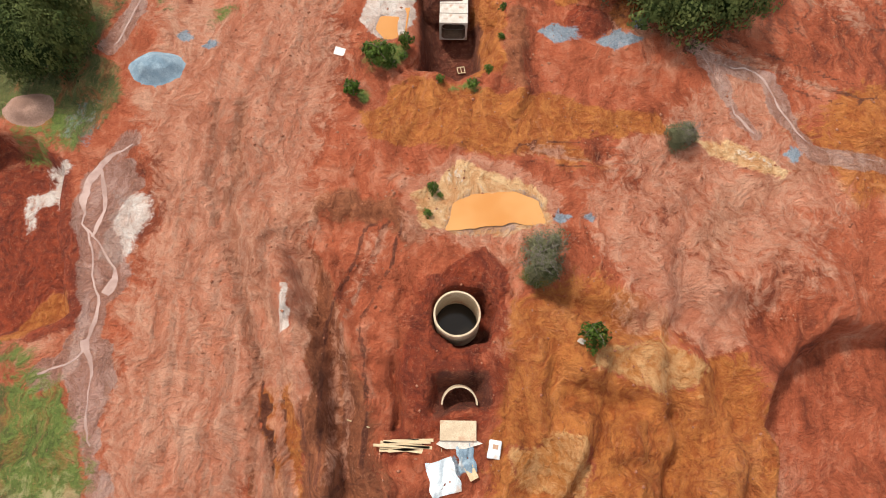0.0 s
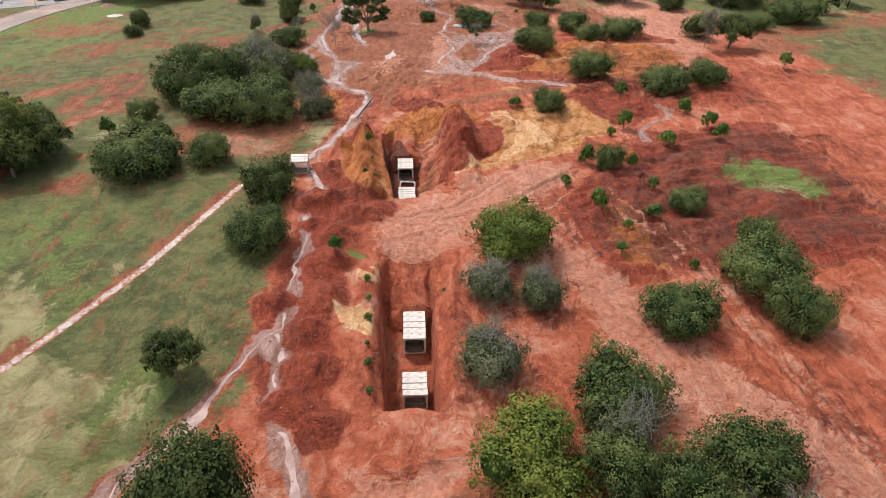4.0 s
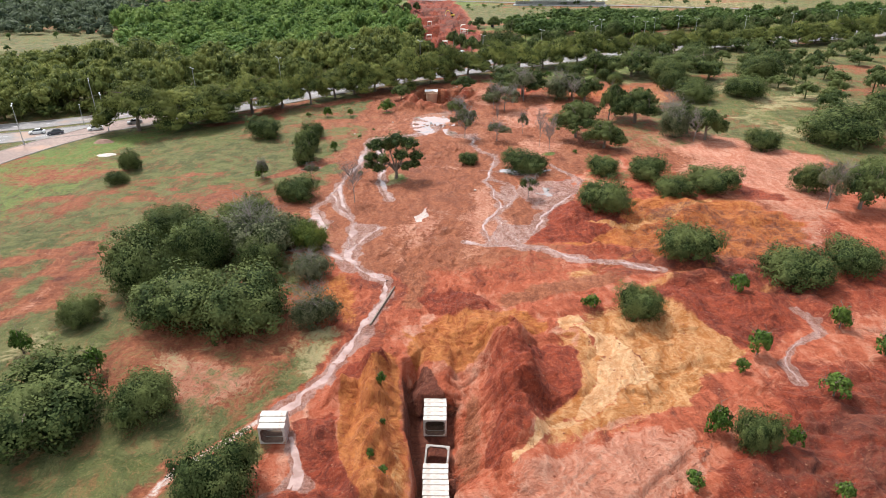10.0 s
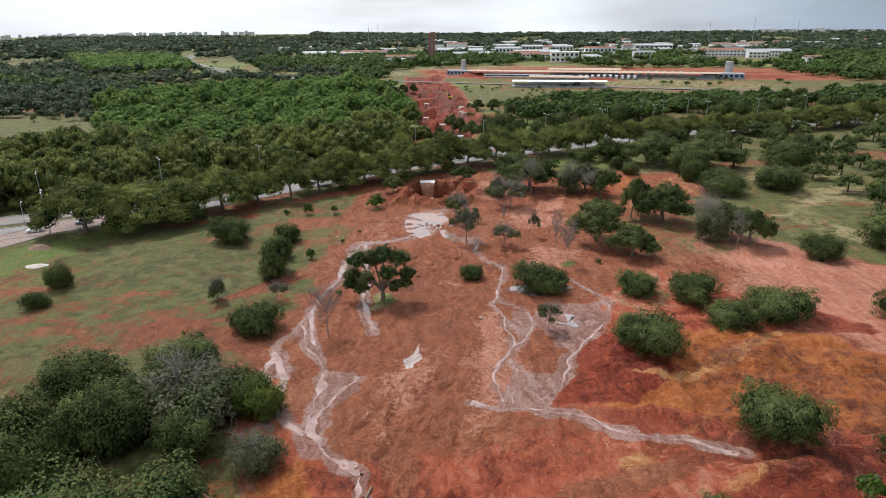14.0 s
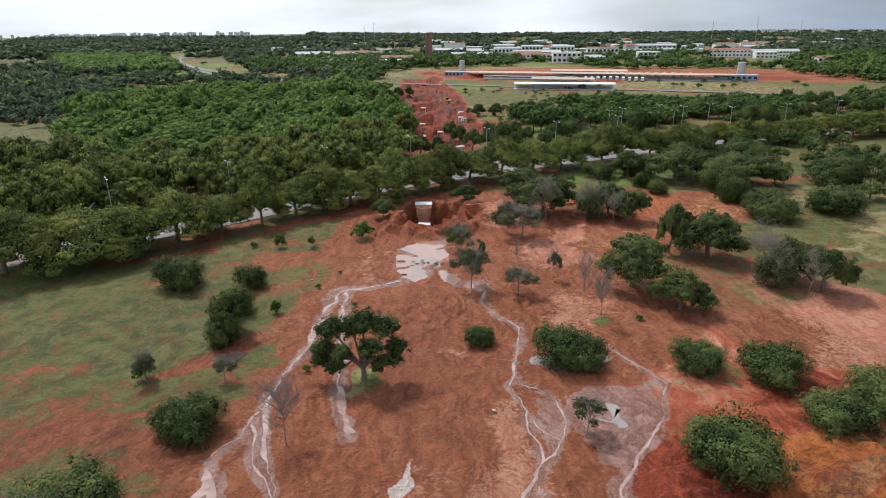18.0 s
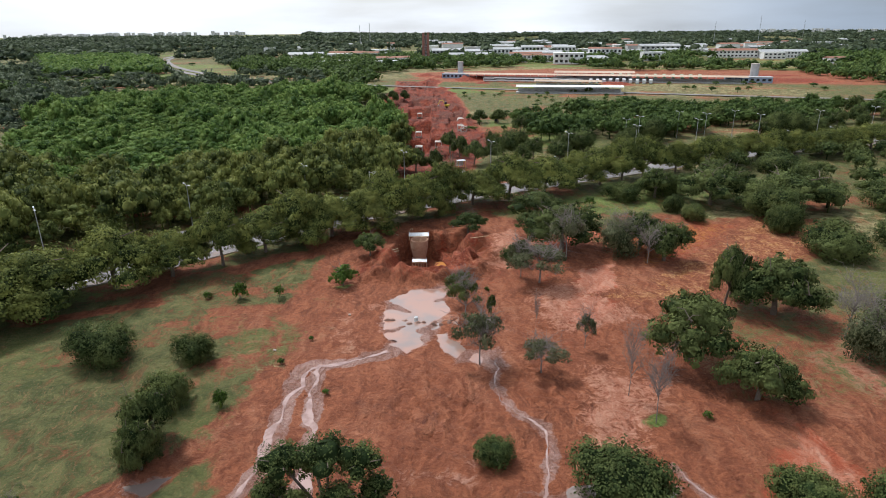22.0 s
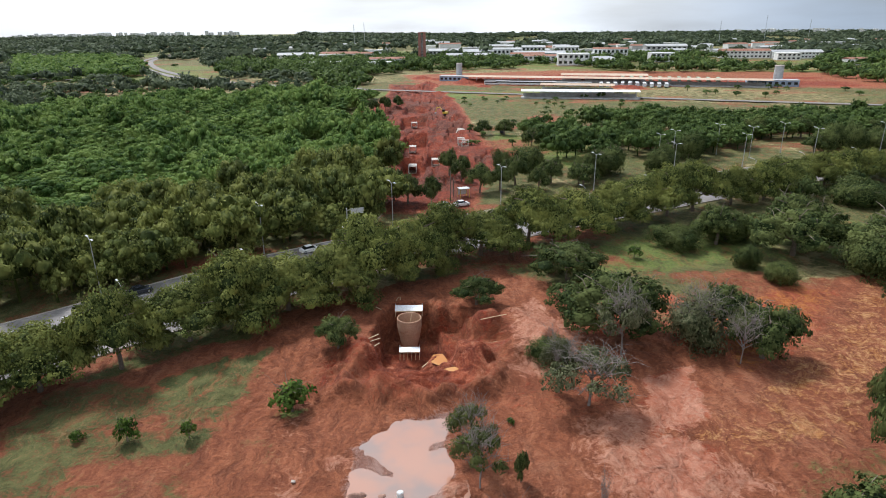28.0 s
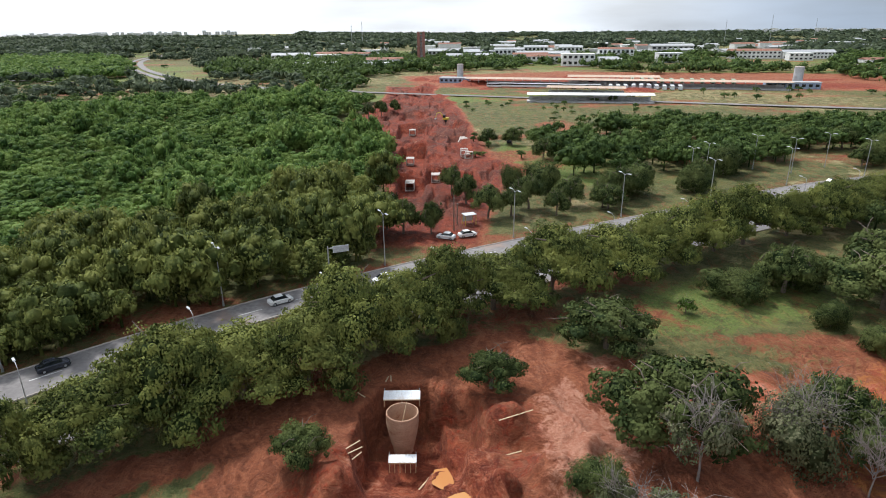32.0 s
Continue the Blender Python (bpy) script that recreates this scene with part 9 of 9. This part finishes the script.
# ---- station, silos and town beyond the fields ----
ROOF_TAN = surface("roof_tan_sheet", (0.50, 0.37, 0.27), (0.60, 0.46, 0.35), 0.05, 0.8)
ROOF_GREY = surface("roof_grey_sheet", (0.40, 0.41, 0.42), (0.55, 0.55, 0.55), 0.04, 0.7)
ROOF_RED = surface("roof_clay_tile", (0.26, 0.12, 0.08), (0.36, 0.18, 0.12), 0.1, 0.9)
WALL_WHITE = surface("render_white", (0.76, 0.76, 0.74), (0.84, 0.84, 0.82), 0.05, 0.85)
WALL_GREY = surface("render_grey", (0.42, 0.42, 0.42), (0.54, 0.54, 0.53), 0.05, 0.85)
WALL_BLUE = surface("wall_blue", (0.22, 0.30, 0.42), (0.30, 0.38, 0.50), 0.05, 0.8)
WALL_BRICK = surface("wall_brick_red", (0.30, 0.13, 0.10), (0.38, 0.18, 0.14), 0.08, 0.9)


def gable(w, d, h, rise, bm=None):
    bm = bm or bmesh.new()
    v = [bm.verts.new(p) for p in ((-w / 2, -d / 2, h), (w / 2, -d / 2, h), (w / 2, 0, h + rise), (-w / 2, 0, h + rise), (-w / 2, d / 2, h), (w / 2, d / 2, h))]
    for f in ((0, 1, 2, 3), (3, 2, 5, 4), (0, 3, 4), (1, 5, 2), (0, 4, 5, 1)):
        bm.faces.new([v[k] for k in f])
    bmesh.ops.recalc_face_normals(bm, faces=bm.faces)
    return bm


def building(name, x, y, w, d, h, turn, wall, roof, label, cat="building", floors=1, bays=0, rise=None, z=None):
    ob = thing(name, label, cat, at=pose(x, y, ground_height(x, y) if z is None else z, 0, 0, turn))
    part("wall", box_bm(w, d, h + 2, 0, 0, -2), wall, ob)
    part("roof", gable(w * 1.03, d * 1.06, h, rise) if rise else box_bm(w * 1.02, d * 1.03, 0.5, 0, 0, h), roof, ob)
    if bays:
        ww, wh = w / bays * 0.55, h / floors * 0.45
        pane = bm_mesh("window", box_bm(ww, 0.12, wh), GLASS_DARK)
        for f in range(floors):
            for b in range(bays):
                part("window", pane, None, ob).location = (-w / 2 + (b + 0.5) * w / bays, -d / 2 - 0.02, h * (f + 0.32) / floors)
    return ob


def platform(x0, y0, x1, y1, w, h, n, label, roof):
    L_, a = math.hypot(x1 - x0, y1 - y0), math.degrees(math.atan2(y1 - y0, x1 - x0))
    ob = thing("station_platform", label, "station roof", at=pose((x0 + x1) / 2, (y0 + y1) / 2, 0, 0, 0, a))
    part("roof", gable(L_, w, h, 0.9), roof, ob)
    part("deck", box_bm(L_, w * 0.8, 1.0, 0, 0, -0.2), WALL_GREY, ob)
    col = bm_mesh("column", box_bm(0.5, 0.5, h), WALL_GREY)
    for k in range(n):
        part("column", col, None, ob).location = (-L_ / 2 + (k + 0.5) * L_ / n, -w * 0.3, 0)
    part("back_wall", box_bm(L_ * 0.97, 0.3, 2.2, 0, w * 0.3, 0.6), WALL_GREY, ob)
    return ob


platform(21, 712, 238, 655, 13, 5.0, 34, "long tan station platform roof on columns", ROOF_TAN)
platform(52, 603, 124, 592, 11, 4.6, 14, "pale station entrance roof with fence columns", WALL_WHITE)
platform(96, 704, 160, 690, 18, 6.5, 12, "tan station hall roof behind the platforms", ROOF_TAN)
platform(70, 640, 118, 628, 12, 5.0, 10, "tan covered walkway roof", ROOF_TAN)
for x, y, r, h in ((16.8, 741, 2.5, 13.0), (251.6, 673, 3.2, 13.5)):
    ob = thing("water_tower", "grey concrete cylinder water tower", "water tower", at=pose(x, y, 0))
    part("cylinder", tube_bm([(0, 0, -1), (0, 0, h * 0.5), (0, 0, h)], [r, r, r], 20), WALL_GREY, ob)
    part("cap", tube_bm([(0, 0, h), (0, 0, h + 0.5)], [r * 1.06, r * 0.9], 20), KERB, ob)
building("annex", 12, 733, 22, 10, 3.6, -14, WALL_BLUE, ROOF_GREY, "low blue-grey annex beside the water tower", bays=6)
building("annex", 243, 664, 34, 10, 4.0, -14, WALL_BLUE, ROOF_GREY, "low blue annex beside the water tower", bays=8)
BUS_WHITE = surface("bus_paint", (0.68, 0.70, 0.72), (0.76, 0.78, 0.80), 0.3, 0.35, relief=0.0)
BUS_GREEN = surface("bus_paint_green", (0.20, 0.34, 0.20), (0.30, 0.42, 0.26), 0.3, 0.35, relief=0.0)


def bus_parts(paint):
    return [bm_mesh("body", box_bm(11, 2.5, 2.6, 0, 0, 0.5, 0.15), paint), bm_mesh("windows", box_bm(10.2, 2.54, 0.9, 0, 0, 1.75), GLASS_DARK), bm_mesh("wheels_axle", box_bm(1.0, 2.4, 0.9, 0, 0, 0.0, 0.3), TYRE)]


BUSES = [bus_parts(BUS_WHITE), bus_parts(BUS_GREEN)]
random.seed(61)
for k in range(30):
    x, y = (40 + 8.5 * k, 690 - 2.1 * k) if k < 9 else ((120 + 5 * (k - 9), 672 - 1.2 * (k - 9)) if k < 19 else (150 + 7 * (k - 19), 722 - 2.0 * (k - 19)))
    ob = thing("bus", "white city bus parked at the station" if k < 19 else "green and white bus parked in the yard", "bus", "parked buses", pose(x, y, ground_height(x, y), 0, 0, -14 if k < 9 else random.uniform(70, 80)))
    b, w, a = BUSES[0 if k < 19 else 1]
    part("body", b, None, ob)
    part("windows", w, None, ob)
    for wx in (-3.4, 3.6):
        part("axle", a, None, ob).location = (wx, 0, 0)

tower = thing("brick_tower", "tall red-brown brick tower with open sides", "tower", at=pose(-20.5, 985, ground_height(-20.5, 985)))
part("core", box_bm(3.0, 6.4, 36, -3.0, 0, -2), WALL_BRICK, tower)
part("core", box_bm(3.0, 6.4, 36, 3.0, 0, -2), WALL_BRICK, tower)
part("infill", box_bm(4.0, 3.0, 32, 0, 0.6, 0), WALL_GREY, tower)
for k in range(9):
    part("landing", box_bm(3.2, 5.6, 0.6, 0, 0, 3 + k * 3.4), WALL_BRICK, tower)
part("cap", box_bm(9.4, 7, 0.8, 0, 0, 34), WALL_BRICK, tower)
for args in ((-185, 1040, 46, 22, 8, 4, WALL_WHITE, ROOF_GREY, "long grey-roofed shed", 10), (-128, 1032, 46, 24, 9, 2, WALL_BRICK, ROOF_RED, "brick factory with clay roof", 9), (-158, 985, 34, 20, 6, 8, WALL_WHITE, WALL_WHITE, "white-roofed warehouse", 6),
             (8, 1085, 44, 30, 10, 0, WALL_GREY, ROOF_GREY, "grey arched factory shed", 8), (54, 1075, 46, 26, 9, -2, WALL_GREY, ROOF_GREY, "grey factory shed with windows", 10), (40, 1030, 60, 14, 6, 0, WALL_GREY, ROOF_GREY, "low grey workshop", 12),
             (148, 915, 34, 16, 12, -4, WALL_WHITE, WALL_WHITE, "white industrial building", 6), (178, 905, 20, 14, 7, -4, WALL_WHITE, ROOF_GREY, "white annex with grey roof", 4), (122, 985, 60, 18, 10, -3, WALL_GREY, ROOF_GREY, "grey office row", 12),
             (392, 1030, 60, 16, 9, -6, WALL_WHITE, ROOF_RED, "long white building with red roof", 12), (452, 1018, 60, 14, 8, -6, WALL_WHITE, ROOF_GREY, "white institute building", 14), (338, 1170, 60, 20, 12, -3, WALL_GREY, ROOF_GREY, "grey hall", 8)):
    x, y, w, d, h, turn, wall, roof, words, bays = args
    building("industrial_building", x, y, w, d, h, turn, wall, roof, words + " beyond the station", "building", 2 if h > 7 else 1, bays, 2.5 if roof in (ROOF_RED, ROOF_GREY) else None)
random.seed(67)
for k in range(24):
    y = random.uniform(850, 1130)
    x = random.choice([random.uniform(70, 240), random.uniform(120, 480), random.uniform(-170, -40)])
    w, d, h = random.uniform(18, 44), random.uniform(10, 16), random.choice([6, 8, 10, 13])
    roof = random.choice([WALL_WHITE, ROOF_GREY, ROOF_GREY, WALL_WHITE, ROOF_RED])
    building("industrial_building", x, y, w, d, h, random.uniform(-8, 4), WALL_WHITE, roof, "white " + {6: "single-storey", 8: "low", 10: "two-storey", 13: "tall"}[h] + " works building among the trees", "building", 2 if h > 7 else 1, int(w / 5), 1.8 if roof is not WALL_WHITE else None)
random.seed(71)
for k in range(120):
    y = random.uniform(1050, 1900)
    x = random.uniform(-0.22, 0.75) * y + random.uniform(-60, 60)
    w, d, h = random.uniform(14, 42), random.uniform(10, 18), random.choice([5, 6, 8, 11])
    wall, roof = random.choice([WALL_WHITE, WALL_WHITE, WALL_GREY]), random.choice([ROOF_GREY, ROOF_RED, WALL_WHITE, ROOF_GREY])
    words = {WALL_WHITE: "white", WALL_GREY: "grey"}[wall] + " town house with " + {ROOF_GREY: "a grey", ROOF_RED: "a red", WALL_WHITE: "a white"}[roof] + " roof"
    building("town_house", x, y, w, d, h, random.uniform(-15, 15), wall, roof, words, "house", 1, 0, 2.0 if roof is not WALL_WHITE else None)
APART = bm_mesh("wall", box_bm(16, 14, 28, 0, 0, -6), WALL_WHITE)
BAND = bm_mesh("window_band", box_bm(3.2, 0.3, 19, 0, -7.1, 1), WALL_GREY)
for k in range(110):
    a = random.choice([random.uniform(-32, -21), random.uniform(-32, -21), random.uniform(-36, -17), random.uniform(24, 37)])
    d_ = random.uniform(3300, 4000)
    x, y = d_ * math.sin(radians(a)), 200 + d_ * math.cos(radians(a))
    ob = thing("apartment_block", "pale apartment tower on the horizon", "apartment block", "skyline blocks", pose(x, y, ground_height(x, y), 0, 0, -a) @ Matrix.Diagonal((random.uniform(0.8, 1.9), 1, random.uniform(0.7, 1.15), 1)))
    part("wall", APART, None, ob)
    for bx in (-4.2, 4.2):
        part("window_band", BAND, None, ob).location = (bx, 0, 0)
for x, y, h in ((-158, 1420, 46), (-140, 1430, 50), (700, 1600, 62), (560, 1500, 50), (880, 1750, 55)):
    ob = thing("mast", "slender steel lattice mast on the horizon", "mast", at=pose(x, y, ground_height(x, y)))
    part("mast_tube", tube_bm([(0, 0, 0), (0, 0, h)], [0.55, 0.3], 5), STEEL_GREY, ob)
    for k in range(4):
        part("antenna", box_bm(2.2, 0.3, 0.5, 0, 0, h * (0.6 + 0.1 * k)), STEEL_GREY, ob)
RAIL_BED = surface("rail_ballast", (0.20, 0.18, 0.17), (0.30, 0.27, 0.25), 0.1, 0.95)
RAIL_LINE = [(-700, 900), (-300, 760), (-62, 664), (42, 624), (233, 553), (500, 458), (900, 330)]
tagged(new("railway", strip_mesh("railway", RAIL_LINE, -3, 3, 0.55, RAIL_BED)), "dark ballast railway line across the fields", "railway", kind="structure")
FAR_ROAD = [(-60, 662), (-148, 700), (-212, 757), (-266, 828), (-331, 930), (-408, 1095), (-440, 1262), (-455, 1450)]
for o0, o1 in ((-9, -2), (2, 9)):
    bend = strip_mesh("road_bend", FAR_ROAD, o0, o1, 0.0, ASPHALT)
    for v_ in bend.vertices:
        v_.co.z = ground_height(v_.co.x, v_.co.y) + 0.5
    tagged(new("road_bend", bend), "distant curving dark asphalt dual carriageway", "road", kind="structure")
